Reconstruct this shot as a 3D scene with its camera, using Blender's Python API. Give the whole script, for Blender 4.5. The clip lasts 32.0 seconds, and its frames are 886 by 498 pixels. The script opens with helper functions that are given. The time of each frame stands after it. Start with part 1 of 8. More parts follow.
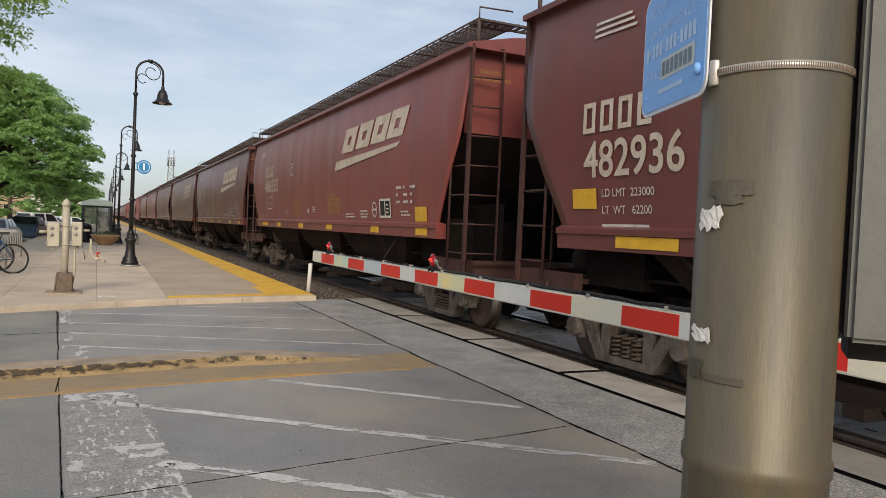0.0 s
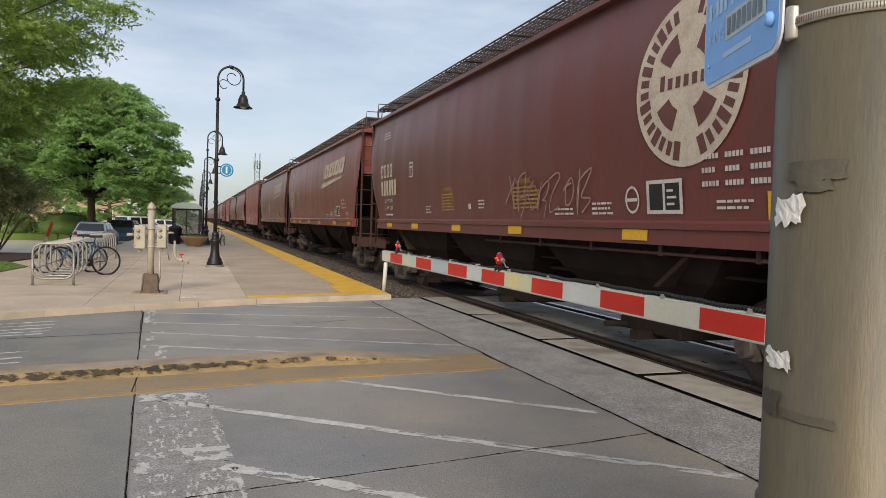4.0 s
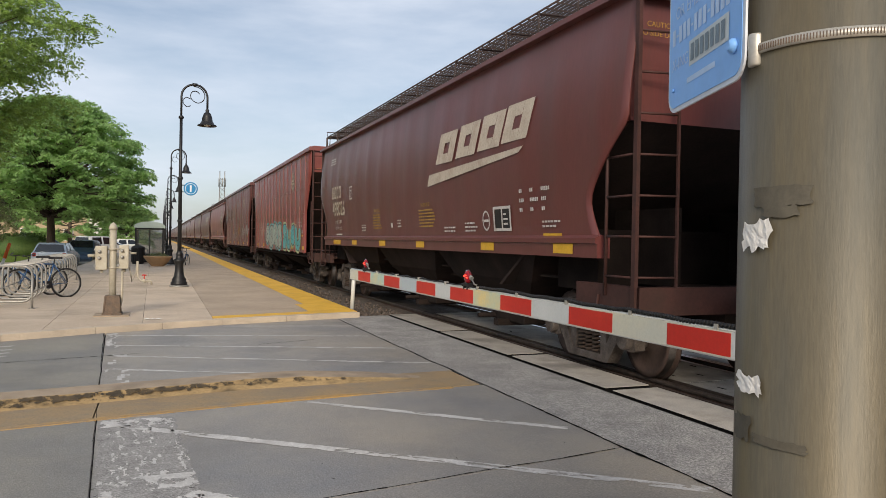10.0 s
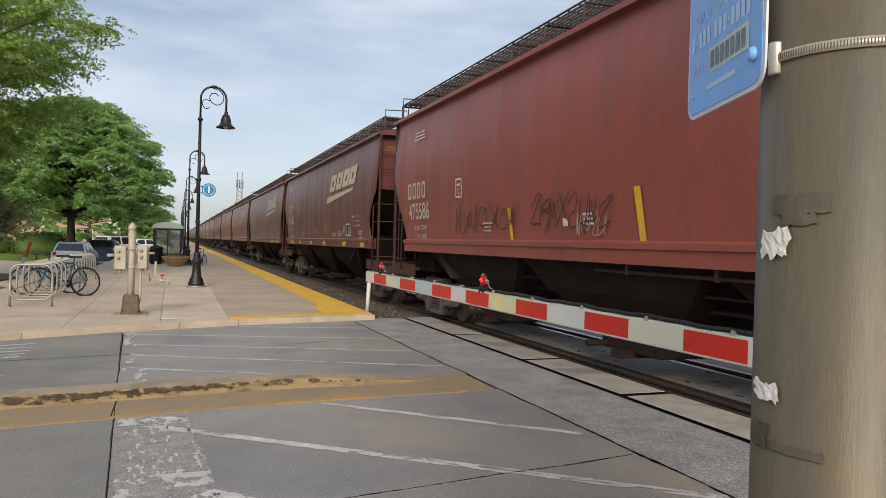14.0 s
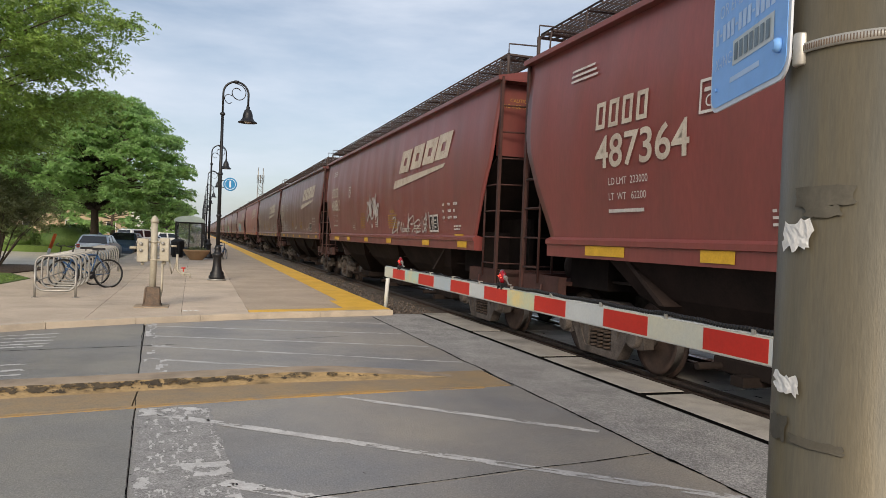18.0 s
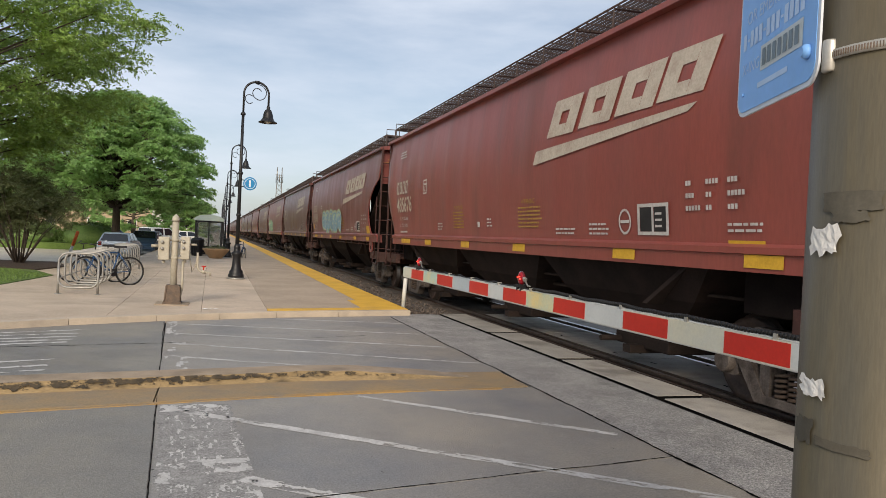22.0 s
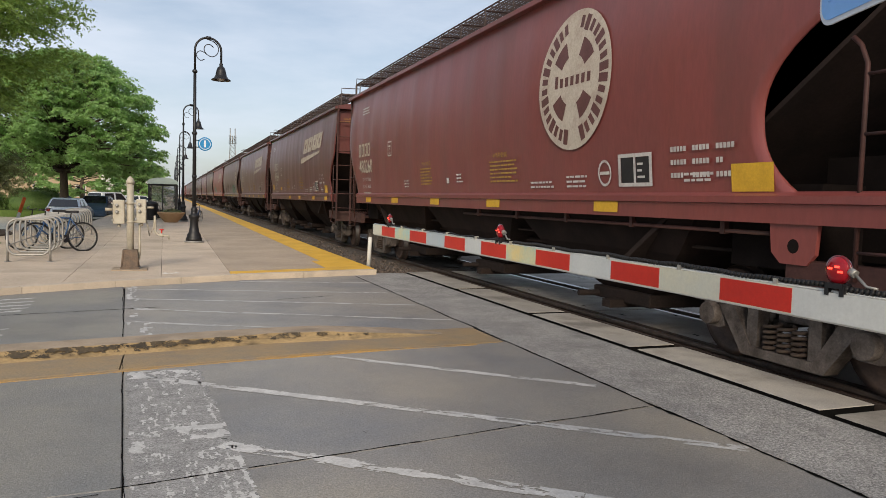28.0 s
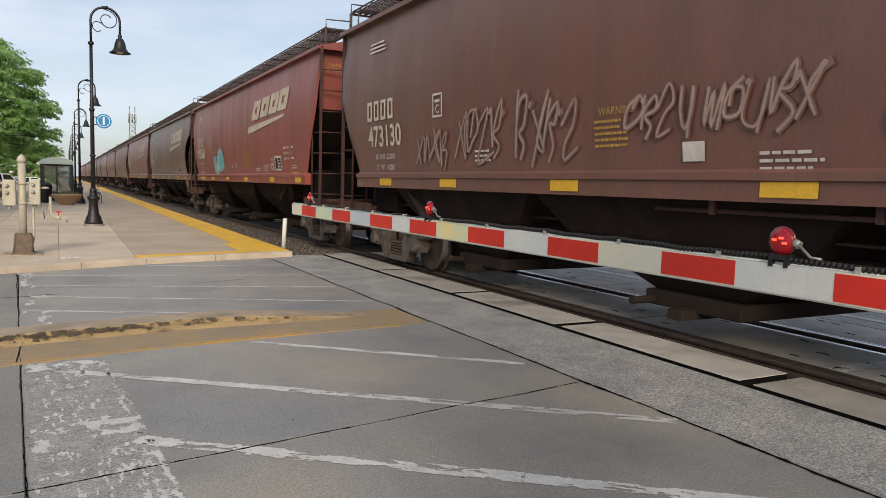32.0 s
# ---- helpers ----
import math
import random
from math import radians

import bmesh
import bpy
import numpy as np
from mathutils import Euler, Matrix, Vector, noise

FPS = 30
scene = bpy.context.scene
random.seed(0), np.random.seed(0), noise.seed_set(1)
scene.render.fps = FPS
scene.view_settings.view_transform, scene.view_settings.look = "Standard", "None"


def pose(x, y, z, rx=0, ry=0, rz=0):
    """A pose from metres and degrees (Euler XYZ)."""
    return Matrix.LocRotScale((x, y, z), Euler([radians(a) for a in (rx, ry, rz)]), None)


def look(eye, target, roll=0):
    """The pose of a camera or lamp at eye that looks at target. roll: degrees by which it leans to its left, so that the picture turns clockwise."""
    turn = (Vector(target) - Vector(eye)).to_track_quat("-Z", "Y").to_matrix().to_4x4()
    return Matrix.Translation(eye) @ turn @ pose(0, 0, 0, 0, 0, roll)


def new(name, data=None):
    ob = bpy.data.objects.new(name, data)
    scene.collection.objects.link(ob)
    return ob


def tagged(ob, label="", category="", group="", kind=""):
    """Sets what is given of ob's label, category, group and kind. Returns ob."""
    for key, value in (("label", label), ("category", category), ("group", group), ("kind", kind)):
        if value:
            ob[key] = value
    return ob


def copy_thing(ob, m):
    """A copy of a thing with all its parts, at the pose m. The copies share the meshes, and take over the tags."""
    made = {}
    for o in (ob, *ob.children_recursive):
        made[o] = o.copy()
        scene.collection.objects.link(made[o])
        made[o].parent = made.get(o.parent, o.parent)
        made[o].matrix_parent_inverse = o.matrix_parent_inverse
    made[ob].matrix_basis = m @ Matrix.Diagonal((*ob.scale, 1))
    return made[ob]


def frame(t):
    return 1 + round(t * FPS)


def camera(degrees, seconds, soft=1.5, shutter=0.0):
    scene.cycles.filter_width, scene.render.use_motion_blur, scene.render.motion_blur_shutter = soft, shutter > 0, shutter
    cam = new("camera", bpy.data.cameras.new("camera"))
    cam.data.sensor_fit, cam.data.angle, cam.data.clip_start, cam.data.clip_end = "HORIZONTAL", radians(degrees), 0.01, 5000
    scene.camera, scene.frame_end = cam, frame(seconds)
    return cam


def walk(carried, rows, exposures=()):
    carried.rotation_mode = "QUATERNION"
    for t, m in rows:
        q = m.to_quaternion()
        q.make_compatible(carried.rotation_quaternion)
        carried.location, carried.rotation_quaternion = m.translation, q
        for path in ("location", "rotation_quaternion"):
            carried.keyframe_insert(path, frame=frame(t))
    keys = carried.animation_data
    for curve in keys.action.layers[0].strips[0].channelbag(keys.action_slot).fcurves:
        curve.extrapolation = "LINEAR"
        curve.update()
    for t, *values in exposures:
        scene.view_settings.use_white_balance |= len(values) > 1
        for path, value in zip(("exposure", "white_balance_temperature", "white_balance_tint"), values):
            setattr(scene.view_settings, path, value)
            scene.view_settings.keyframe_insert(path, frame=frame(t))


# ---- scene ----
cam = camera(62.6, 32.0, 0.8)
PATH = [
    (0, (-5.634, -1.54, 1.549), (-4.79, 0.272, 1.498), 2.6),
    (0.5, (-5.625, -1.455, 1.562), (-4.788, 0.36, 1.516), 2.4),
    (1, (-5.586, -1.412, 1.558), (-4.748, 0.403, 1.517), 2.2),
    (1.5, (-5.504, -1.41, 1.565), (-4.693, 0.418, 1.525), 2.7),
    (2, (-5.476, -1.399, 1.562), (-4.74, 0.46, 1.51), 2.7),
    (2.5, (-5.48, -1.396, 1.561), (-4.799, 0.483, 1.502), 2.2),
    (3, (-5.466, -1.388, 1.555), (-4.813, 0.502, 1.493), 1.8),
    (3.5, (-5.454, -1.387, 1.556), (-4.813, 0.507, 1.491), 1.7),
    (5.5, (-5.456, -1.375, 1.568), (-4.81, 0.516, 1.498), 1.6),
    (6, (-5.451, -1.374, 1.578), (-4.794, 0.514, 1.51), 1.2),
    (6.5, (-5.452, -1.377, 1.585), (-4.779, 0.505, 1.526), 0.7),
    (7, (-5.452, -1.383, 1.59), (-4.769, 0.497, 1.559), 0.5),
    (7.5, (-5.453, -1.389, 1.589), (-4.766, 0.49, 1.575), 0.4),
    (8, (-5.453, -1.386, 1.584), (-4.76, 0.49, 1.572), 0.4),
    (8.5, (-5.446, -1.384, 1.581), (-4.744, 0.489, 1.566), 0.4),
    (9, (-5.448, -1.375, 1.576), (-4.735, 0.494, 1.556), 0.3),
    (9.5, (-5.45, -1.372, 1.575), (-4.733, 0.495, 1.555), 0.7),
    (10, (-5.451, -1.371, 1.573), (-4.728, 0.494, 1.552), 1.0),
    (10.5, (-5.454, -1.368, 1.571), (-4.729, 0.496, 1.548), 1.2),
    (11, (-5.454, -1.368, 1.573), (-4.73, 0.497, 1.551), 1.3),
    (11.5, (-5.456, -1.378, 1.577), (-4.736, 0.487, 1.555), 1.4),
    (12, (-5.46, -1.383, 1.578), (-4.743, 0.484, 1.556), 1.6),
    (12.5, (-5.465, -1.388, 1.58), (-4.753, 0.481, 1.562), 1.6),
    (13, (-5.464, -1.381, 1.576), (-4.762, 0.491, 1.561), 1.6),
    (13.5, (-5.463, -1.381, 1.574), (-4.771, 0.495, 1.561), 1.7),
    (14, (-5.46, -1.38, 1.574), (-4.777, 0.499, 1.561), 1.6),
    (14.5, (-5.46, -1.376, 1.573), (-4.786, 0.507, 1.56), 1.6),
    (16.5, (-5.465, -1.377, 1.571), (-4.817, 0.515, 1.558), 2.1),
    (17, (-5.465, -1.379, 1.569), (-4.822, 0.515, 1.555), 2.3),
    (17.5, (-5.466, -1.382, 1.568), (-4.828, 0.513, 1.551), 2.3),
    (18, (-5.463, -1.385, 1.563), (-4.828, 0.512, 1.54), 2.3),
    (18.5, (-5.466, -1.388, 1.564), (-4.832, 0.508, 1.538), 2.3),
    (19, (-5.472, -1.393, 1.567), (-4.842, 0.505, 1.542), 2.2),
    (19.5, (-5.475, -1.392, 1.565), (-4.855, 0.509, 1.539), 2.2),
    (20, (-5.476, -1.396, 1.564), (-4.863, 0.508, 1.54), 2.2),
    (20.5, (-5.476, -1.4, 1.564), (-4.869, 0.506, 1.542), 2.2),
    (21, (-5.477, -1.399, 1.564), (-4.876, 0.508, 1.54), 2.3),
    (21.5, (-5.486, -1.398, 1.564), (-4.894, 0.512, 1.541), 2.6),
    (22, (-5.485, -1.398, 1.563), (-4.895, 0.513, 1.54), 2.8),
    (22.5, (-5.481, -1.394, 1.558), (-4.894, 0.518, 1.529), 3.0),
    (23, (-5.478, -1.4, 1.562), (-4.89, 0.512, 1.529), 3.1),
    (23.5, (-5.479, -1.403, 1.561), (-4.891, 0.508, 1.525), 3.1),
    (24, (-5.481, -1.398, 1.559), (-4.891, 0.513, 1.521), 3.2),
    (24.5, (-5.458, -1.396, 1.558), (-4.866, 0.514, 1.519), 3.2),
    (25, (-5.44, -1.387, 1.559), (-4.848, 0.523, 1.515), 3.2),
    (25.5, (-5.472, -1.376, 1.553), (-4.882, 0.534, 1.497), 3.2),
    (27.5, (-5.609, -1.295, 1.519), (-4.934, 0.584, 1.414), 2.0),
    (28, (-5.562, -1.211, 1.52), (-4.863, 0.658, 1.389), 1.6),
    (28.5, (-5.537, -1.141, 1.528), (-4.825, 0.723, 1.395), 1.0),
    (29, (-5.588, -1.061, 1.497), (-4.875, 0.801, 1.346), -0.8),
    (29.5, (-5.599, -1.035, 1.5), (-4.788, 0.785, 1.325), -0.8),
    (30, (-5.599, -1.016, 1.489), (-4.739, 0.781, 1.311), -0.1),
    (30.5, (-5.608, -1.013, 1.488), (-4.719, 0.77, 1.309), 0.8),
    (31, (-5.603, -1.021, 1.492), (-4.702, 0.755, 1.311), 1.2),
    (31.5, (-5.604, -1.008, 1.483), (-4.696, 0.765, 1.302), 1.4),
    (32, (-5.604, -1.019, 1.481), (-4.687, 0.75, 1.306), 1.5),
]
walk(cam, [(t, look(eye, target, roll)) for t, eye, target, roll in PATH],
     [(0, 0.23), (11, 0.26), (12, 0.14), (13, 0.24), (25.5, 0.26), (29, 0.28), (30.5, 0.34), (32, 0.34)])

# ---------------------------------------------------------------- world, sun
def make_world():
    w = bpy.data.worlds.new("sky")
    scene.world = w
    w.use_nodes = True
    nt = w.node_tree
    n, l = nt.nodes, nt.links
    n.clear()
    out = n.new("ShaderNodeOutputWorld")
    bg = n.new("ShaderNodeBackground")
    sky = n.new("ShaderNodeTexSky")
    sky.sky_type, sky.sun_disc = "NISHITA", False
    sky.sun_elevation, sky.sun_rotation = radians(SUN_ELEV), radians(SUN_ROT)
    sky.air_density, sky.dust_density, sky.ozone_density = 1.0, 1.5, 1.5
    co = n.new("ShaderNodeTexCoord")
    mp = n.new("ShaderNodeMapping")
    mp.inputs["Scale"].default_value = (1.1, 1.1, 4.5)
    ns = n.new("ShaderNodeTexNoise")
    ns.inputs["Scale"].default_value, ns.inputs["Detail"].default_value = 1.7, 9
    ns.inputs["Roughness"].default_value = 0.55
    rp = n.new("ShaderNodeValToRGB")
    rp.color_ramp.elements[0].position, rp.color_ramp.elements[1].position = 0.36, 0.66
    rp.color_ramp.elements[0].color, rp.color_ramp.elements[1].color = (0.22, 0.22, 0.22, 1), (0.92, 0.92, 0.92, 1)
    mx = n.new("ShaderNodeMix")
    mx.data_type = "RGBA"
    mx.inputs["B"].default_value = CLOUD
    l.new(co.outputs["Generated"], mp.inputs["Vector"])
    l.new(mp.outputs["Vector"], ns.inputs["Vector"])
    l.new(ns.outputs["Fac"], rp.inputs["Fac"])
    l.new(rp.outputs["Color"], mx.inputs["Factor"])
    l.new(sky.outputs["Color"], mx.inputs["A"])
    l.new(mx.outputs["Result"], bg.inputs["Color"])
    bg.inputs["Strength"].default_value = SKY
    l.new(bg.outputs["Background"], out.inputs["Surface"])


SUN_ELEV, SUN_ROT, SKY = 27, 201, 0.087
CLOUD = (7.8, 8.4, 9.5, 1)
make_world()
sun = new("sun", bpy.data.lights.new("sun", "SUN"))
sun.data.energy, sun.data.angle, sun.data.color = 2.85, radians(22), (1.0, 0.86, 0.69)
sun.matrix_world = look((0, 0, 60), (0 - 60 * math.sin(radians(SUN_ROT)), 0 - 60 * math.cos(radians(SUN_ROT)), 60 - 60 * math.tan(radians(SUN_ELEV))))

# ---------------------------------------------------------------- mesh helpers


def part(name, bm, material, parent=None, label="", smooth=False):
    """Links a bmesh as one mesh object under a thing or a part."""
    me = bpy.data.meshes.new(name)
    bm.normal_update()
    if smooth:
        for f in bm.faces:
            f.smooth = True
    bm.to_mesh(me)
    bm.free()
    mats = material if isinstance(material, (list, tuple)) else [material]
    for m in mats:
        me.materials.append(m)
    ob = new(name, me)
    if parent is not None:
        ob.parent = parent
    if label:
        ob["label"] = label
    return ob


def again(name, ob, parent, m, label=""):
    """Another object on the same mesh."""
    o = new(name, ob.data)
    o.parent = parent
    o.matrix_basis = m
    if label:
        o["label"] = label
    return o


def empty(name, m, label, category, group=""):
    e = new(name)
    e.empty_display_size = 0.2
    e.matrix_basis = m
    return tagged(e, label, category, group)


def box(bm, x0, x1, y0, y1, z0, z1, bevel=0.0, mi=0):
    vs = [bm.verts.new((x, y, z)) for x in (x0, x1) for y in (y0, y1) for z in (z0, z1)]
    fs = []
    for q in ((0, 1, 3, 2), (4, 6, 7, 5), (0, 4, 5, 1), (2, 3, 7, 6), (0, 2, 6, 4), (1, 5, 7, 3)):
        f = bm.faces.new([vs[i] for i in q])
        f.material_index = mi
        fs.append(f)
    if bevel > 0:
        es = list({e for f in fs for e in f.edges})
        bmesh.ops.bevel(bm, geom=es, offset=bevel, segments=2, affect="EDGES", profile=0.5)
    return fs


def obox(bm, c, ax, hx, hy, hz, mi=0):
    """A box about c, turned by the 3x3 matrix ax."""
    vs = [bm.verts.new(Vector(c) + ax @ Vector((sx * hx, sy * hy, sz * hz))) for sx in (-1, 1) for sy in (-1, 1) for sz in (-1, 1)]
    for q in ((0, 1, 3, 2), (4, 6, 7, 5), (0, 4, 5, 1), (2, 3, 7, 6), (0, 2, 6, 4), (1, 5, 7, 3)):
        bm.faces.new([vs[i] for i in q]).material_index = mi


def tube(bm, pts, r, seg=8, cap=True, mi=0, closed=False):
    """A round bar through pts; r a number or one a point."""
    pts = [Vector(p) for p in pts]
    n = len(pts)
    rs = r if isinstance(r, (list, tuple)) else [r] * n
    rings, up = [], None
    for i, p in enumerate(pts):
        a = pts[(i - 1) % n] if closed else pts[max(i - 1, 0)]
        b = pts[(i + 1) % n] if closed else pts[min(i + 1, n - 1)]
        d = (b - a).normalized()
        if up is None:
            up = Vector((0, 0, 1)) if abs(d.z) < 0.9 else Vector((1, 0, 0))
        s = d.cross(up).normalized()
        up = s.cross(d).normalized()
        rings.append([bm.verts.new(p + (s * math.cos(k * 2 * math.pi / seg) + up * math.sin(k * 2 * math.pi / seg)) * rs[i]) for k in range(seg)])
    last = n if closed else n - 1
    for i in range(last):
        A, B = rings[i], rings[(i + 1) % n]
        for k in range(seg):
            f = bm.faces.new((A[k], A[(k + 1) % seg], B[(k + 1) % seg], B[k]))
            f.material_index, f.smooth = mi, True
    if cap and not closed:
        bm.faces.new(rings[0][::-1]).material_index = mi
        bm.faces.new(rings[-1]).material_index = mi


def lathe(bm, prof, seg=20, m=None, mi=0, cap=True):
    """Turns (radius, height) pairs about z."""
    rings = []
    m = m or Matrix()
    for r, h in prof:
        rings.append([bm.verts.new(m @ Vector((r * math.cos(2 * math.pi * k / seg), r * math.sin(2 * math.pi * k / seg), h))) for k in range(seg)])
    for A, B in zip(rings, rings[1:]):
        for k in range(seg):
            f = bm.faces.new((A[k], A[(k + 1) % seg], B[(k + 1) % seg], B[k]))
            f.material_index, f.smooth = mi, True
    if cap:
        bm.faces.new(rings[0][::-1]).material_index = mi
        bm.faces.new(rings[-1]).material_index = mi


def prism(bm, poly, a, b, axis="x", mi=0):
    """A flat outline given a thickness from a to b along an axis."""
    def v(p, d):
        return {"x": (d, p[0], p[1]), "y": (p[0], d, p[1]), "z": (p[0], p[1], d)}[axis]
    A = [bm.verts.new(v(p, a)) for p in poly]
    B = [bm.verts.new(v(p, b)) for p in poly]
    fs = [bm.faces.new(A[::-1]), bm.faces.new(B)]
    n = len(poly)
    for i in range(n):
        fs.append(bm.faces.new((A[i], A[(i + 1) % n], B[(i + 1) % n], B[i])))
    for f in fs:
        f.material_index = mi
    bmesh.ops.recalc_face_normals(bm, faces=fs)
    return fs


def BM():
    return bmesh.new()


# ---------------------------------------------------------------- materials


def mat(name, col, rough=0.7, metal=0.0, col2=None, scale=6.0, fine=60.0, vary=0.25, bump=0.15, stain=None, stain_scale=0.8, stain_amt=0.5,
        rand=0.0, spec=0.4, stretch=(1, 1, 1), bump_scale=None, coat=0.0, island=0.0, speck=None):
    """A surface with grain at two scales: a coarse mottling towards col2, a fine grain and, if given, stains."""
    m = bpy.data.materials.new(name)
    m.use_nodes = True
    nt = m.node_tree
    n, l = nt.nodes, nt.links
    b = n["Principled BSDF"]
    b.inputs["Roughness"].default_value, b.inputs["Metallic"].default_value = rough, metal
    b.inputs["Specular IOR Level"].default_value = spec
    b.inputs["Coat Weight"].default_value = coat
    col = tuple(col) + (1,)
    col2 = tuple(col2) + (1,) if col2 else tuple(c * (1 - vary) for c in col[:3]) + (1,)
    co = n.new("ShaderNodeTexCoord")
    mp = n.new("ShaderNodeMapping")
    mp.inputs["Scale"].default_value = stretch
    l.new(co.outputs["Object"], mp.inputs["Vector"])

    def noise_tex(s, d=5, rg=0.6):
        t = n.new("ShaderNodeTexNoise")
        t.inputs["Scale"].default_value, t.inputs["Detail"].default_value, t.inputs["Roughness"].default_value = s, d, rg
        l.new(mp.outputs["Vector"], t.inputs["Vector"])
        return t

    def ramp(src, lo, hi):
        r = n.new("ShaderNodeMapRange")
        r.inputs["From Min"].default_value, r.inputs["From Max"].default_value = lo, hi
        l.new(src, r.inputs["Value"])
        return r.outputs["Result"]

    def mix(fac, a, bb, mode="MIX"):
        x = n.new("ShaderNodeMix")
        x.data_type, x.blend_type = "RGBA", mode
        for sock, val in (("Factor", fac), ("A", a), ("B", bb)):
            if hasattr(val, "is_linked"):
                l.new(val, x.inputs[sock])
            else:
                x.inputs[sock].default_value = val
        return x.outputs["Result"]

    coarse, grain = noise_tex(scale), noise_tex(fine, 3, 0.7)
    c = mix(ramp(coarse.outputs["Fac"], 0.35, 0.68), col, col2)
    g = n.new("ShaderNodeMapRange")
    g.inputs["From Min"].default_value, g.inputs["From Max"].default_value = 0.3, 0.7
    g.inputs["To Min"].default_value, g.inputs["To Max"].default_value = 1 - vary * 0.8, 1 + vary * 0.5
    l.new(grain.outputs["Fac"], g.inputs["Value"])
    gv = n.new("ShaderNodeCombineColor")
    for k in ("Red", "Green", "Blue"):
        l.new(g.outputs["Result"], gv.inputs[k])
    c = mix(1.0, c, gv.outputs["Color"], "MULTIPLY")
    if speck:
        vt = n.new("ShaderNodeTexVoronoi")
        vt.inputs["Scale"].default_value = speck[0]
        l.new(mp.outputs["Vector"], vt.inputs["Vector"])
        sp = n.new("ShaderNodeSeparateColor")
        l.new(vt.outputs["Color"], sp.inputs["Color"])
        mr2 = n.new("ShaderNodeMapRange")
        mr2.inputs["To Min"].default_value, mr2.inputs["To Max"].default_value = 1 - speck[1], 1 + speck[1]
        l.new(sp.outputs["Red"], mr2.inputs["Value"])
        sv = n.new("ShaderNodeCombineColor")
        for k in ("Red", "Green", "Blue"):
            l.new(mr2.outputs["Result"], sv.inputs[k])
        c = mix(1.0, c, sv.outputs["Color"], "MULTIPLY")
    if stain:
        st = noise_tex(stain_scale, 6, 0.65)
        fac = ramp(st.outputs["Fac"], 0.5, 0.72)
        mm = n.new("ShaderNodeMath")
        mm.operation = "MULTIPLY"
        mm.inputs[1].default_value = stain_amt
        l.new(fac, mm.inputs[0])
        c = mix(mm.outputs["Value"], c, tuple(stain) + (1,))
    if rand or island:
        src = n.new("ShaderNodeObjectInfo").outputs["Random"] if rand else n.new("ShaderNodeNewGeometry").outputs["Random Per Island"]
        k = rand or island
        hs = n.new("ShaderNodeHueSaturation")
        mr = n.new("ShaderNodeMapRange")
        mr.inputs["To Min"].default_value, mr.inputs["To Max"].default_value = 1 - k, 1 + k
        l.new(src, mr.inputs["Value"])
        l.new(mr.outputs["Result"], hs.inputs["Value"])
        l.new(c, hs.inputs["Color"])
        c = hs.outputs["Color"]
    l.new(c, b.inputs["Base Color"])
    rr = n.new("ShaderNodeMapRange")
    rr.inputs["To Min"].default_value, rr.inputs["To Max"].default_value = max(rough - 0.12, 0.02), min(rough + 0.12, 1)
    l.new(coarse.outputs["Fac"], rr.inputs["Value"])
    l.new(rr.outputs["Result"], b.inputs["Roughness"])
    if bump:
        bp = n.new("ShaderNodeBump")
        bp.inputs["Strength"].default_value, bp.inputs["Distance"].default_value = bump, 0.01
        src = noise_tex(bump_scale, 4) if bump_scale else grain
        l.new(src.outputs["Fac"], bp.inputs["Height"])
        l.new(bp.outputs["Normal"], b.inputs["Normal"])
    return m


def glow(name, col, strength):
    m = bpy.data.materials.new(name)
    m.use_nodes = True
    b = m.node_tree.nodes["Principled BSDF"]
    b.inputs["Base Color"].default_value = tuple(col) + (1,)
    b.inputs["Emission Color"].default_value = tuple(col) + (1,)
    b.inputs["Emission Strength"].default_value = strength
    b.inputs["Roughness"].default_value = 0.2
    return m


def glass(name, col=(0.8, 0.9, 0.9), rough=0.03, alpha=0.3):
    m = bpy.data.materials.new(name)
    m.use_nodes = True
    b = m.node_tree.nodes["Principled BSDF"]
    b.inputs["Base Color"].default_value = tuple(col) + (1,)
    b.inputs["Roughness"].default_value = rough
    b.inputs["Alpha"].default_value = alpha
    b.inputs["Specular IOR Level"].default_value = 0.8
    return m


M = {}
M["concrete"] = mat("road_concrete", (0.255, 0.238, 0.204), 0.56, col2=(0.165, 0.171, 0.176), speck=(120, 0.16), scale=0.55, fine=70, vary=0.42, bump=0.5, stain=(0.115, 0.112, 0.112), stain_scale=0.8, stain_amt=0.7, spec=0.45, rand=0.05)
# The road concrete in a lighter tone, for the slabs towards the track.
M["concrete_pale"] = mat("pale_road_concrete", (0.315, 0.288, 0.243), 0.55, col2=(0.205, 0.208, 0.213), speck=(120, 0.13), scale=0.5, fine=70, vary=0.42, bump=0.45, stain=(0.14, 0.135, 0.13), stain_scale=0.8, stain_amt=0.6, spec=0.45, rand=0.03)
M["pavement"] = mat("pavement_concrete", (0.56, 0.462, 0.357), 0.8, col2=(0.455, 0.37, 0.284), scale=0.8, fine=60, vary=0.28, bump=0.25, speck=(70, 0.14), stain=(0.2, 0.165, 0.13), stain_scale=0.6, stain_amt=0.45, rand=0.05)
M["pavement_dark"] = mat("newer_pavement_concrete", (0.44, 0.352, 0.262), 0.8, col2=(0.36, 0.29, 0.215), scale=0.8, fine=60, vary=0.28, bump=0.25, speck=(70, 0.14), stain=(0.2, 0.165, 0.13), stain_scale=0.6, stain_amt=0.35, rand=0.03)
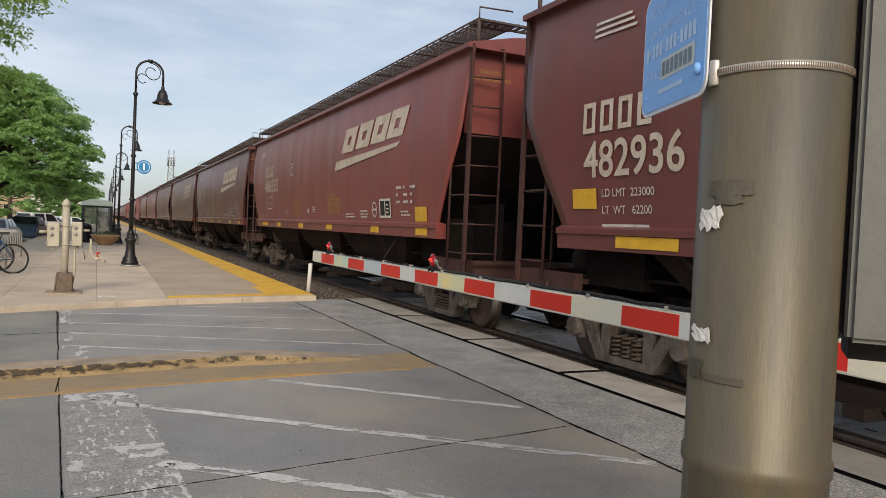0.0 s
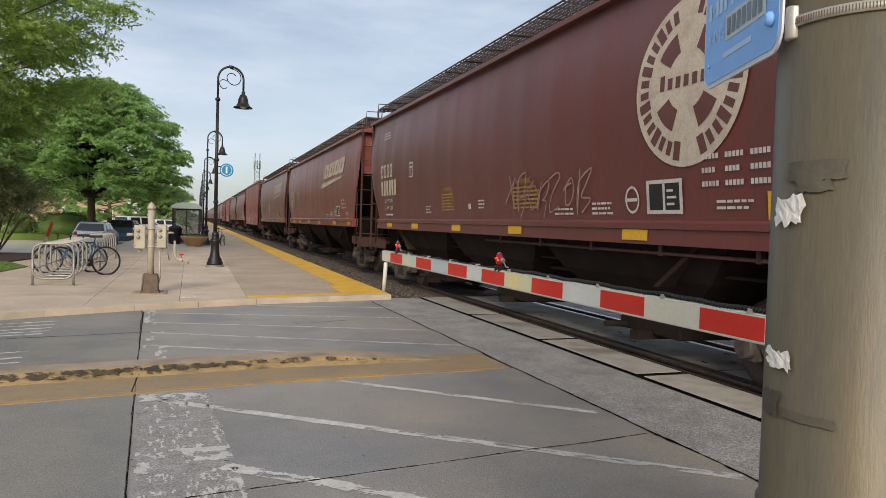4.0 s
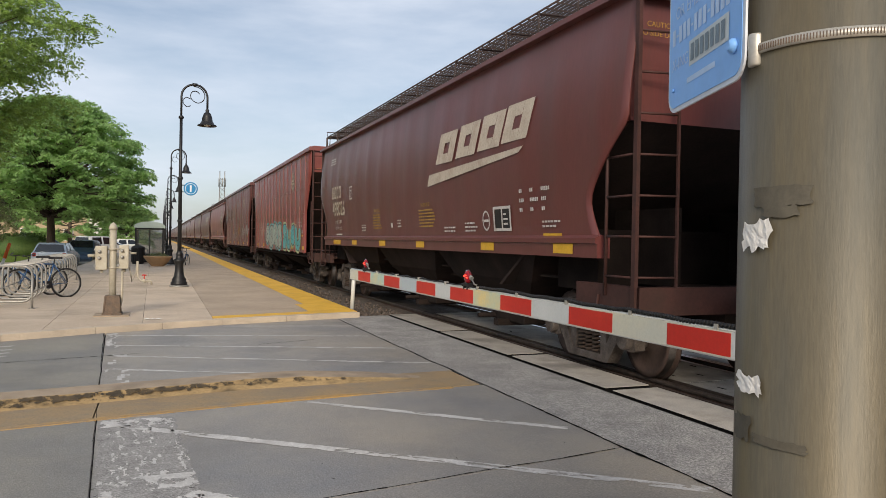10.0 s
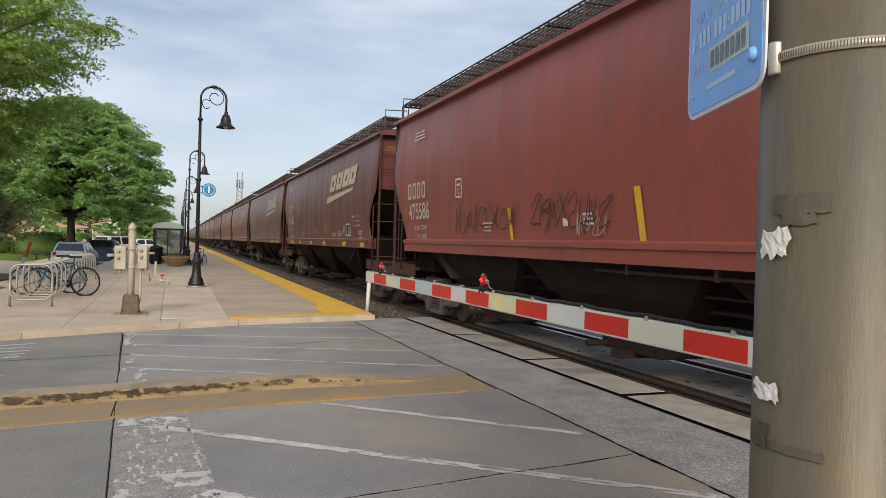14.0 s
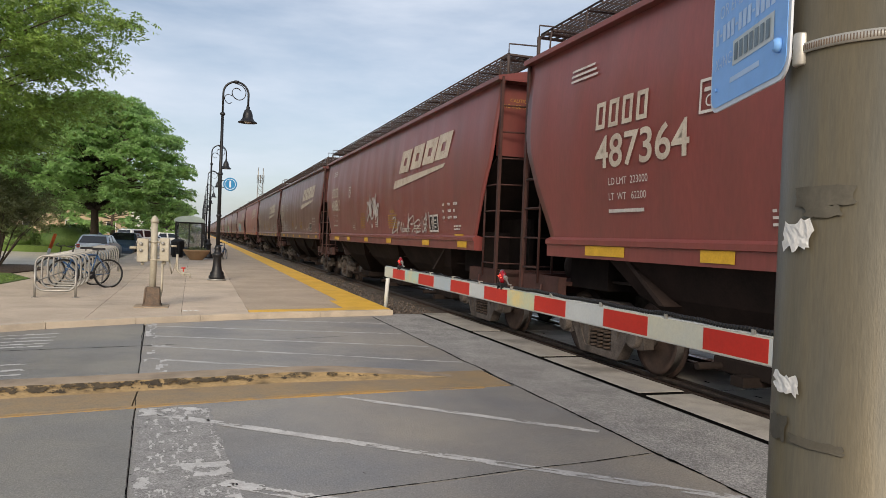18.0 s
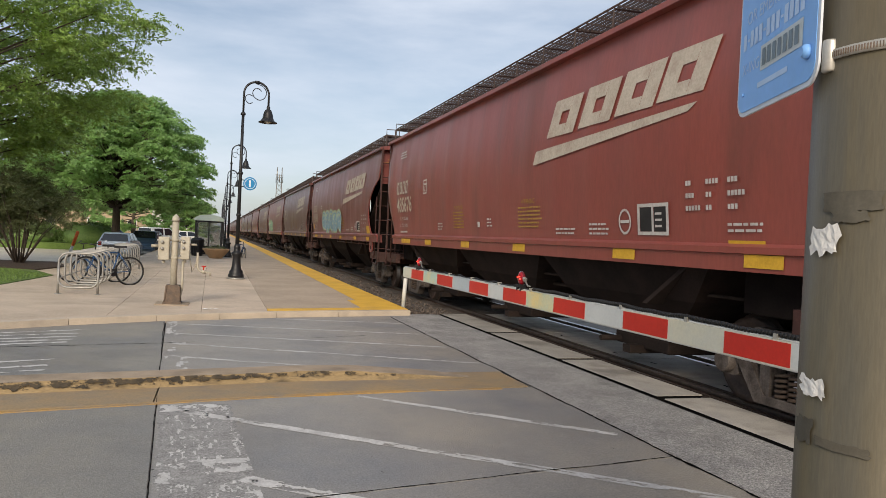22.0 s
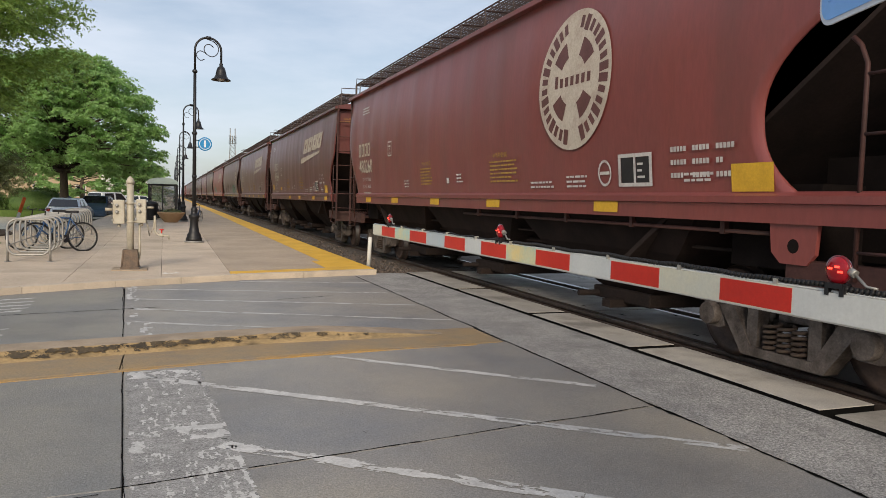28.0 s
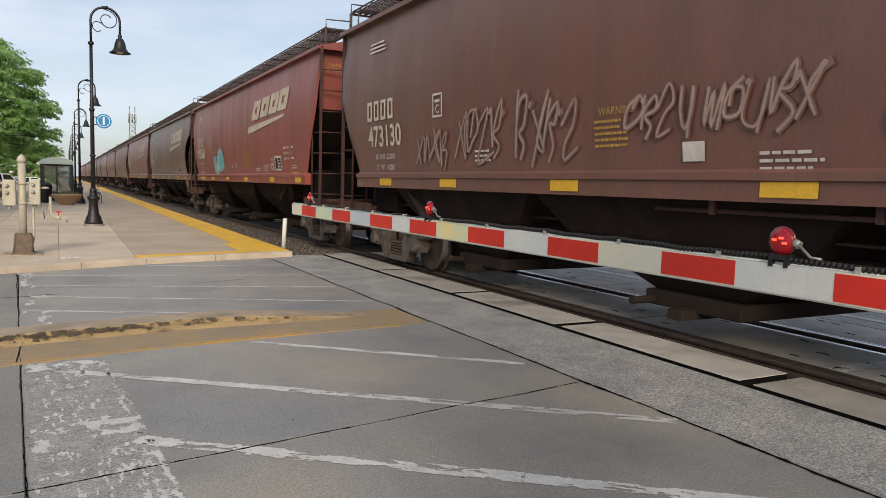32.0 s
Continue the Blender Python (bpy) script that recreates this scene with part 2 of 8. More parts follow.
M["kerb_face"] = mat("stained_kerb_face", (0.34, 0.245, 0.125), 0.85, col2=(0.26, 0.19, 0.10), scale=5, fine=60, vary=0.3, bump=0.4, stain=(0.035, 0.03, 0.025), stain_scale=3.2, stain_amt=1.0, stretch=(0.5, 1, 1.5))
M["kerb"] = mat("kerb_concrete", (0.37, 0.295, 0.215), 0.85, col2=(0.28, 0.222, 0.158), scale=4, fine=80, vary=0.25, bump=0.3, stain=(0.12, 0.10, 0.08), stain_scale=2.2, stain_amt=0.5)
M["platform_kerb"] = mat("platform_kerb_concrete", (0.56, 0.47, 0.365), 0.8, col2=(0.44, 0.375, 0.30), scale=1.5, fine=70, vary=0.22, bump=0.2, stain=(0.22, 0.19, 0.16), stain_scale=1.6, stain_amt=0.5)
M["yellow_gutter"] = mat("worn_yellow_gutter", (0.32, 0.225, 0.118), 0.8, col2=(0.255, 0.205, 0.140), scale=2.5, fine=60, vary=0.3, bump=0.15, stain=(0.17, 0.15, 0.13), stain_scale=1.5, stain_amt=0.7)
M["joint"] = mat("dark_joint", (0.03, 0.028, 0.026), 0.95, scale=20, fine=90)
M["asphalt"] = mat("asphalt", (0.36, 0.35, 0.335), 0.68, col2=(0.27, 0.264, 0.256), scale=2, fine=62, vary=0.6, bump=0.9, speck=(85, 0.42), stain=(0.09, 0.088, 0.085), stain_scale=1.6, stain_amt=0.55)
M["panel"] = mat("crossing_panel_concrete", (0.40, 0.37, 0.325), 0.66, col2=(0.28, 0.262, 0.24), scale=1.8, fine=70, vary=0.25, bump=0.15, stain=(0.05, 0.04, 0.035), stain_scale=1.0, stain_amt=0.7, rand=0.2)
M["rubber"] = mat("black_rubber", (0.012, 0.012, 0.012), 0.8, scale=10, fine=90)
M["groove"] = mat("wet_black_rubber", (0.006, 0.006, 0.006), 0.95, scale=10, fine=90, bump=0, spec=0.05)
M["rail_dull"] = mat("dull_brown_rail", (0.10, 0.075, 0.06), 0.55, 0.5, col2=(0.06, 0.045, 0.038), scale=8, fine=60, vary=0.3)
M["rail"] = mat("rail_steel", (0.75, 0.75, 0.76), 0.34, 1.0, scale=15, fine=80, vary=0.2, bump=0.03)
M["rail_rust"] = mat("rail_rust", (0.09, 0.055, 0.04), 0.85, scale=8, fine=60)
M["white_paint"] = mat("worn_white_road_paint", (0.58, 0.575, 0.56), 0.75, col2=(0.44, 0.435, 0.425), scale=5, fine=60, vary=0.25, bump=0.1, stain=(0.30, 0.29, 0.28), stain_scale=8.0, stain_amt=0.6)
M["yellow_paint"] = mat("yellow_platform_paint", (0.72, 0.43, 0.04), 0.7, col2=(0.62, 0.36, 0.035), scale=2, fine=60, vary=0.15, bump=0.25, stain=(0.3, 0.2, 0.06), stain_scale=1.5, stain_amt=0.4)
M["ballast"] = mat("ballast_stone", (0.11, 0.088, 0.072), 0.95, col2=(0.055, 0.045, 0.038), scale=14, fine=40, vary=0.5, bump=0.9, bump_scale=25)
M["ground"] = mat("far_ground", (0.16, 0.15, 0.13), 0.95, col2=(0.10, 0.11, 0.07), scale=0.05, fine=3)
M["grass"] = mat("mown_grass", (0.13, 0.20, 0.045), 0.95, col2=(0.085, 0.14, 0.03), scale=1.5, fine=120, vary=0.5, bump=0.8)
M["mulch"] = mat("mulch", (0.07, 0.045, 0.03), 0.95, scale=10, fine=90, vary=0.4, bump=0.8)
M["parking"] = mat("car_park_asphalt", (0.54, 0.50, 0.43), 0.9, col2=(0.46, 0.42, 0.36), scale=0.5, fine=60)
RED = dict(scale=1.3, fine=24, bump=0.04, vary=0.14, rand=0.08, spec=0.5, stain_scale=1.0, stretch=(1, 1, 0.22))
M["red_a"] = mat("car_paint_oxide_red", (0.198, 0.050, 0.044), 0.34, col2=(0.168, 0.046, 0.042), stain=(0.10, 0.045, 0.036), stain_amt=0.5, **RED)
M["red_b"] = mat("car_paint_brown", (0.130, 0.036, 0.033), 0.34, col2=(0.118, 0.037, 0.034), stain=(0.075, 0.038, 0.032), stain_amt=0.5, **RED)
M["red_c"] = mat("car_paint_bright_oxide", (0.250, 0.060, 0.047), 0.36, col2=(0.215, 0.055, 0.044), stain=(0.10, 0.042, 0.03), stain_amt=0.6, **RED)
M["red_d"] = mat("car_paint_dull_olive_brown", (0.145, 0.066, 0.050), 0.36, col2=(0.122, 0.057, 0.044), stain=(0.075, 0.045, 0.032), stain_amt=0.5, **RED)
M["end_brown"] = mat("grimy_brown_ironwork", (0.066, 0.028, 0.024), 0.6, spec=0.25, col2=(0.038, 0.018, 0.016), scale=3, fine=30, vary=0.25, bump=0.08, stain=(0.035, 0.022, 0.018), stain_scale=1.2, stain_amt=0.6)
M["grime"] = mat("underframe_grime", (0.026, 0.018, 0.015), 0.9, spec=0.15, col2=(0.014, 0.011, 0.010), scale=4, fine=40, vary=0.35, bump=0.2, stain=(0.06, 0.038, 0.03), stain_scale=2.0, stain_amt=0.4)
# Grimy red taken nearly to black: the underside's shade is in the colour.
M["hopper"] = mat("hopper_grimy_red_shade", (0.022, 0.014, 0.012), 0.9, spec=0.10, col2=(0.012, 0.009, 0.008), scale=2, fine=40, vary=0.3, bump=0.1)
M["truck"] = mat("cast_steel_grime", (0.125, 0.105, 0.092), 0.7, spec=0.3, col2=(0.045, 0.035, 0.03), scale=6, fine=50, vary=0.4, bump=0.3)
M["wheel"] = mat("wheel_rust", (0.075, 0.047, 0.036), 0.65, 0.1, col2=(0.035, 0.024, 0.02), scale=4, fine=40, vary=0.3, bump=0.1)
M["tread"] = mat("bright_tread", (0.20, 0.18, 0.165), 0.45, 1.0, scale=6, fine=50)
M["grate"] = mat("roof_grating_steel", (0.07, 0.05, 0.045), 0.7, scale=6, fine=50)
M["cream"] = mat("cream_lettering", (0.50, 0.44, 0.36), 0.65, col2=(0.42, 0.36, 0.29), scale=3, fine=30, vary=0.2, bump=0, stain=(0.26, 0.16, 0.13), stain_scale=3.5, stain_amt=0.45)
M["emblem_ink"] = mat("emblem_dark_red", (0.12, 0.045, 0.04), 0.5, scale=3, fine=30, vary=0.2, bump=0)
M["white_ink"] = mat("white_stencil", (0.55, 0.52, 0.49), 0.65, scale=5, fine=40, vary=0.2, bump=0, stain=(0.3, 0.2, 0.18), stain_scale=6, stain_amt=0.5)
M["yellow_ink"] = mat("ochre_stencil", (0.42, 0.25, 0.05), 0.65, scale=5, fine=40, vary=0.2, bump=0, stain=(0.2, 0.08, 0.05), stain_scale=6, stain_amt=0.5)
M["reflector"] = mat("yellow_reflective_tape", (0.62, 0.36, 0.03), 0.45, scale=6, fine=40, vary=0.15, bump=0)
M["black_ink"] = mat("black_stencil", (0.02, 0.018, 0.018), 0.6, scale=6, fine=40, bump=0)
SPRAY = dict(scale=1.5, fine=12, vary=0.25, bump=0, stain=(0.2, 0.11, 0.09), stain_scale=2.2, stain_amt=0.35)
M["spray_white"] = mat("spray_white", (0.43, 0.39, 0.37), 0.6, **SPRAY)
M["spray_pale"] = mat("spray_faded_cream", (0.34, 0.23, 0.19), 0.7, **SPRAY)
M["spray_haze"] = mat("spray_thin_mist", (0.19, 0.115, 0.095), 0.7, **SPRAY)
M["spray_cyan"] = mat("spray_cyan", (0.10, 0.42, 0.45), 0.55, **SPRAY)
M["spray_silver"] = mat("spray_silver_green", (0.34, 0.42, 0.38), 0.5, **SPRAY)
M["spray_green"] = mat("spray_mint", (0.13, 0.42, 0.27), 0.6, **SPRAY)
M["spray_lime"] = mat("spray_pale_lime", (0.42, 0.52, 0.32), 0.6, **SPRAY)
M["spray_pink"] = mat("spray_pink", (0.38, 0.135, 0.145), 0.6, **SPRAY)
M["spray_black"] = mat("spray_black", (0.025, 0.02, 0.025), 0.5, scale=3, fine=15, bump=0)
M["spray_blue"] = mat("spray_dusty_blue", (0.22, 0.36, 0.44), 0.6, **SPRAY)
M["black_metal"] = mat("black_painted_iron", (0.012, 0.012, 0.014), 0.45, 0.0, scale=8, fine=60, vary=0.2, bump=0.08)
M["galv"] = mat("galvanised_steel", (0.36, 0.35, 0.32), 0.5, 0.6, col2=(0.27, 0.265, 0.25), scale=6, fine=50, vary=0.15, bump=0.05)
M["silver_paint"] = mat("aged_aluminium_paint", (0.45, 0.42, 0.345), 0.6, 0.1, col2=(0.36, 0.325, 0.25), scale=3, fine=40, vary=0.15, bump=0.08, stain=(0.17, 0.12, 0.07), stain_scale=1.6, stain_amt=0.4)
M["pole"] = mat("aged_galvanised_mast", (0.130, 0.106, 0.063), 0.46, 0.20, col2=(0.080, 0.079, 0.066), scale=2.2, fine=75, vary=0.14, bump=0.06, stain=(0.105, 0.066, 0.026), stain_scale=1.2, stain_amt=0.75, stretch=(5, 5, 0.5), speck=(60, 0.05))
M["rust_base"] = mat("rusty_casting", (0.16, 0.11, 0.075), 0.85, col2=(0.10, 0.08, 0.065), scale=9, fine=50, vary=0.3, bump=0.3)
M["stainless"] = mat("stainless_band", (0.52, 0.50, 0.45), 0.42, 0.6, scale=20, fine=90, vary=0.15, bump=0.02)
M["sign_blue"] = mat("blue_sign_face", (0.17, 0.39, 0.80), 0.38, col2=(0.20, 0.43, 0.83), scale=3, fine=40, vary=0.06, bump=0)
M["sign_white"] = mat("sign_white", (0.62, 0.66, 0.72), 0.45, scale=4, fine=40, vary=0.08, bump=0)
M["sign_pale"] = mat("sign_faded_lettering", (0.46, 0.62, 0.86), 0.5, scale=4, fine=40, vary=0.1, bump=0)
M["paper"] = mat("torn_paper", (0.72, 0.71, 0.68), 0.9, scale=25, fine=80, vary=0.15, bump=0.3)
M["tape"] = mat("dark_tape_residue", (0.105, 0.095, 0.072), 0.7, scale=20, fine=80, vary=0.35, bump=0.1)
M["cabinet"] = mat("grey_green_cabinet", (0.13, 0.135, 0.125), 0.6, scale=5, fine=50, vary=0.12, bump=0.08)
M["arm_white"] = mat("gate_arm_white", (0.60, 0.61, 0.585), 0.4, col2=(0.52, 0.535, 0.52), scale=2.5, fine=60, vary=0.08, bump=0)
# Reflection tints of the white prismatic sheeting, painted in as fixed colours.
M["arm_cream"] = mat("gate_arm_cream", (0.66, 0.62, 0.47), 0.4, col2=(0.57, 0.575, 0.51), scale=2.5, fine=60, vary=0.08, bump=0)
M["arm_blue"] = mat("gate_arm_blue_sheen", (0.40, 0.48, 0.54), 0.35, col2=(0.46, 0.49, 0.48), scale=2.5, fine=60, vary=0.08, bump=0)
M["arm_iris"] = mat("gate_arm_painted_sheen", (0.36, 0.58, 0.58), 0.35, col2=(0.72, 0.58, 0.26), scale=3.2, fine=60, vary=0.08, bump=0)
M["arm_red"] = mat("gate_arm_red", (0.60, 0.030, 0.016), 0.35, col2=(0.50, 0.022, 0.014), scale=2.5, fine=60, vary=0.1, bump=0)
M["lens_red"] = glow("lit_red_lens", (0.26, 0.004, 0.010), 0.10)
M["lens_dark"] = mat("dull_red_lens", (0.16, 0.006, 0.010), 0.15, scale=5, fine=40, bump=0, coat=0.6)
M["cable"] = mat("black_cable", (0.01, 0.01, 0.011), 0.6, scale=10, fine=60)
M["bark"] = mat("bark", (0.10, 0.075, 0.055), 0.95, col2=(0.06, 0.045, 0.035), scale=6, fine=40, vary=0.35, bump=0.8, stretch=(3, 3, 0.6))
def leafy(m, col, k=0.35):
    """Lets some light through thin leaves."""
    nt = m.node_tree
    b = nt.nodes["Principled BSDF"]
    tr = nt.nodes.new("ShaderNodeBsdfTranslucent")
    tr.inputs["Color"].default_value = tuple(col) + (1,)
    mx = nt.nodes.new("ShaderNodeMixShader")
    mx.inputs["Fac"].default_value = k
    out = [n for n in nt.nodes if n.bl_idname == "ShaderNodeOutputMaterial"][0]
    nt.links.new(b.outputs["BSDF"], mx.inputs[1])
    nt.links.new(tr.outputs["BSDF"], mx.inputs[2])
    nt.links.new(mx.outputs["Shader"], out.inputs["Surface"])
    return m


M["leaf"] = leafy(mat("locust_leaf", (0.28, 0.42, 0.16), 0.45, col2=(0.17, 0.30, 0.10), scale=0.35, fine=6, vary=0.25, bump=0, island=0.35), (0.46, 0.66, 0.24), 0.5)
M["leaf_olive"] = leafy(mat("olive_locust_leaf", (0.25, 0.37, 0.085), 0.42, col2=(0.11, 0.19, 0.05), scale=0.9, fine=6, vary=0.25, bump=0, island=0.4), (0.46, 0.62, 0.13), 0.28)
M["leaf_dark"] = leafy(mat("shrub_leaf", (0.21, 0.235, 0.11), 0.55, col2=(0.135, 0.16, 0.08), scale=0.9, fine=6, vary=0.3, bump=0, island=0.4), (0.22, 0.26, 0.07), 0.3)
M["hedge"] = mat("hedge_leaf", (0.18, 0.28, 0.075), 0.6, col2=(0.12, 0.20, 0.05), scale=2, fine=10, vary=0.3, bump=0, island=0.35)
M["terracotta"] = mat("tan_planter", (0.42, 0.27, 0.15), 0.8, col2=(0.35, 0.22, 0.12), scale=4, fine=50, vary=0.15, bump=0.15)
M["car_silver"] = mat("silver_blue_car_paint", (0.46, 0.52, 0.58), 0.3, 0.3, scale=3, fine=60, vary=0.05, bump=0, coat=0.6)
M["car_navy"] = mat("navy_car_paint", (0.022, 0.045, 0.085), 0.4, 0.0, scale=3, fine=60, vary=0.05, bump=0, coat=0.2)
M["car_white"] = mat("white_car_paint", (0.68, 0.69, 0.68), 0.3, 0.0, scale=3, fine=60, vary=0.04, bump=0, coat=0.6)
M["car_glass"] = mat("dark_car_glass", (0.012, 0.016, 0.02), 0.08, 0.0, scale=3, fine=20, bump=0, spec=0.8)
M["tyre"] = mat("tyre_rubber", (0.018, 0.018, 0.018), 0.85, scale=10, fine=60, bump=0.2)
M["tail"] = mat("red_tail_lamp", (0.4, 0.015, 0.012), 0.2, scale=5, fine=30, bump=0, coat=0.5)
M["brick"] = mat("buff_brick_wall", (0.42, 0.33, 0.22), 0.9, col2=(0.36, 0.27, 0.17), scale=0.8, fine=20, vary=0.2)
M["red_brick"] = mat("red_brick_wall", (0.26, 0.13, 0.09), 0.9, col2=(0.20, 0.10, 0.07), scale=0.8, fine=20, vary=0.2)
M["roof"] = mat("grey_shingle", (0.14, 0.13, 0.12), 0.9, scale=2, fine=20, vary=0.3)
M["render_white"] = mat("white_stucco", (0.65, 0.63, 0.58), 0.9, scale=1, fine=20, vary=0.1)
M["blue_bike"] = mat("blue_bicycle_paint", (0.02, 0.075, 0.19), 0.35, scale=8, fine=50, bump=0, coat=0.4)
M["orange"] = mat("orange_sleeve", (0.62, 0.12, 0.02), 0.6, scale=8, fine=50, bump=0.05)
M["shelter_glass"] = glass("shelter_glass", (0.10, 0.12, 0.115), 0.05, 0.30)
M["shelter_roof"] = mat("pale_green_shelter_roof", (0.42, 0.5, 0.45), 0.5, scale=4, fine=40, vary=0.08, bump=0)
M["sign_cyan"] = mat("platform_sign_blue", (0.012, 0.19, 0.42), 0.4, scale=5, fine=50, vary=0.05, bump=0)

# ---------------------------------------------------------------- setting
def flat(bm, poly, z0, z1, mi=0):
    return prism(bm, poly, z0, z1, "z", mi)


def setting(name, bm, m, label, category="ground"):
    return tagged(part(name, bm, m), label, category, kind="structure")


bm = BM()
bmesh.ops.create_circle(bm, cap_ends=True, segments=64, radius=2600, matrix=Matrix.Translation((0, 0, -0.50)))
ground = setting("ground", bm, M["ground"], "flat open ground reaching the horizon")

# far kerb of the road: the front of the platform, in plan
KERB = [(-40, 8.2), (-14, 8.6), (-10.5, 9.3), (-8.4, 10.3), (-7.6, 10.85), (-6.4, 11.5), (-5.4, 11.95), (-4.4, 12.3), (-3.2, 12.65), (-1.66, 13.05)]
PLAT = 0.10
EDGE_X = -1.66


def kerb_y(x):
    for (x0, y0), (x1, y1) in zip(KERB, KERB[1:]):
        if x <= x1:
            return y0 + (y1 - y0) * (x - x0) / (x1 - x0)
    return KERB[-1][1]


# road: a bed with recessed joints, and slabs on it
bm = BM()
box(bm, -60, -0.9, -30, 13.3, -0.28, -0.03)
box(bm, 2.5, 60, -30, 14, -0.28, -0.03)
road = setting("road", bm, M["joint"], "grey concrete road with dark sealed joints", "road")


def slab(name, poly, m, parent, top=0.0, depth=0.12):
    b = BM()
    cx, cy = sum(p[0] for p in poly) / len(poly), sum(p[1] for p in poly) / len(poly)
    inner = []
    for x, y in poly:
        d = Vector((cx - x, cy - y))
        d = d.normalized() * 0.007
        inner.append((x + d.x, y + d.y))
    lo = [b.verts.new((x, y, top - depth)) for x, y in poly]
    mid = [b.verts.new((x, y, top - 0.006)) for x, y in poly]
    hi = [b.verts.new((x, y, top)) for x, y in inner]
    b.faces.new(hi)
    n = len(poly)
    for A, B in ((lo, mid), (mid, hi)):
        for i in range(n):
            b.faces.new((A[i], A[(i + 1) % n], B[(i + 1) % n], B[i]))
    bmesh.ops.recalc_face_normals(b, faces=b.faces[:])
    return part(name, b, m, parent)


def seam_x(y):
    """The edge between the concrete and the strip of asphalt by the track."""
    return -2.08 - 0.012 * (y - 5)


def joint_x(y):
    return -5.75 - 0.056 * (y - 2)


J = 0.003
ycross = [(-9.0, -9.0), (-3.0, -2.6), (2.78, 3.36), (5.5, 5.95)]
for (a0, a1), (b0, b1) in zip(ycross, ycross[1:]):
    lx0, lx1 = joint_x(a0), joint_x(b0)
    slab("road_slab", [(lx0 + J, a0 + J), (seam_x(a1) - J, a1 + J), (seam_x(b1) - J, b1 - J), (lx1 + J, b0 - J)], M["concrete_pale"], road)
    for k in range(4):
        x1, x0 = lx0 - 4.2 * k, lx0 - 4.2 * (k + 1)
        u1, u0 = lx1 - 4.2 * k, lx1 - 4.2 * (k + 1)
        drop = -0.25 * (k + 1) * (1 if b0 > 0 else 0)
        slab("road_slab", [(x0 + J, a0 + drop + J), (x1 - J, a0 + drop * k / (k + 1) + J), (u1 - J, b0 + drop * k / (k + 1) - J), (u0 + J, b0 + drop - J)], M["concrete"], road)
# far carriageway
slab("road_slab", [(joint_x(6.7) + J, 6.62), (seam_x(6.9) - J, 6.86), (seam_x(12.6) - J, kerb_y(-2.2) - 0.05), (-4.4, kerb_y(-4.4) - 0.05), (joint_x(11) + J, kerb_y(-6.3) - 0.05)], M["concrete_pale"], road)
for k in range(4):
    x1, x0 = joint_x(9) - 5.0 * k - J, joint_x(9) - 5.0 * (k + 1) + J
    slab("road_slab", [(x0, 6.5 - 0.3 * (k + 1)), (x1 + (0.14 if k == 0 else 0), 6.6 - 0.3 * k), (x1 - (0.13 if k == 0 else 0), kerb_y(x1) - 0.05), (x0, kerb_y(x0) - 0.05)], M["concrete"], road)

# gutter in worn yellow, and the low median kerb
def med_front(x):
    return 6.40 + 0.17 * (x + 4.6) if x < -4.6 else 6.40 + 0.03 * (x + 4.6)


def med_yellow(x):
    return 5.86 + 0.19 * (x + 4.2) if x < -4.2 else 5.86 + 0.05 * (x + 4.2)


XS = [-24, -18, -13, -10, -8, -7, -5.98, -5.2, -4.6, -4.0, -3.4, -2.9, -2.5, -2.15]
for seg, (i0, i1) in enumerate(((0, 3), (3, 6), (6, 13))):
    xs = XS[i0:i1 + 1]
    poly = [(x + (0.012 if x == xs[0] else 0), med_yellow(x)) for x in xs] + [(x + (0.012 if x == xs[0] else 0), med_front(x) + 0.02 if x < -3.9 else 6.61 + 0.0615 * (x + 6)) for x in reversed(xs)]
    b = BM()
    flat(b, poly, -0.1, 0.004)
    part("gutter_slab", b, M["yellow_gutter"], road)
b = BM()
poly = [(x, med_yellow(x) - 0.10) for x in XS[:-1]] + [(x, med_yellow(x) - 0.02) for x in reversed(XS[:-1])]
flat(b, poly, -0.02, 0.0065)
part("lane_line", b, mat("worn_orange_line", (0.42, 0.25, 0.075), 0.8, col2=(0.3, 0.22, 0.13), scale=4, fine=50, vary=0.3, stain=(0.2, 0.19, 0.18), stain_scale=3.0, stain_amt=0.9), road, "worn yellow painted line")

median = None
b = BM()


def median_profile(x):
    """Height of the median: it melts into the road at its nose."""
    return 0.095 * max(0.0, min(1.0, (-2.6 - x) / 1.4))


rows = []
rng = random.Random(4)
xs = []
x = -24.0
while x < -2.62:
    xs.append(x)
    x += 0.06 if x > -10 else 0.6
for x in xs:
    h = median_profile(x)
    f, w = med_front(x), 0.40 if x < -3.2 else 0.40 * max(0.15, (-2.2 - x) / 1.0)
    spall = max(0.0, noise.noise((x * 2.1, 3.0, 0)) + 0.1) * 0.07 * (1 if x < -3.6 else 0) + 0.02 * abs(noise.noise((x * 9, 1.0, 0)))
    rows.append([b.verts.new(p) for p in ((x, f - 0.03, -0.1), (x, f - 0.03, 0.004), (x, f + 0.012, h * 0.45), (x, f + 0.02 + spall * 0.8, h * 0.55), (x, f + 0.035 + spall, h * 0.97), (x, f + 0.06 + spall, h), (x, f + w - 0.03, h + 0.006), (x, f + w, h * 0.9), (x, f + w + 0.012, -0.1))])
for A, B in zip(rows, rows[1:]):
    for i in range(8):
        fc = b.faces.new((A[i], A[i + 1], B[i + 1], B[i]))
        fc.material_index = 1 if i in (1, 2, 3) else 0
b.faces.new(rows[0]), b.faces.new(rows[-1][::-1])
bmesh.ops.recalc_face_normals(b, faces=b.faces[:])
median = setting("median_kerb", b, [M["kerb"], M["kerb_face"]], "low worn tan concrete median kerb with a stained chipped face", "kerb")

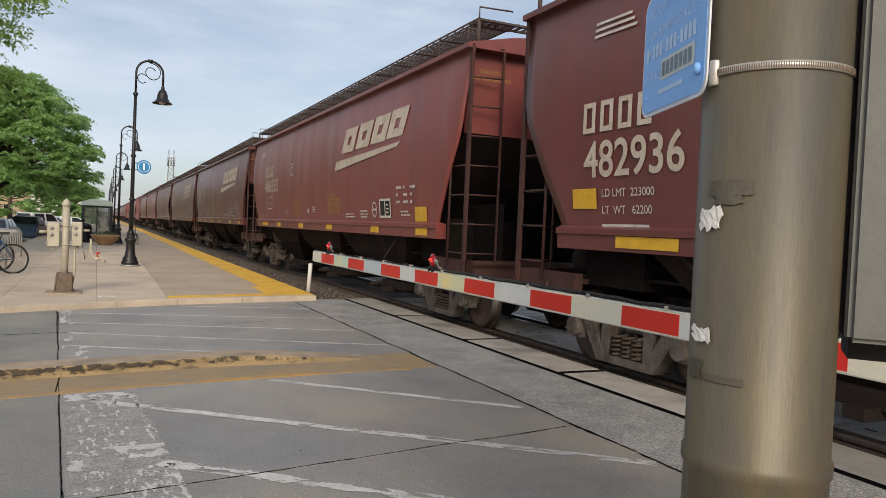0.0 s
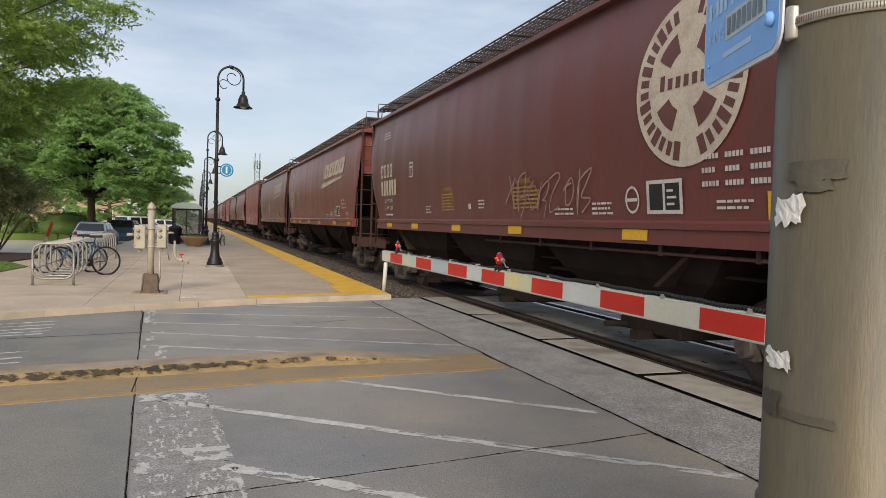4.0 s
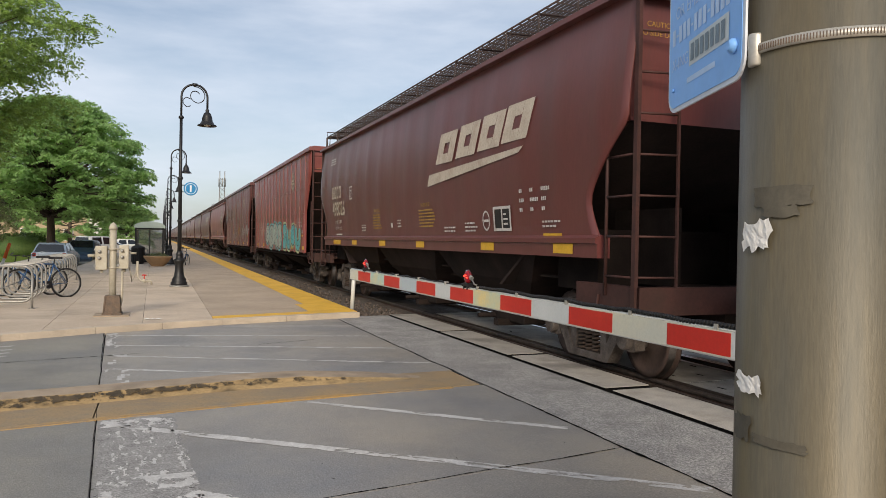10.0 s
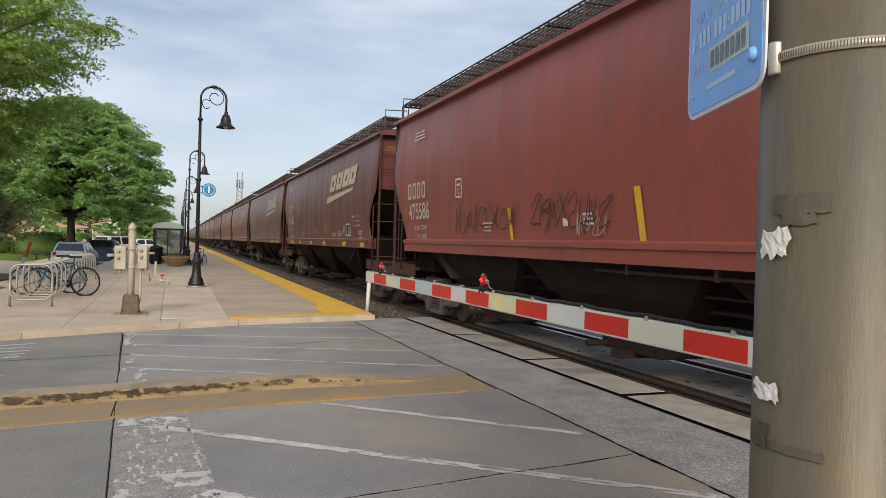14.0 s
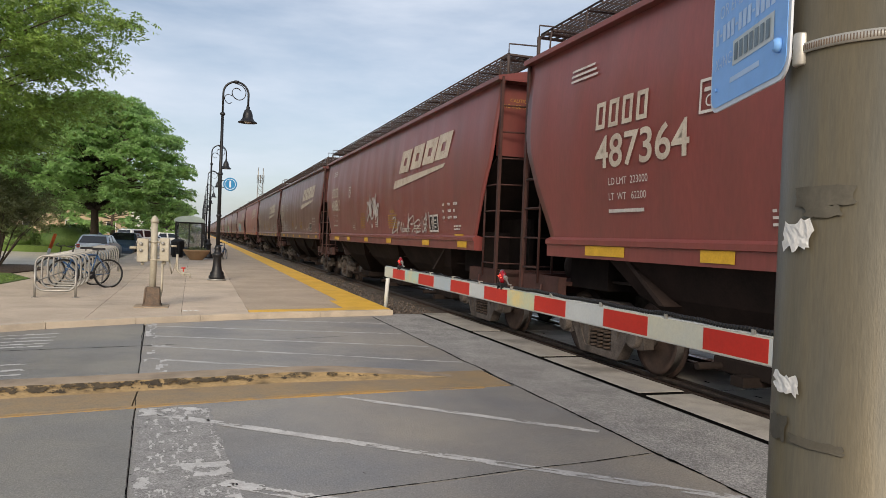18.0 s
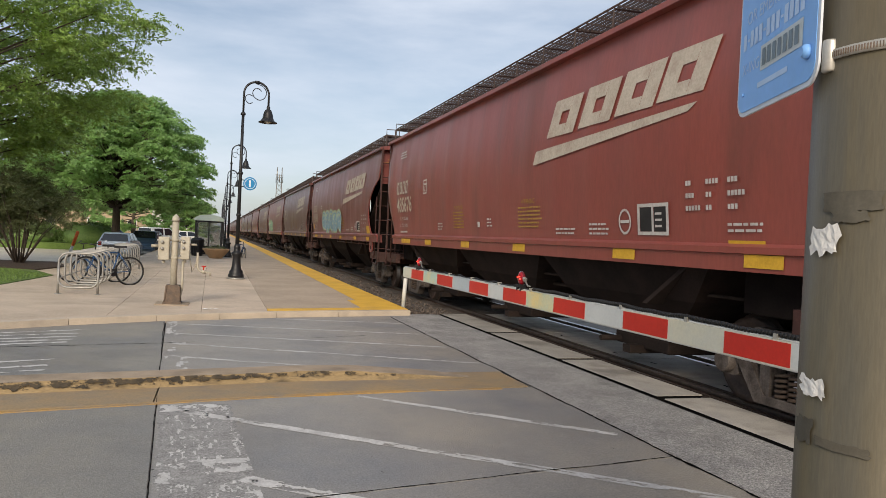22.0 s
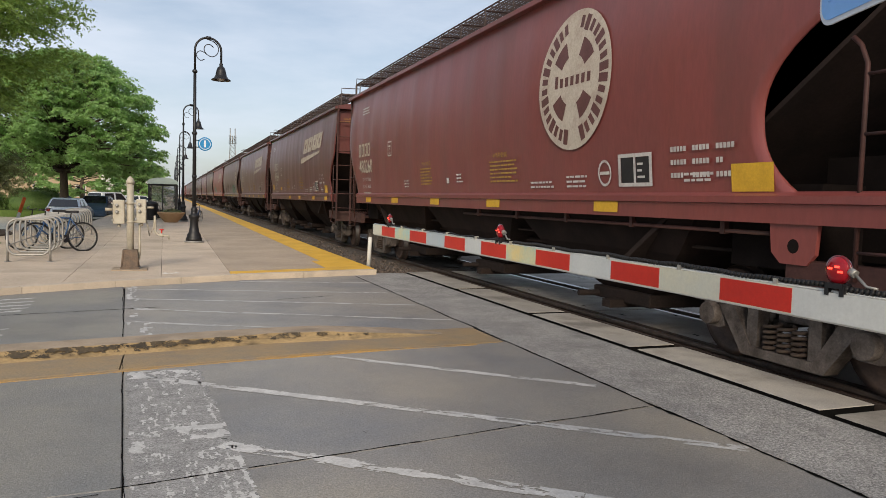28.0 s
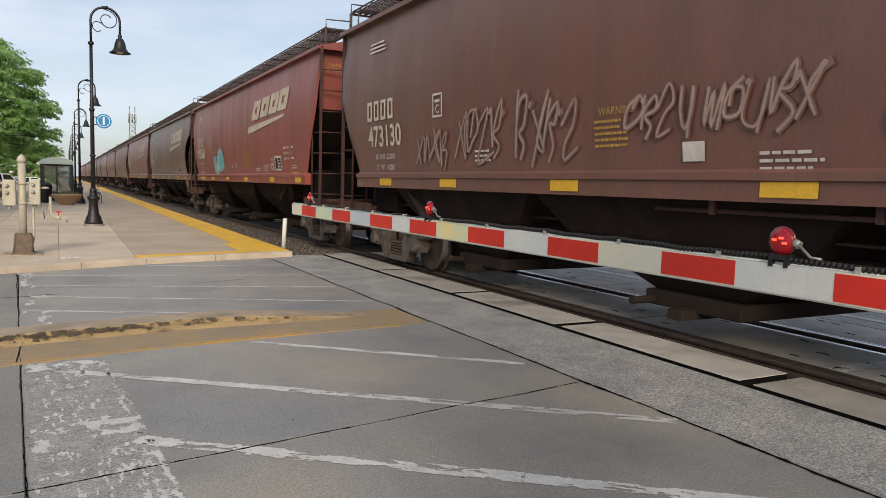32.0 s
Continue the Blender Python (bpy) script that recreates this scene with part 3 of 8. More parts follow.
# black grime caught along the worn face of the median
b = BM()


nu, nv = 2400, 16
vs = {}
for i in range(nu):
    x0 = -16 + 12.6 * i / nu
    fade = 0.75 * max(0.0, (x0 + 5.0) / 1.4)
    lump = noise.noise((x0 * 1.1, 0, 7))
    for j in range(nv):
        v = 0.18 + 0.80 * (j + 0.5) / nv
        band = 1 - abs(v - 0.70) / (0.30 + 0.12 * lump)
        if noise.fractal((x0 * 8.0, v * 2.4, 1.0), 0.5, 2.2, 6) + 0.55 * band + 0.2 * lump < 0.22 + fade:
            continue
        q = []
        for di, dj in ((0, 0), (1, 0), (1, 1), (0, 1)):
            key = (i + di, j + dj)
            if key not in vs:
                x = -16 + 12.6 * (i + di) / nu
                w_ = 0.18 + 0.80 * (j + dj) / nv
                h = median_profile(x)
                spall = max(0.0, noise.noise((x * 2.1, 3.0, 0)) + 0.1) * 0.07 * (1 if x < -3.6 else 0)
                x += 0.006 * noise.noise((x * 61, w_ * 9, 3))
                vs[key] = b.verts.new((x, med_front(x) - 0.036 + 0.055 * w_ + (spall - 0.012) * max(0.0, w_ - 0.5), 0.008 + h * w_))
            q.append(vs[key])
        b.faces.new(q)
part("kerb_grime", b, mat("black_kerb_grime", (0.035, 0.03, 0.024), 0.95, col2=(0.09, 0.07, 0.045), scale=9, fine=70, vary=0.4), median, "black grime along the kerb face")["kind"] = "stuff"

# asphalt by the track
b = BM()
flat(b, [(seam_x(-20) + J, -20), (-0.99, -20), (-0.99, 13.3), (seam_x(13.2) + J, 13.3)], -0.2, -0.002)
setting("asphalt_strip", b, M["asphalt"], "dark grey asphalt strip along the crossing panels", "road")

# crossing: concrete panels, rails, rubber gaps
b = BM()
box(b, -0.989, 2.51, -18, 14.2, -0.28, -0.11)
crossing = setting("crossing_bed", b, M["groove"], "black rubber bed of the level crossing", "crossing")


def panel(x0, x1, y0, y1):
    b = BM()
    box(b, x0, x1, y0, y1, -0.1, 0.0, 0.006)
    b.normal_update()
    for f in b.faces:
        f.material_index = 1 if abs(f.normal.z) < 0.3 else 0
    p = part("crossing_panel", b, [M["panel"], M["groove"]], crossing)
    return p


PJ = [13.6, 10.6, 7.83, 5.4, 2.92, 0.4, -2.2, -4.8, -7.4, -10.0]
for hi, lo in zip(PJ, PJ[1:]):
    panel(-0.885, -0.30, lo + 0.01, hi - 0.125)
    panel(0.165, 1.19, lo + 0.004, hi - 0.03)
    panel(1.63, 2.46, lo + 0.004, hi - 0.03)
slot_me = None
rng = random.Random(21)
for hi, lo in zip(PJ[1:6], PJ[2:7]):
    for xx, yy in ((0.32, lo + 0.45), (0.68, lo + 0.4), (1.06, lo + 0.9), (1.12, hi - 0.6), (0.36, hi - 0.4), (1.88, lo + 0.9), (2.28, lo + 1.4), (1.88, hi - 0.5), (2.3, hi - 0.9)):
        x_, y_ = xx + rng.uniform(-0.03, 0.03), yy + rng.uniform(-0.05, 0.05)
        if slot_me is None:
            b = BM()
            box(b, -0.014, 0.014, -0.055, 0.055, -0.012, 0.0025)
            slot_me = part("lifting_slot", b, M["groove"], crossing)
            slot_me.location = (x_, y_, 0)
        else:
            again("lifting_slot", slot_me, crossing, Matrix.Translation((x_, y_, 0)) @ Euler((0, 0, rng.uniform(-0.2, 0.2))).to_matrix().to_4x4())


def rail(x, shine):
    b = BM()
    sec = [(-0.034, -0.012), (-0.028, -0.002), (shine[0], 0.0), (shine[1], 0.0), (0.028, -0.002), (0.034, -0.012), (0.034, -0.04), (0.01, -0.055), (0.01, -0.15), (0.07, -0.17), (-0.07, -0.17), (-0.01, -0.15), (-0.01, -0.055), (-0.034, -0.04)]
    prism(b, [(x + p, z + 0.006) for p, z in sec], -500, 520, "y")
    b.faces.ensure_lookup_table()
    for f in b.faces:
        f.material_index = 0 if f.normal.z > 0.99 and f.calc_center_median().z > 0.004 else (1 if f.calc_center_median().z > -0.03 and abs(f.normal.y) < 0.5 else 2)
    return setting("track_rail", b, [M["rail"], M["rail_dull"], M["rail_rust"]], "steel rail with a thin polished running band set in the crossing", "rail")


rail(0.0, (-0.012, 0.016)), rail(1.50, (-0.027, 0.027))
# rubber seals beside the rails and steel angles of the panels
for x0, x1, z1, m, nm, lb in ((-0.20, -0.165, -0.02, "rail_dull", "flangeway_seal", "dark rubber seal beside the rail"), 
                              (0.150, 0.163, 0.001, "rail_dull", "flangeway_edge", "worn steel edge of the crossing panel"), (1.195, 1.255, 0.002, "rail", "flangeway_edge", "worn steel edge of the crossing panel"),
                              (1.585, 1.612, 0.0, "rail", "flangeway_edge", "worn steel edge of the crossing panel"), (2.47, 2.49, 0.002, "galv", "flangeway_edge", "worn steel edge of the crossing panel")):
    b = BM()
    box(b, x0, x1, -10, 13.6, -0.12, z1)
    setting(nm, b, M[m], lb, "trim")

# ballast and sleepers past the crossing
b = BM()
rng = random.Random(8)
ny, nx = 150, 22
grid = []
for j in range(ny + 1):
    y = 13.9 + (j / ny) ** 1.8 * 260
    row = []
    for i in range(nx + 1):
        x = -1.62 + i / nx * 7.0
        prof = -0.10 - 0.12 * (1 if abs(x - 0.75) > 1.5 else 0)
        row.append(b.verts.new((x, y, prof + (0.035 * rng.random() if y < 60 else 0))))
    grid.append(row)
for A, B in zip(grid, grid[1:]):
    for i in range(nx):
        b.faces.new((A[i], A[i + 1], B[i + 1], B[i]))
bmesh.ops.recalc_face_normals(b, faces=b.faces[:])
setting("ballast_bed", b, M["ballast"], "brown stone ballast along the track", "ballast")
# loose stones nearest to the crossing
b = BM()
for k in range(900):
    x, y = rng.uniform(-1.6, -0.35), 13.95 + rng.random() ** 1.7 * 22
    r = rng.uniform(0.02, 0.045)
    ax = Euler((rng.random() * 6, rng.random() * 6, rng.random() * 6)).to_matrix()
    vs = [b.verts.new(Vector((x, y, -0.09 + r * 0.6)) + ax @ Vector(p) * r * rng.uniform(0.7, 1.2)) for p in ((1, 0, 0), (-1, 0, 0), (0, 1, 0), (0, -1, 0), (0, 0, 0.8), (0, 0, -0.8))]
    for q in ((0, 2, 4), (2, 1, 4), (1, 3, 4), (3, 0, 4), (2, 0, 5), (1, 2, 5), (3, 1, 5), (0, 3, 5)):
        b.faces.new([vs[i] for i in q])
tagged(part("loose_ballast", b, mat("ballast_chips", (0.12, 0.095, 0.078), 0.95, scale=4, fine=30, vary=0.4, island=0.45)), "loose brown and grey ballast stones", "stones", kind="stuff")
b = BM()
for k in range(120):
    y = 14.3 + k * 0.55
    box(b, -0.55, 2.05, y - 0.11, y + 0.11, -0.2, -0.085)
tagged(part("sleepers", b, mat("creosoted_wood", (0.06, 0.045, 0.035), 0.95, scale=6, fine=60, vary=0.35, bump=0.4, island=0.25)), "dark creosoted wooden sleepers", "sleepers", kind="stuff")

# platform: bed, slabs, yellow edge
platform = None
b = BM()
flat(b, [(x, y + 0.02) for x, y in KERB] + [(EDGE_X - 0.02, 330), (-8.88, 330), (-8.88, 27.9), (-11.3, 27.7), (-40, 28.4)], -0.49, PLAT - 0.03)
platform = setting("platform", b, M["joint"], "tan concrete station platform with sealed joints", "platform")
# kerb stones in front
pts = [p for p in KERB if p[0] > -15]
lens = []
for (x0, y0), (x1, y1) in zip(pts, pts[1:]):
    n = max(1, int(abs(x1 - x0) / 1.25))
    for i in range(n):
        lens.append(((x0 + (x1 - x0) * i / n, y0 + (y1 - y0) * i / n), (x0 + (x1 - x0) * (i + 1) / n, y0 + (y1 - y0) * (i + 1) / n)))
for (x0, y0), (x1, y1) in lens:
    d = Vector((x1 - x0, y1 - y0)).normalized()
    nrm = Vector((-d.y, d.x))
    g = d * 0.004
    slab("kerb_stone", [(x0 + g.x, y0 + g.y - 0.03), (x1 - g.x, y1 - g.y - 0.03), (x1 - g.x + nrm.x * 0.16, y1 - g.y + nrm.y * 0.16), (x0 + g.x + nrm.x * 0.16, y0 + g.y + nrm.y * 0.16)], M["platform_kerb"], platform, PLAT + 0.002, 0.3)


def ky(x):
    return kerb_y(x) + 0.19


def jl(x, y):
    """Long joints of the platform fan out a little."""
    return x + (y - 12) * (0.001 if x > -5 else -0.009)


YJ = [None, 26.0, 40.0, 55.0, 75.0, 110.0, 330.0]
XJ = [(-24, -12), (-12, -7.15), (-7.15, -5.72), (-5.72, -4.55), (-4.55, -2.6)]
for xa, xb in XJ:
    YS = [None, 27.7] + YJ[2:] if xa == -12 else YJ
    for y0, y1 in zip(YS, YS[1:]):
        xa = -8.85 if xa == -12 and y0 is not None else xa
        if xa < -12 and y1 > 26:
            continue
        ya, yb = (ky(xa), ky(xb)) if y0 is None else (y0, y0)
        if y0 is None and xb == -2.6:
            poly = [(xa + J, ky(xa) + 0.42), (-2.62, ky(-2.62) + 0.42), (-2.62, 15.1), (-2.42, 15.1), (-2.42, y1 - J), (jl(xa, y1) + J, y1 - J)]
        elif xb == -2.6:
            poly = [(jl(xa, y0) + J, y0 + J), (-2.42, y0 + J), (-2.42, y1 - J), (jl(xa, y1) + J, y1 - J)]
        else:
            mids = [(x, ky(x) + J) for x, _ in KERB if xa < x < xb] if y0 is None else []
            poly = [(jl(xa, ya) + J, ya + J)] + mids + [(jl(xb, yb) - J, yb + J), (jl(xb, y1) - J, y1 - J), (jl(xa, y1) + J, y1 - J)]
        slab("platform_slab", poly, M["pavement_dark"] if xb == -2.6 else M["pavement"], platform, PLAT)
# yellow tactile edge
b = BM()
flat(b, [(-4.54, ky(-4.54) + 0.003), (-3.2, ky(-3.2) + 0.003), (EDGE_X, ky(EDGE_X) + 0.003), (EDGE_X, 14.0), (EDGE_X, 330), (-2.415, 330), (-2.415, 15.095), (-2.615, 15.095), (-2.615, ky(-2.615) + 0.41), (-4.54, ky(-4.54) + 0.41)], PLAT - 0.06, PLAT + 0.003)
part("yellow_edge", b, M["yellow_paint"], platform, "worn yellow painted tactile edge")

# painted bars on the road, worn through in holes and ragged along the edges
def worn(bm_, at, nu, nv, keep, z):
    """A sheet of small cells with uneven corners; keep(u, v) says which cells still hold paint."""
    r_ = random.Random(nu * 31 + nv)
    vs = {}

    def vert(i, j):
        if (i, j) not in vs:
            x, y = at((i + r_.uniform(-0.4, 0.4)) / nu, (j + r_.uniform(-0.35, 0.35)) / nv)
            vs[(i, j)] = bm_.verts.new((x, y, z))
        return vs[(i, j)]
    for i in range(nu):
        for j in range(nv):
            if keep((i + 0.5) / nu, (j + 0.5) / nv):
                bm_.faces.new((vert(i, j), vert(i + 1, j), vert(i + 1, j + 1), vert(i, j + 1)))


def bar(p, q, w, wear=0.0):
    p, q = Vector(p), Vector(q)
    d = q - p
    nrm = Vector((-d.y, d.x)).normalized()
    L = d.length
    near = p.y < 6
    nu, nv = int(L / (0.014 if near else 0.045)), 13 if near else 5

    def at(u, v):
        c = p + d * u + nrm * (v - 0.5) * w * 0.88
        return c.x, c.y

    def keep(u, v):
        s_ = u * L
        edge = abs(v - 0.5) * 2
        n1 = noise.fractal((s_ * 2.6, v * 1.6 + p.x * 7, p.y), 0.6, 2.1, 6)
        n2 = noise.noise((s_ * 11, v * 3, p.x * 3))
        return n1 * 0.75 + n2 * 0.35 - 0.40 * edge ** 3 - 0.22 * max(0.0, 1 - abs(v - 0.60) / 0.12) - wear > -0.34
    b = BM()
    worn(b, at, nu, nv, keep, 0.0035)
    for f in b.faces:
        if f.normal.z < 0:
            f.normal_flip()
    return part("painted_line", b, M["white_paint"], road, "worn white painted line")


for p, q, w, wr in (((-4.12, 5.62), (-2.2, 4.0), 0.11, 0.0), ((-5.75, 5.18), (-2.12, 2.35), 0.125, -0.03), ((-5.27, 3.33), (-3.55, 1.98), 0.15, 0.05), ((-3.55, 1.98), (-2.2, 0.9), 0.14, -0.1), ((-5.7, 1.95), (-3.0, -0.2), 0.13, 0.0),
                    ((-6.10, 11.18), (-2.26, 10.16), 0.095, 0.02), ((-4.40, 12.06), (-2.16, 11.58), 0.095, 0.02), ((-6.05, 10.02), (-2.22, 8.78), 0.095, 0.02), ((-6.0, 9.03), (-2.19, 7.42), 0.095, 0.02), ((-5.98, 8.0), (-3.74, 6.98), 0.095, 0.02)):
    bar(p, q, w, wr)
for k, (p, q) in enumerate((((-9.6, 9.42), (-7.34, 10.30)), ((-9.6, 9.18), (-7.32, 9.95)), ((-9.5, 8.88), (-7.29, 9.64)), ((-9.5, 8.62), (-7.28, 9.36)), ((-9.5, 8.36), (-7.32, 9.10)), ((-9.3, 7.0), (-7.21, 7.79)), ((-9.3, 6.7), (-7.2, 7.4)), ((-9.2, 6.4), (-7.18, 7.12)))):
    bar(p, q, 0.11, -0.05 if k < 5 else 0.14)
# the stripe carried on over the panels between the rails
b = BM()
worn(b, lambda u, v: (0.17 + u * 1.01, 2.94 - 0.05 * u - v * 0.17), 36, 7, lambda u, v: noise.fractal((u * 5, v * 2, 9), 0.9, 2.0, 3) > -0.35, 0.0035)
part("painted_line", b, M["white_paint"], road, "worn white painted line")


# the worn white patch of the crosswalk end
def patch_x(y):
    return joint_x(y) + 0.03


def patch_at(u, v):
    y = 5.40 - 4.7 * u
    return patch_x(y) + 0.005 + v * (0.57 + 0.014 * (5.4 - y)), y


def patch_paint(u, v):
    """Where white paint is left: a band at the top, columns of short streaks, blots in a row, and a speckled lower end."""
    y = 5.40 - 4.7 * u
    streak = noise.fractal((v * 15, y * 7.0, 2.0), 0.55, 2.0, 5)
    blot = noise.fractal((v * 4.2, y * 5.5, 5.0), 0.6, 2.0, 5)
    if y > 5.14:
        return blot + 0.4 * streak > -0.08
    if y > 3.75:
        col = max(1 - abs(v - c) / 0.06 for c in (0.25, 0.45, 0.64, 0.93))
        return streak + 0.30 * min(max(col, -1), 1) * (1 if v < 0.8 or y < 4.9 else 0.8) + 0.25 * blot - 0.08 * (y - 4.2) > 0.46
    if y > 3.48:
        return blot + 0.5 * streak + 0.22 * v > 0.30
    if y > 3.3:
        return blot > 0.35
    return streak * 1.1 + blot * 0.3 + 0.55 * (v - 0.62) > 0.36


b = BM()
worn(b, patch_at, 60, 8, lambda u, v: True, 0.0018)
part("worn_patch", b, mat("roughened_speckled_concrete", (0.30, 0.295, 0.285), 0.85, col2=(0.225, 0.222, 0.217), scale=6, fine=55, vary=0.45, bump=0.4, speck=(140, 0.35), stain=(0.42, 0.41, 0.40), stain_scale=14.0, stain_amt=0.5), road, "roughened speckled strip of old crosswalk paint")
b = BM()
worn(b, patch_at, 420, 56, patch_paint, 0.0035)
part("paint_flake", b, M["white_paint"], road, "flaking white crosswalk paint")["kind"] = "stuff"
b = BM()
worn(b, lambda u, v: (joint_x(11.5 - u * 4.6) + 0.04 + v * (0.16 if u < 0.5 else 0.26), 11.5 - u * 4.6), 60, 6, lambda u, v: noise.fractal((v * 2, u * 16, 4), 0.9, 2.0, 3) > (0.12 if u < 0.35 else 0.40), 0.003)
part("painted_patch", b, M["white_paint"], road)
# cracks and open joints, dark and uneven
b = BM()
for (xa, ya), (xb, yb), w_, off in (((-5.85, 2.78), (-2.09, 3.36), 0.010, 3.0), ((-2.06, 0.2), (-2.17, 12.7), 0.020, 5.0), ((-12.0, 2.0), (-5.9, 2.72), 0.010, 8.0), ((joint_x(0.2), 0.2), (joint_x(6.35), 6.35), 0.004, 15.0), ((joint_x(6.8), 6.8), (joint_x(11.4), 11.4), 0.007, 19.0), ((-12.0, 7.72), (-5.7, 9.16), 0.016, 23.0), ((-4.1, 9.62), (-3.2, 9.95), 0.012, 27.0)):
    n_ = int(math.hypot(xb - xa, yb - ya) / 0.05)
    dv = Vector((xb - xa, yb - ya)).normalized()
    nv_ = Vector((-dv.y, dv.x))
    last = None
    for i in range(n_ + 1):
        c = Vector((xa, ya)).lerp(Vector((xb, yb)), i / n_) + nv_ * (0.008 * noise.noise((i * 0.4, off, 0)) + 0.022 * noise.noise((i * 0.07, off, 2)))
        h_ = w_ * (0.55 + 0.9 * noise.noise((i * 0.7, off, 4)) + 0.5 * noise.noise((i * 0.11, off, 6)))
        h_ = max(h_, 0.0025)
        cur = (b.verts.new((c.x - nv_.x * h_, c.y - nv_.y * h_, 0.0042)), b.verts.new((c.x + nv_.x * h_, c.y + nv_.y * h_, 0.0042)))
        if last:
            b.faces.new((last[0], cur[0], cur[1], last[1]))
        last = cur
part("road_crack", b, M["groove"], road, "dark uneven crack and open joint")["kind"] = "stuff"
# small dark bits of leaf on the road
b = BM()
r = random.Random(12)
for k in range(34):
    x, y = r.uniform(-9, -2.3), r.uniform(0.5, 5.2)
    s = r.uniform(0.004, 0.010)
    a0 = r.random() * 3
    ring = [(x + s * (2.2 * math.cos(i) * math.cos(a0) - 0.7 * math.sin(i) * math.sin(a0)), y + s * (2.2 * math.cos(i) * math.sin(a0) + 0.7 * math.sin(i) * math.cos(a0))) for i in range(6)]
    b.faces.new([b.verts.new((px, py, 0.0028)) for px, py in ring])
tagged(part("road_specks", b, M["joint"]), "small dark specks and bits of leaf on the road", "specks", kind="stuff")

# lawn, mulch bed and car park behind
LOT = -0.28
b = BM()
flat(b, [(-30, 12.5), (-12.0, 12.6), (-10.2, 15.6), (-9.72, 20.6), (-10.6, 22.6), (-12.2, 23.4), (-30, 23.4)], -0.1, PLAT + 0.02)
setting("lawn", b, M["grass"], "strip of mown green grass beside the pavement", "grass")
rg = np.random.default_rng(6)
n_ = 16000
gx, gy = -9.75 - 5.0 * rg.random(n_), 13.0 + 10.3 * rg.random(n_)
ok = gx < np.where(gy < 15.6, -10.2 - (15.6 - gy) * 0.6, np.where(gy < 20.6, -9.8 - (20.6 - gy) * 0.09, -9.8 - (gy - 20.6) * 0.75))
gx, gy = gx[ok], gy[ok]
th, hh = rg.random(len(gx)) * 6.283, 0.03 + 0.04 * rg.random(len(gx))
lean = rg.normal(0, 0.02, (len(gx), 2))
base = np.stack([gx, gy, np.full(len(gx), PLAT + 0.018)], 1)
side_ = np.stack([np.cos(th) * 0.008, np.sin(th) * 0.008, np.zeros(len(gx))], 1)
tip = base + np.stack([lean[:, 0], lean[:, 1], hh], 1)
me_ = bpy.data.meshes.new("grass_blades")
me_.from_pydata(np.stack([base - side_, base + side_, tip], 1).reshape(-1, 3).tolist(), [], np.arange(3 * len(gx)).reshape(-1, 3).tolist())
me_.materials.append(mat("grass_blade", (0.14, 0.22, 0.045), 0.7, col2=(0.09, 0.15, 0.03), scale=2, fine=10, vary=0.3, bump=0, island=0.4))
tagged(new("grass_blades", me_), "short green blades of mown grass", "grass", kind="stuff")
b = BM()
flat(b, [(-30, 23.4), (-12.2, 23.4), (-10.6, 22.6), (-10.2, 25.0), (-10.9, 27.6), (-30, 28.5)], -0.1, PLAT + 0.035)
setting("mulch_bed", b, M["mulch"], "dark brown mulch bed under the shrubs", "planting bed")
b = BM()
flat(b, [(-60, 28.5), (-11.2, 27.8), (-8.9, 28.0), (-8.9, 120), (-60, 120)], -0.49, LOT)
setting("car_park", b, M["parking"], "pale worn asphalt car park", "car park")
b = BM()
flat(b, [(-60, 53), (-13.4, 53), (-13.0, 58), (-60, 60)], -0.49, PLAT + 0.05)
setting("lawn_far", b, M["grass"], "green grass verge beyond the car park", "grass")
b = BM()
box(b, -60, -2.3, -32, -0.42, -0.28, 0.09)
setting("pavement_near", b, M["pavement"], "tan concrete pavement under the signal mast", "pavement")
b = BM()
flat(b, [(2.52, -20), (40, -20), (40, 13.8), (2.52, 13.8)], -0.2, -0.004)
setting("road_east", b, M["asphalt"], "grey asphalt road beyond the track", "road")
b = BM()
for k in range(9):
    y = 12 - k * 2.2
    flat(b, [(3.0, y), (7.0, y - 0.9), (7.0, y - 0.75), (3.0, y + 0.15)], -0.01, 0.002)
box(b, 2.9, 3.05, -15, 13, -0.01, 0.0022)
setting("road_markings", b, M["white_paint"], "white painted lines beyond the track", "markings")

# ---------------------------------------------------------------- the train: covered hopper cars
SPEED, PITCH, FIRST = 15.03, 18.0, 8.6
TRACK_X = 0.76
DIMS = {"A": (1.63, 4.27, 4.60), "B": (1.63, 4.27, 4.60), "H": (1.63, 4.27, 4.60), "C": (1.10, 4.50, 4.72)}  # heights of sill, eave and roof


def half_len(kind, z, far=False):
    """How far the side sheet reaches from the middle of the car at a height; kind B is round at one end and slanted at the other."""
    SILL, EAVE, TOP = DIMS[kind]
    if kind == "B" and far:
        kind = "A"
    u = (z - SILL) / (EAVE - SILL)
    if kind == "A":
        return 7.55 + (8.40 - 7.55) * u / 0.53 if u < 0.53 else 8.40 + 0.14 * (u - 0.53) / 0.47
    if kind == "H":
        if u > 0.48:
            return 8.46 + 0.08 * (u - 0.48) / 0.52
        if u > 0.17:
            return 7.66 + (8.46 - 7.66) * ((u - 0.17) / 0.31) ** 1.35
        return 7.66 + 0.16 * (1 - max(u, 0.0) / 0.17) ** 1.6
    if kind == "B":
        if u > 0.66:
            return 8.44 + 0.1 * (u - 0.66) / 0.34
        k = abs(u - 0.24) / (0.42 if u > 0.24 else 0.40)
        return 8.44 - 1.42 * (1 - k ** 2.4)
    if u > 0.79:
        return 8.22
    return 7.38 + (8.22 - 7.38) * max(0.0, (u - 0.40) / 0.39)


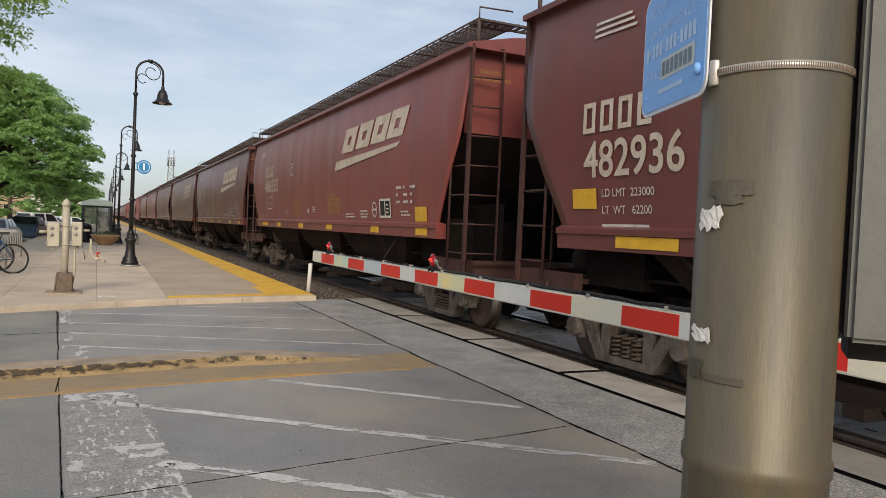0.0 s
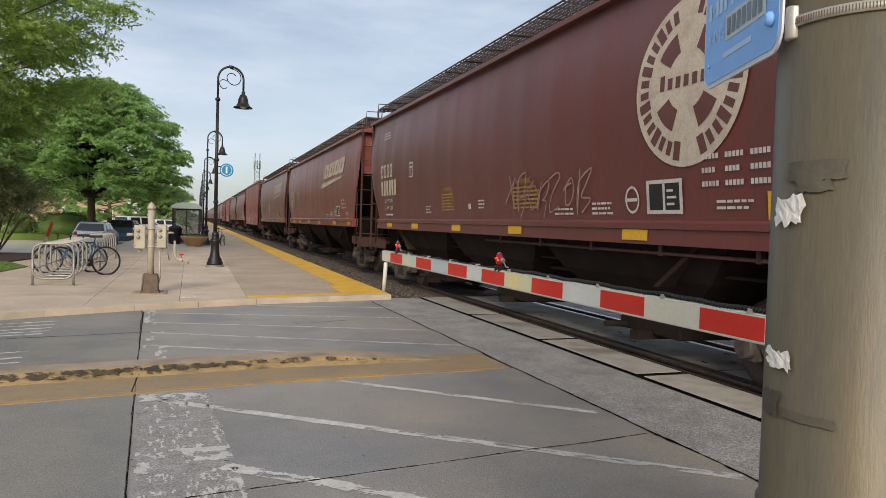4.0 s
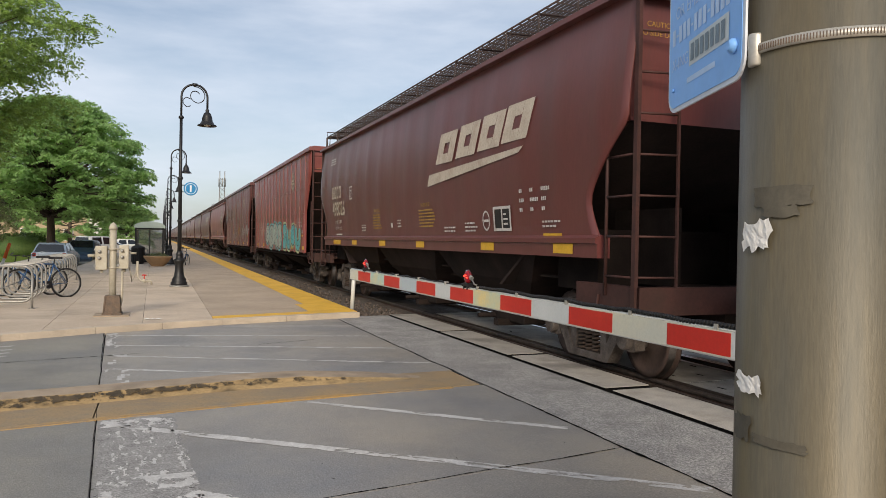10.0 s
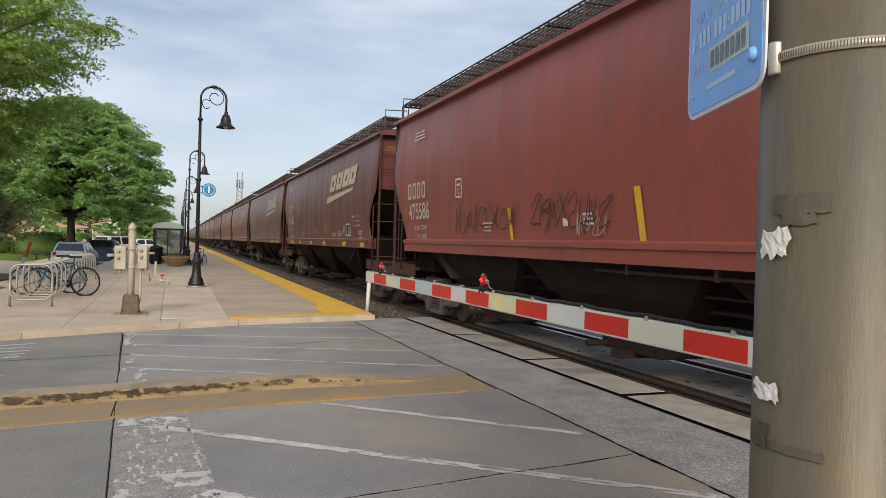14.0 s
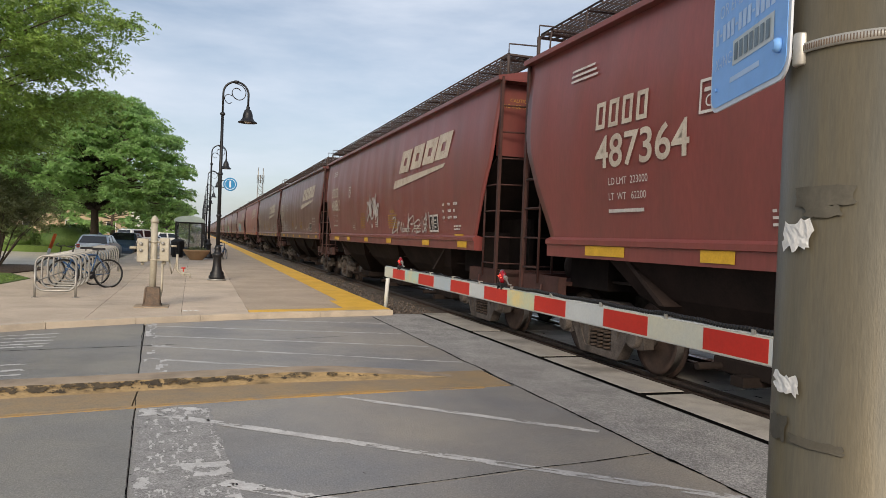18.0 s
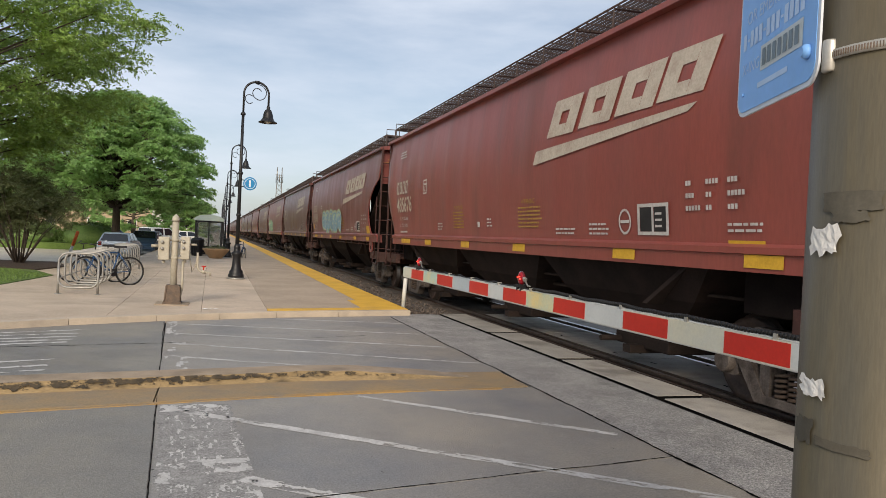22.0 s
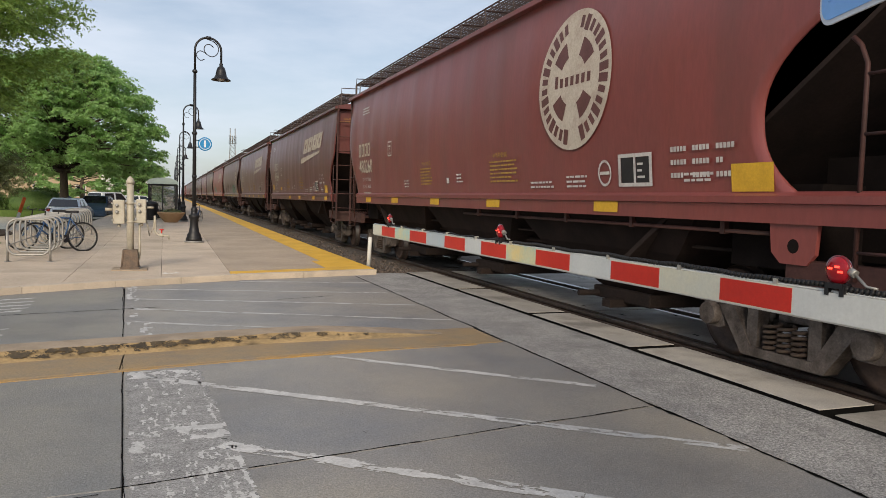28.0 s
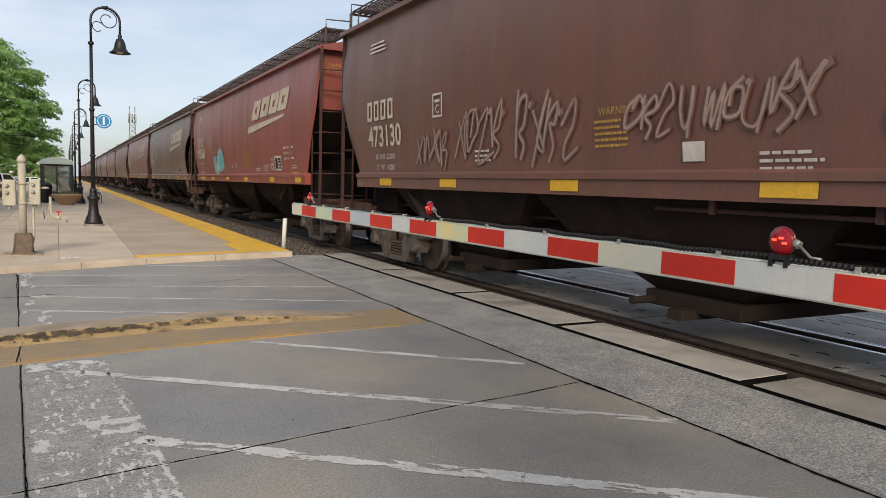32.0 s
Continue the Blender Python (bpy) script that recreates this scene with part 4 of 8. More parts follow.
def side_x(kind, z):
    """How far the side stands from the middle of the car."""
    SILL, EAVE, TOP = DIMS[kind]
    u = (z - SILL) / (EAVE - SILL)
    if kind == "C":
        return 1.60
    return 1.53 + 0.095 * math.sin(math.pi * min(max(u, 0), 1)) - 0.02 * u


def dent(kind, y, z):
    """The sheets draw in a little between the frames inside, unevenly, and carry shallow dents."""
    if kind == "C":
        return 0.0
    SILL, EAVE, TOP = DIMS[kind]
    u = (z - SILL) / (EAVE - SILL)
    bay = math.floor((y + 9) / 1.06)
    f = (y + 9) / 1.06 - bay
    deep = 0.012 + 0.009 * noise.noise((bay * 3.7, 1.5, 0))
    rim = min(1.0, 9 * u, 9 * (1 - u))
    return max(0.0, rim * (deep * abs(math.sin(math.pi * f)) ** 0.6 + 0.006 * (0.5 + noise.noise((y * 0.8, z * 1.1, 4)))))


def side_sheet(kind, s):
    SILL, EAVE, TOP = DIMS[kind]
    bm = BM()
    nz, ny = (26 if kind in "BHC" else 12), (20 if kind == "C" else 96)
    out, inn = [], []
    for j in range(nz + 1):
        z = SILL + (EAVE - SILL) * j / nz
        x, a, c = side_x(kind, z), -half_len(kind, z), half_len(kind, z, True)
        ys = [a + (c - a) * i / ny for i in range(ny + 1)]
        out.append([bm.verts.new((s * (x - dent(kind, y, z)), y, z)) for y in ys])
        inn.append([bm.verts.new((s * (x - 0.03), y, z)) for y in ys])
    for j in range(nz):
        for i in range(ny):
            bm.faces.new((out[j][i], out[j][i + 1], out[j + 1][i + 1], out[j + 1][i])).smooth = True
            bm.faces.new((inn[j][i], inn[j + 1][i], inn[j + 1][i + 1], inn[j][i + 1])).material_index = 1
        for i in (0, ny):
            bm.faces.new((out[j][i], inn[j][i], inn[j + 1][i], out[j + 1][i]))
    bmesh.ops.recalc_face_normals(bm, faces=bm.faces[:])
    return bm


def wheelset():
    bm = BM()
    m = Matrix.Rotation(radians(90), 4, "Y")
    for s in (-1, 1):
        c = s * 0.76
        prof = [(0.06, c - s * 0.10), (0.13, c - s * 0.10), (0.15, c - s * 0.02), (0.36, c + s * 0.02), (0.385, c - s * 0.045), (0.50, c - s * 0.075), (0.50, c - s * 0.05), (0.462, c - s * 0.03), (0.455, c + s * 0.065),
                (0.385, c + s * 0.065), (0.36, c + s * 0.045), (0.15, c + s * 0.05), (0.13, c + s * 0.09), (0.06, c + s * 0.09)]
        lathe(bm, prof, 28, m)
    tube(bm, [(-1.08, 0, 0), (1.08, 0, 0)], 0.075, 12)
    for s in (-1, 1):
        for k in range(3):
            a = k * 2.1
            obox(bm, (s * 1.06, 0.055 * math.cos(a), 0.055 * math.sin(a)), Matrix.Identity(3), 0.03, 0.018, 0.018)
    bm.faces.ensure_lookup_table()
    bmesh.ops.recalc_face_normals(bm, faces=bm.faces[:])
    for f in bm.faces:
        c = f.calc_center_median()
        rad = math.hypot(c.y, c.z)
        if 0.44 < rad < 0.47 and abs(c.x) > 0.7:
            f.material_index = 1
    return bm


def spring():
    bm = BM()
    pts = [(0.075 * math.cos(a * 0.5236), 0.075 * math.sin(a * 0.5236), 0.21 + 0.25 * a / 60) for a in range(61)]
    tube(bm, pts, 0.018, 5)
    return bm


def side_frame():
    bm = BM()
    top = [(-1.18, 0.57), (-1.16, 0.66), (-0.72, 0.70), (-0.50, 0.86), (0.50, 0.86), (0.72, 0.70), (1.16, 0.66), (1.18, 0.57), (0.86, 0.56), (0.66, 0.58), (0.36, 0.74), (0.30, 0.76), (-0.30, 0.76), (-0.36, 0.74), (-0.66, 0.58), (-0.86, 0.56)]
    prism(bm, top, -0.09, 0.09)
    low = [(-0.84, 0.60), (-0.62, 0.60), (-0.36, 0.21), (0.36, 0.21), (0.62, 0.60), (0.84, 0.60), (0.48, 0.12), (-0.48, 0.12)]
    prism(bm, low, -0.085, 0.085)
    for s in (-1, 1):
        prism(bm, [(s * 0.30, 0.20), (s * 0.44, 0.20), (s * 0.42, 0.80), (s * 0.29, 0.80)], -0.07, 0.07)
        prism(bm, [(s * 0.74, 0.34), (s * 0.78, 0.60), (s * 1.02, 0.60), (s * 1.06, 0.34), (s * 1.0, 0.32), (s * 0.80, 0.32)], -0.07, 0.07)
        m = Matrix.Translation((0, s * 0.90, 0.46)) @ Matrix.Rotation(radians(90), 4, "Y")
        lathe(bm, [(0.11, -0.16), (0.12, -0.12), (0.12, 0.12), (0.11, 0.16)], 14, m)
    return bm


def build_truck(car, y, shared):
    bm = BM()
    box(bm, -0.95, 0.95, -0.2, 0.2, 0.48, 0.74, 0.03)
    box(bm, -0.4, 0.4, -0.25, 0.25, 0.74, 0.9, 0.02)
    for s in (-1, 1):
        tube(bm, [(-0.8, s * 0.36, 0.42), (0.8, s * 0.36, 0.42)], 0.05, 8)
    truck = part("truck", bm, M["truck"], car)
    truck.matrix_basis = pose(0, y, 0)
    for s in (-1, 1):
        m = Matrix.Translation((s * 1.02, 0, 0))
        if "sf" not in shared:
            shared["sf"] = part("side_frame", side_frame(), M["truck"], truck)
            shared["sf"].matrix_basis = m
        else:
            again("side_frame", shared["sf"], truck, m)
        for d in (-0.17, 0.0, 0.17):
            m2 = Matrix.Translation((s * (1.02 + 0.005), d, 0))
            if "sp" not in shared:
                shared["sp"] = part("spring", spring(), M["spring"], truck, smooth=True)
                shared["sp"].matrix_basis = m2
            else:
                again("spring", shared["sp"], truck, m2)
    for d in (-0.90, 0.90):
        m3 = Matrix.Translation((0, d, 0.46))
        if "ws" not in shared:
            shared["ws"] = part("wheelset", wheelset(), [M["wheel"], M["tread"]], truck, smooth=False)
            shared["ws"].matrix_basis = m3
        else:
            again("wheelset", shared["ws"], truck, m3)


# Grimy plate, darkened further to paint in the shade of the end recess.
M["slope"] = mat("grimy_shade_slope_plate", (0.03, 0.02, 0.017), 0.85, spec=0.15, col2=(0.018, 0.013, 0.012), scale=1.5, fine=30, vary=0.25, bump=0.05)
# Black stands in for deep shade on inner plates, bolsters, braces and holes.
M["shade_black"] = mat("shade_black_inner_plate", (0.012, 0.009, 0.008), 0.95, spec=0.08, col2=(0.007, 0.005, 0.005), scale=3, fine=40, vary=0.3, bump=0.05)
M["spring"] = mat("spring_steel_rust", (0.10, 0.07, 0.052), 0.75, spec=0.2, col2=(0.045, 0.033, 0.026), scale=10, fine=60, vary=0.3, bump=0.1)


def mirrored(part_fn, name, m, car, label=""):
    """Parts at both ends: builds one at +y and turns a second half way round."""
    a = part(name, part_fn(), m, car, label)
    again(name, a, car, Matrix.Rotation(math.pi, 4, "Z"), label)
    return a


def build_car(kind, paint, shared):
    SILL, EAVE, TOP = DIMS[kind]
    car = empty("hopper_car", pose(0, 0, 0), "", "hopper car", "cars of the freight train")
    P = paint
    a = part("side_sheet", side_sheet(kind, -1), [P, M["shade_black"]], car)
    b = part("side_sheet", side_sheet(kind, 1), [P, M["shade_black"]], car)
    zc = {"A": 3.04, "H": 2.92}[kind] if kind in "AH" else (3.24 if kind == "B" else 3.80)
    ye = 8.34 if kind != "C" else 8.20
    # roof
    bm = BM()
    L = 8.56 if kind != "C" else 8.3
    sec = [(-1.50, EAVE), (-1.62, EAVE + 0.0), (-1.62, EAVE + 0.07), (-1.48, EAVE + 0.10), (-0.9, TOP - 0.10), (-0.35, TOP - 0.02), (0.35, TOP - 0.02), (0.9, TOP - 0.10), (1.48, EAVE + 0.10), (1.62, EAVE + 0.07), (1.62, EAVE), (1.50, EAVE)]
    if kind == "C":
        sec = [(-1.60, EAVE), (-1.68, EAVE), (-1.68, EAVE + 0.12), (-1.5, EAVE + 0.16), (-0.5, TOP - 0.08), (0.5, TOP - 0.08), (1.5, EAVE + 0.16), (1.68, EAVE + 0.12), (1.68, EAVE), (1.60, EAVE)]
    prism(bm, sec, -L, L, "y")
    part("roof", bm, P, car)
    # roof hatches
    for yy in (-5.2, -1.75, 1.75, 5.2):
        bm = BM()
        box(bm, -0.33, 0.33, yy - 1.6, yy + 1.6, TOP - 0.04, TOP + 0.10, 0.03)
        part("hatch", bm, P, car)

    # ends: upper bulkhead, and slope sheet running down inwards
    def bulkhead():
        bm = BM()
        box(bm, -1.49, 1.49, ye - 0.08, ye, zc, EAVE + 0.02)
        return bm

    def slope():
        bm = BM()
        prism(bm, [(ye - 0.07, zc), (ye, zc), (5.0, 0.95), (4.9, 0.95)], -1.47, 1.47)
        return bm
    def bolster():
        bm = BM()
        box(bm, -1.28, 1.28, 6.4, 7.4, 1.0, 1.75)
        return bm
    mirrored(bolster, "body_bolster", M["shade_black"], car)
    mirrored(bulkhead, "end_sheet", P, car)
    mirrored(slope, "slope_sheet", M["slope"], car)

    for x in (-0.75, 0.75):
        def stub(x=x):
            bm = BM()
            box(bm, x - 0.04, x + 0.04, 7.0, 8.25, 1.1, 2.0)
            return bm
        mirrored(stub, "end_brace", M["shade_black"], car)
    # side sills
    for s in (-1, 1):
        bm = BM()
        LL = {"A": 7.60, "B": 8.42, "H": 7.84}.get(kind, 7.7)
        if kind == "C":
            prism(bm, [(s * 1.45, SILL - 0.14), (s * 1.58, SILL - 0.14), (s * 1.58, SILL - 0.11), (s * 1.50, SILL - 0.09), (s * 1.50, SILL - 0.02), (s * 1.59, SILL), (s * 1.45, SILL)], -LL, LL, "y")
        else:
            prism(bm, [(s * 1.40, SILL - 0.22), (s * 1.57, SILL - 0.22), (s * 1.575, SILL - 0.06), (s * 1.60, SILL - 0.05), (s * 1.60, SILL + 0.01), (s * 1.52, SILL + 0.05), (s * 1.40, SILL + 0.02)], -LL, 7.60 if kind == "B" else LL, "y")
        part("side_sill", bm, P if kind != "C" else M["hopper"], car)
        # gusset plates at the ends of the sill
        for e in (-1,) if kind == "B" else ():
            bm = BM()
            prism(bm, [(e * 7.12, SILL - 0.22), (e * 7.62, SILL - 0.22), (e * 7.60, SILL - 0.46), (e * 7.52, SILL - 0.55), (e * 7.25, SILL - 0.55), (e * 7.15, SILL - 0.46)], s * 1.50, s * 1.54)
            pad = part("jacking_pad", bm, P, car)
            bm = BM()
            lathe(bm, [(0.06, 0.0), (0.06, 0.004)], 12, Matrix.Translation((s * 1.5405, e * 7.38, SILL - 0.40)) @ Matrix.Rotation(radians(90), 4, "Y"))
            part("pad_hole", bm, M["shade_black"], pad, "dark round hole")
            bm = BM()
            tube(bm, [(s * 1.47, e * 0.02, SILL - 0.31), (s * 1.47, e * 7.1, SILL - 0.31)], 0.022, 6)
            for q_ in range(5):
                box(bm, s * 1.47 - 0.03, s * 1.47 + 0.03, e * (0.7 + 1.45 * q_) - 0.03, e * (0.7 + 1.45 * q_) + 0.03, SILL - 0.34, SILL - 0.21)
            part("side_pipe", bm, M["end_brown"], car)
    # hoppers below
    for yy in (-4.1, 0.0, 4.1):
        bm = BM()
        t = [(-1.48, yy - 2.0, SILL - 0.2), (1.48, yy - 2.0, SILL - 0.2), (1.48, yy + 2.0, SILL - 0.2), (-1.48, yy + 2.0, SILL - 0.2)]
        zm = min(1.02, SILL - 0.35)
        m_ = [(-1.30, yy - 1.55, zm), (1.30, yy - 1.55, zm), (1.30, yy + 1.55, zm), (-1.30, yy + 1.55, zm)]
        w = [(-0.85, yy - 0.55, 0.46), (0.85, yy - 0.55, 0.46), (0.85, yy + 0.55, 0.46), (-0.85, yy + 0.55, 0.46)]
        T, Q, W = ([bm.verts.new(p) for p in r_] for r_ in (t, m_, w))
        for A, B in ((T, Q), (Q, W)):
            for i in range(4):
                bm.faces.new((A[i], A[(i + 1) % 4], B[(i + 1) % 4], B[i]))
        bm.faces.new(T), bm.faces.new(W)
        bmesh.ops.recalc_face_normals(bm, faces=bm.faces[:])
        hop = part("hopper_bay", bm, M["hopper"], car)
        bm = BM()
        box(bm, -0.95, 0.95, yy - 0.62, yy + 0.62, 0.30, 0.46, 0.02)
        box(bm, -1.15, 1.15, yy - 0.09, yy + 0.09, 0.24, 0.34)
        tube(bm, [(-1.25, yy + 0.5, 0.36), (1.25, yy + 0.5, 0.36)], 0.04, 8)
        part("outlet_gate", bm, M["grime"], hop)
    # centre sill and end platforms
    bm = BM()
    box(bm, -0.32, 0.32, -8.55, 8.55, 0.70, 1.08)
    part("centre_sill", bm, M["grime"], car)
    bm = BM()
    tube(bm, [(-0.9, -3.0, 0.95), (-0.9, 3.0, 0.95)], 0.035, 6)
    tube(bm, [(-1.2, -6.4, 1.12), (-1.2, 6.4, 1.12)], 0.02, 6)
    part("brake_pipe", bm, M["grime"], car)

    def deck():
        bm = BM()
        box(bm, -1.50, 1.50, 7.35, 8.62, 1.0, 1.06)
        box(bm, -1.52, 1.52, 8.50, 8.62, 0.82, 1.12)
        for x in (-1.52, 1.40):
            box(bm, x, x + 0.12, 7.3, 8.62, 0.88, 1.12)
        return bm
    mirrored(deck, "end_platform", M["end_brown"], car)

    def rung(side, across):
        bm = BM()
        x = side * 1.53
        tube(bm, [(x, 8.48, 0), (x - side * 0.52, 8.56, 0)] if across else [(x, 7.96, 0), (x, 8.48, 0)], 0.014, 6)
        return bm

    def stirrup(side):
        bm = BM()
        x = side * 1.53
        tube(bm, [(x, 7.82, 1.0), (x + side * 0.03, 7.82, 0.78), (x + side * 0.03, 8.5, 0.74), (x, 8.5, 1.0)], 0.016, 6)
        return bm
    for side in (-1, 1):
        def corner(side=side):
            bm = BM()
            x = side * 1.53
            box(bm, x - 0.022, x + 0.022, 8.50 if kind != "C" else 8.22, 8.57 if kind != "C" else 8.29, 0.80, EAVE + 0.06)
            return bm
        mirrored(corner, "corner_post", M["end_brown"], car)

        def short(side=side):
            bm = BM()
            x = side * 1.53
            zt = 2.62
            tube(bm, [(x, 7.96, 1.0), (x, 7.96, zt), (x - side * 0.02, 7.88, zt + 0.15), (x - side * 0.03, 7.80, zt + 0.22)], 0.020, 6)
            x2 = x - side * 0.52
            box(bm, x2 - 0.014, x2 + 0.014, 8.545, 8.575, 0.95, EAVE)
            return bm
        mirrored(short, "ladder_stile", M["end_brown"], car)
        mirrored(lambda side=side: stirrup(side), "stirrup", M["end_brown"], car)
        # the viewer's side shows at one end as side -1 and, turned round, at the other as side 1
        for across, n in ((False, 4), (True, 8)):
            first = None
            for k in range(n):
                up = Matrix.Translation((0, 0, 1.22 + 0.44 * k))
                if 1.22 + 0.44 * k > EAVE + 0.1:
                    continue
                if first is None:
                    first = part("rung", rung(side, across), M["end_brown"], car)
                    first.matrix_basis = up @ (Matrix.Rotation(math.pi, 4, "Z") if side > 0 else Matrix())
                else:
                    again("rung", first, car, up @ (Matrix.Rotation(math.pi, 4, "Z") if side > 0 else Matrix()))

    # cross bar with the coupler
    def coupler():
        bm = BM()
        box(bm, -0.11, 0.11, 8.5, 8.86, 0.78, 0.96, 0.02)
        prism(bm, [(-0.16, 8.80), (0.14, 8.80), (0.19, 8.98), (0.03, 8.99), (0.02, 8.90), (-0.11, 8.91), (-0.18, 9.0)], 0.72, 1.0, "z")
        tube(bm, [(-0.35, 8.5, 0.82), (-0.36, 8.8, 0.62), (-0.30, 8.98, 0.55)], 0.028, 6)
        tube(bm, [(-0.1, 8.62, 1.05), (-1.45, 8.66, 1.02)], 0.014, 6)
        return bm
    mirrored(coupler, "coupler", M["grime"], car)

    bm = BM()
    tube(bm, [(0.55 + 0.24 * math.cos(k * 0.314), 8.62, 2.4 + 0.24 * math.sin(k * 0.314)) for k in range(20)], 0.016, 5, closed=True)
    for k in range(4):
        tube(bm, [(0.55, 8.60, 2.4), (0.55 + 0.24 * math.cos(k * 1.571), 8.62, 2.4 + 0.24 * math.sin(k * 1.571))], 0.010, 4)
    tube(bm, [(0.55, 8.3, 2.4), (0.55, 8.62, 2.4)], 0.03, 6)
    part("brake_wheel", bm, M["grime"], car)
    bm = BM()
    box(bm, 0.42, 0.68, 8.28, 8.45, 2.2, 2.6, 0.02)
    part("brake_box", bm, M["grime"], car)
    bm = BM()
    lathe(bm, [(0.05, -0.42), (0.16, -0.38), (0.18, -0.3), (0.18, 0.3), (0.16, 0.38), (0.05, 0.42)], 14, pose(-0.75, 7.75, 1.27, 0, 90, 0))
    tube(bm, [(-1.05, 7.9, 1.15), (-1.05, 7.9, 1.7), (-0.7, 7.9, 1.9)], 0.02, 6)
    part("air_tank", bm, M["grime"], car)
    # roof walkway: grating panels on brackets, along the near and far eaves
    if kind in "ABH":
        for s in (-1, 1):
            bm = BM()
            for k in range(16):
                y = -8.1 + k * 1.08
                tube(bm, [(s * 1.42, y, EAVE + 0.08), (s * 1.40, y, TOP + 0.12), (s * 0.70, y, TOP + 0.14)], 0.018, 4)
            for x in (1.40, 0.72):
                tube(bm, [(s * x, -8.45, TOP + 0.15), (s * x, 8.45, TOP + 0.15)], 0.018, 4)
            for k in range(9):
                x = 0.78 + 0.068 * k
                box(bm, s * x - 0.004, s * x + 0.004, -8.4, 8.4, TOP + 0.13, TOP + 0.165)
            for k in range(60):
                y = -8.4 + k * 16.8 / 59
                box(bm, min(s * 0.72, s * 1.40), max(s * 0.72, s * 1.40), y - 0.006, y + 0.006, TOP + 0.135, TOP + 0.155)
            part("roof_walkway", bm, M["grate"], car, "dark steel grating walkway")

        def cross():
            bm = BM()
            box(bm, -1.42, 1.42, 8.46, 8.52, TOP + 0.10, TOP + 0.13)
            box(bm, -1.42, 1.42, 8.2, 8.24, TOP + 0.10, TOP + 0.13)
            for k in range(24):
                x = -1.4 + k * 2.8 / 23
                box(bm, x - 0.005, x + 0.005, 8.2, 8.5, TOP + 0.10, TOP + 0.14)
            for x in (-1.42, 1.42):
                tube(bm, [(x, 8.48, EAVE), (x, 8.48, TOP + 0.12)], 0.03, 5)
                tube(bm, [(x, 8.48, TOP + 0.1), (x, 8.48, TOP + 0.30), (x * 0.6, 8.48, TOP + 0.32)], 0.014, 5)
            return bm
        mirrored(cross, "end_walkway", M["grate"], car)
    else:
        bm = BM()
        for k in range(7):
            x = -0.36 + 0.12 * k
            box(bm, x - 0.02, x + 0.02, -8.5, 8.5, TOP + 0.12, TOP + 0.15)
        for k in range(16):
            y = -8.1 + k * 1.08
            box(bm, -0.4, 0.4, y - 0.02, y + 0.02, TOP - 0.04, TOP + 0.12)
        part("roof_walkway", bm, M["grate"], car, "dark steel grating walkway")
        # outside posts
        for s in (-1, 1):
            rib0 = None
            for k in range(15):
                y = -7.18 + 14.36 * k / 14
                if rib0 is None:
                    bm = BM()
                    prism(bm, [(-0.034, 1.60), (-0.026, 1.618), (0.026, 1.618), (0.034, 1.60)], SILL - 0.03, EAVE + 0.01, "z")
                    for v in bm.verts:
                        v.co.x, v.co.y = s * v.co.y, v.co.x
                    bmesh.ops.recalc_face_normals(bm, faces=bm.faces[:])
                    rib0 = part("side_post", bm, P, car)
                    rib0.matrix_basis = Matrix.Translation((0, y, 0))
                else:
                    again("side_post", rib0, car, Matrix.Translation((0, y, 0)))
            # weld seams of the sheets between the posts
            bm = BM()
            for k in range(14):
                y = -7.18 + 14.36 * (k + 0.5) / 14
                for z in (2.45, 3.35):
                    box(bm, min(s * 1.60, s * 1.612), max(s * 1.60, s * 1.612), y - 0.42, y + 0.42, z - 0.012, z + 0.012)
            part("sheet_seam", bm, P, car)["kind"] = "stuff"
    # eave trim
    for e in (-6.88, 6.88):
        build_truck(car, e, shared)
    return car


# ---- markings on the sides
def lift(kind, bm, y0, z0, depth=0.006):
    """Lays flat artwork, drawn in (u, v), on the near side: u runs towards the near end of the car."""
    for v in bm.verts:
        u, w = v.co.x, v.co.y
        z = z0 + w
        v.co = Vector((-side_x(kind, min(max(z, DIMS[kind][0]), DIMS[kind][1])) - depth - v.co.z, y0 - u, z))
    bmesh.ops.recalc_face_normals(bm, faces=bm.faces[:])
    for f in bm.faces:
        if f.normal.x > 0:
            f.normal_flip()
    return bm


def quad(bm, pts):
    return bm.faces.new([bm.verts.new((x, y, 0)) for x, y in pts])


def strip(bm, x0, x1, y0, y1, slant=0.0, n=1):
    for i in range(n):
        a, b = y0 + (y1 - y0) * i / n, y0 + (y1 - y0) * (i + 1) / n
        quad(bm, [(x0 + slant * a, a), (x1 + slant * a, a), (x1 + slant * b, b), (x0 + slant * b, b)])


def words(bm, text, size, x, y, bold=0.0):
    """Lettering in the built-in font, as flat faces."""
    cu = bpy.data.curves.new("lettering", "FONT")
    cu.body, cu.size, cu.resolution_u = text, size, 5
    cu.offset = bold
    ob = new("lettering_tmp", cu)
    me = ob.to_mesh()
    vs = [bm.verts.new((v.co.x + x, v.co.y + y, 0)) for v in me.vertices]
    for p in me.polygons:
        try:
            bm.faces.new([vs[i] for i in p.vertices])
        except ValueError:
            pass
    ob.to_mesh_clear()
    bpy.data.objects.remove(ob)
    bpy.data.curves.remove(cu)


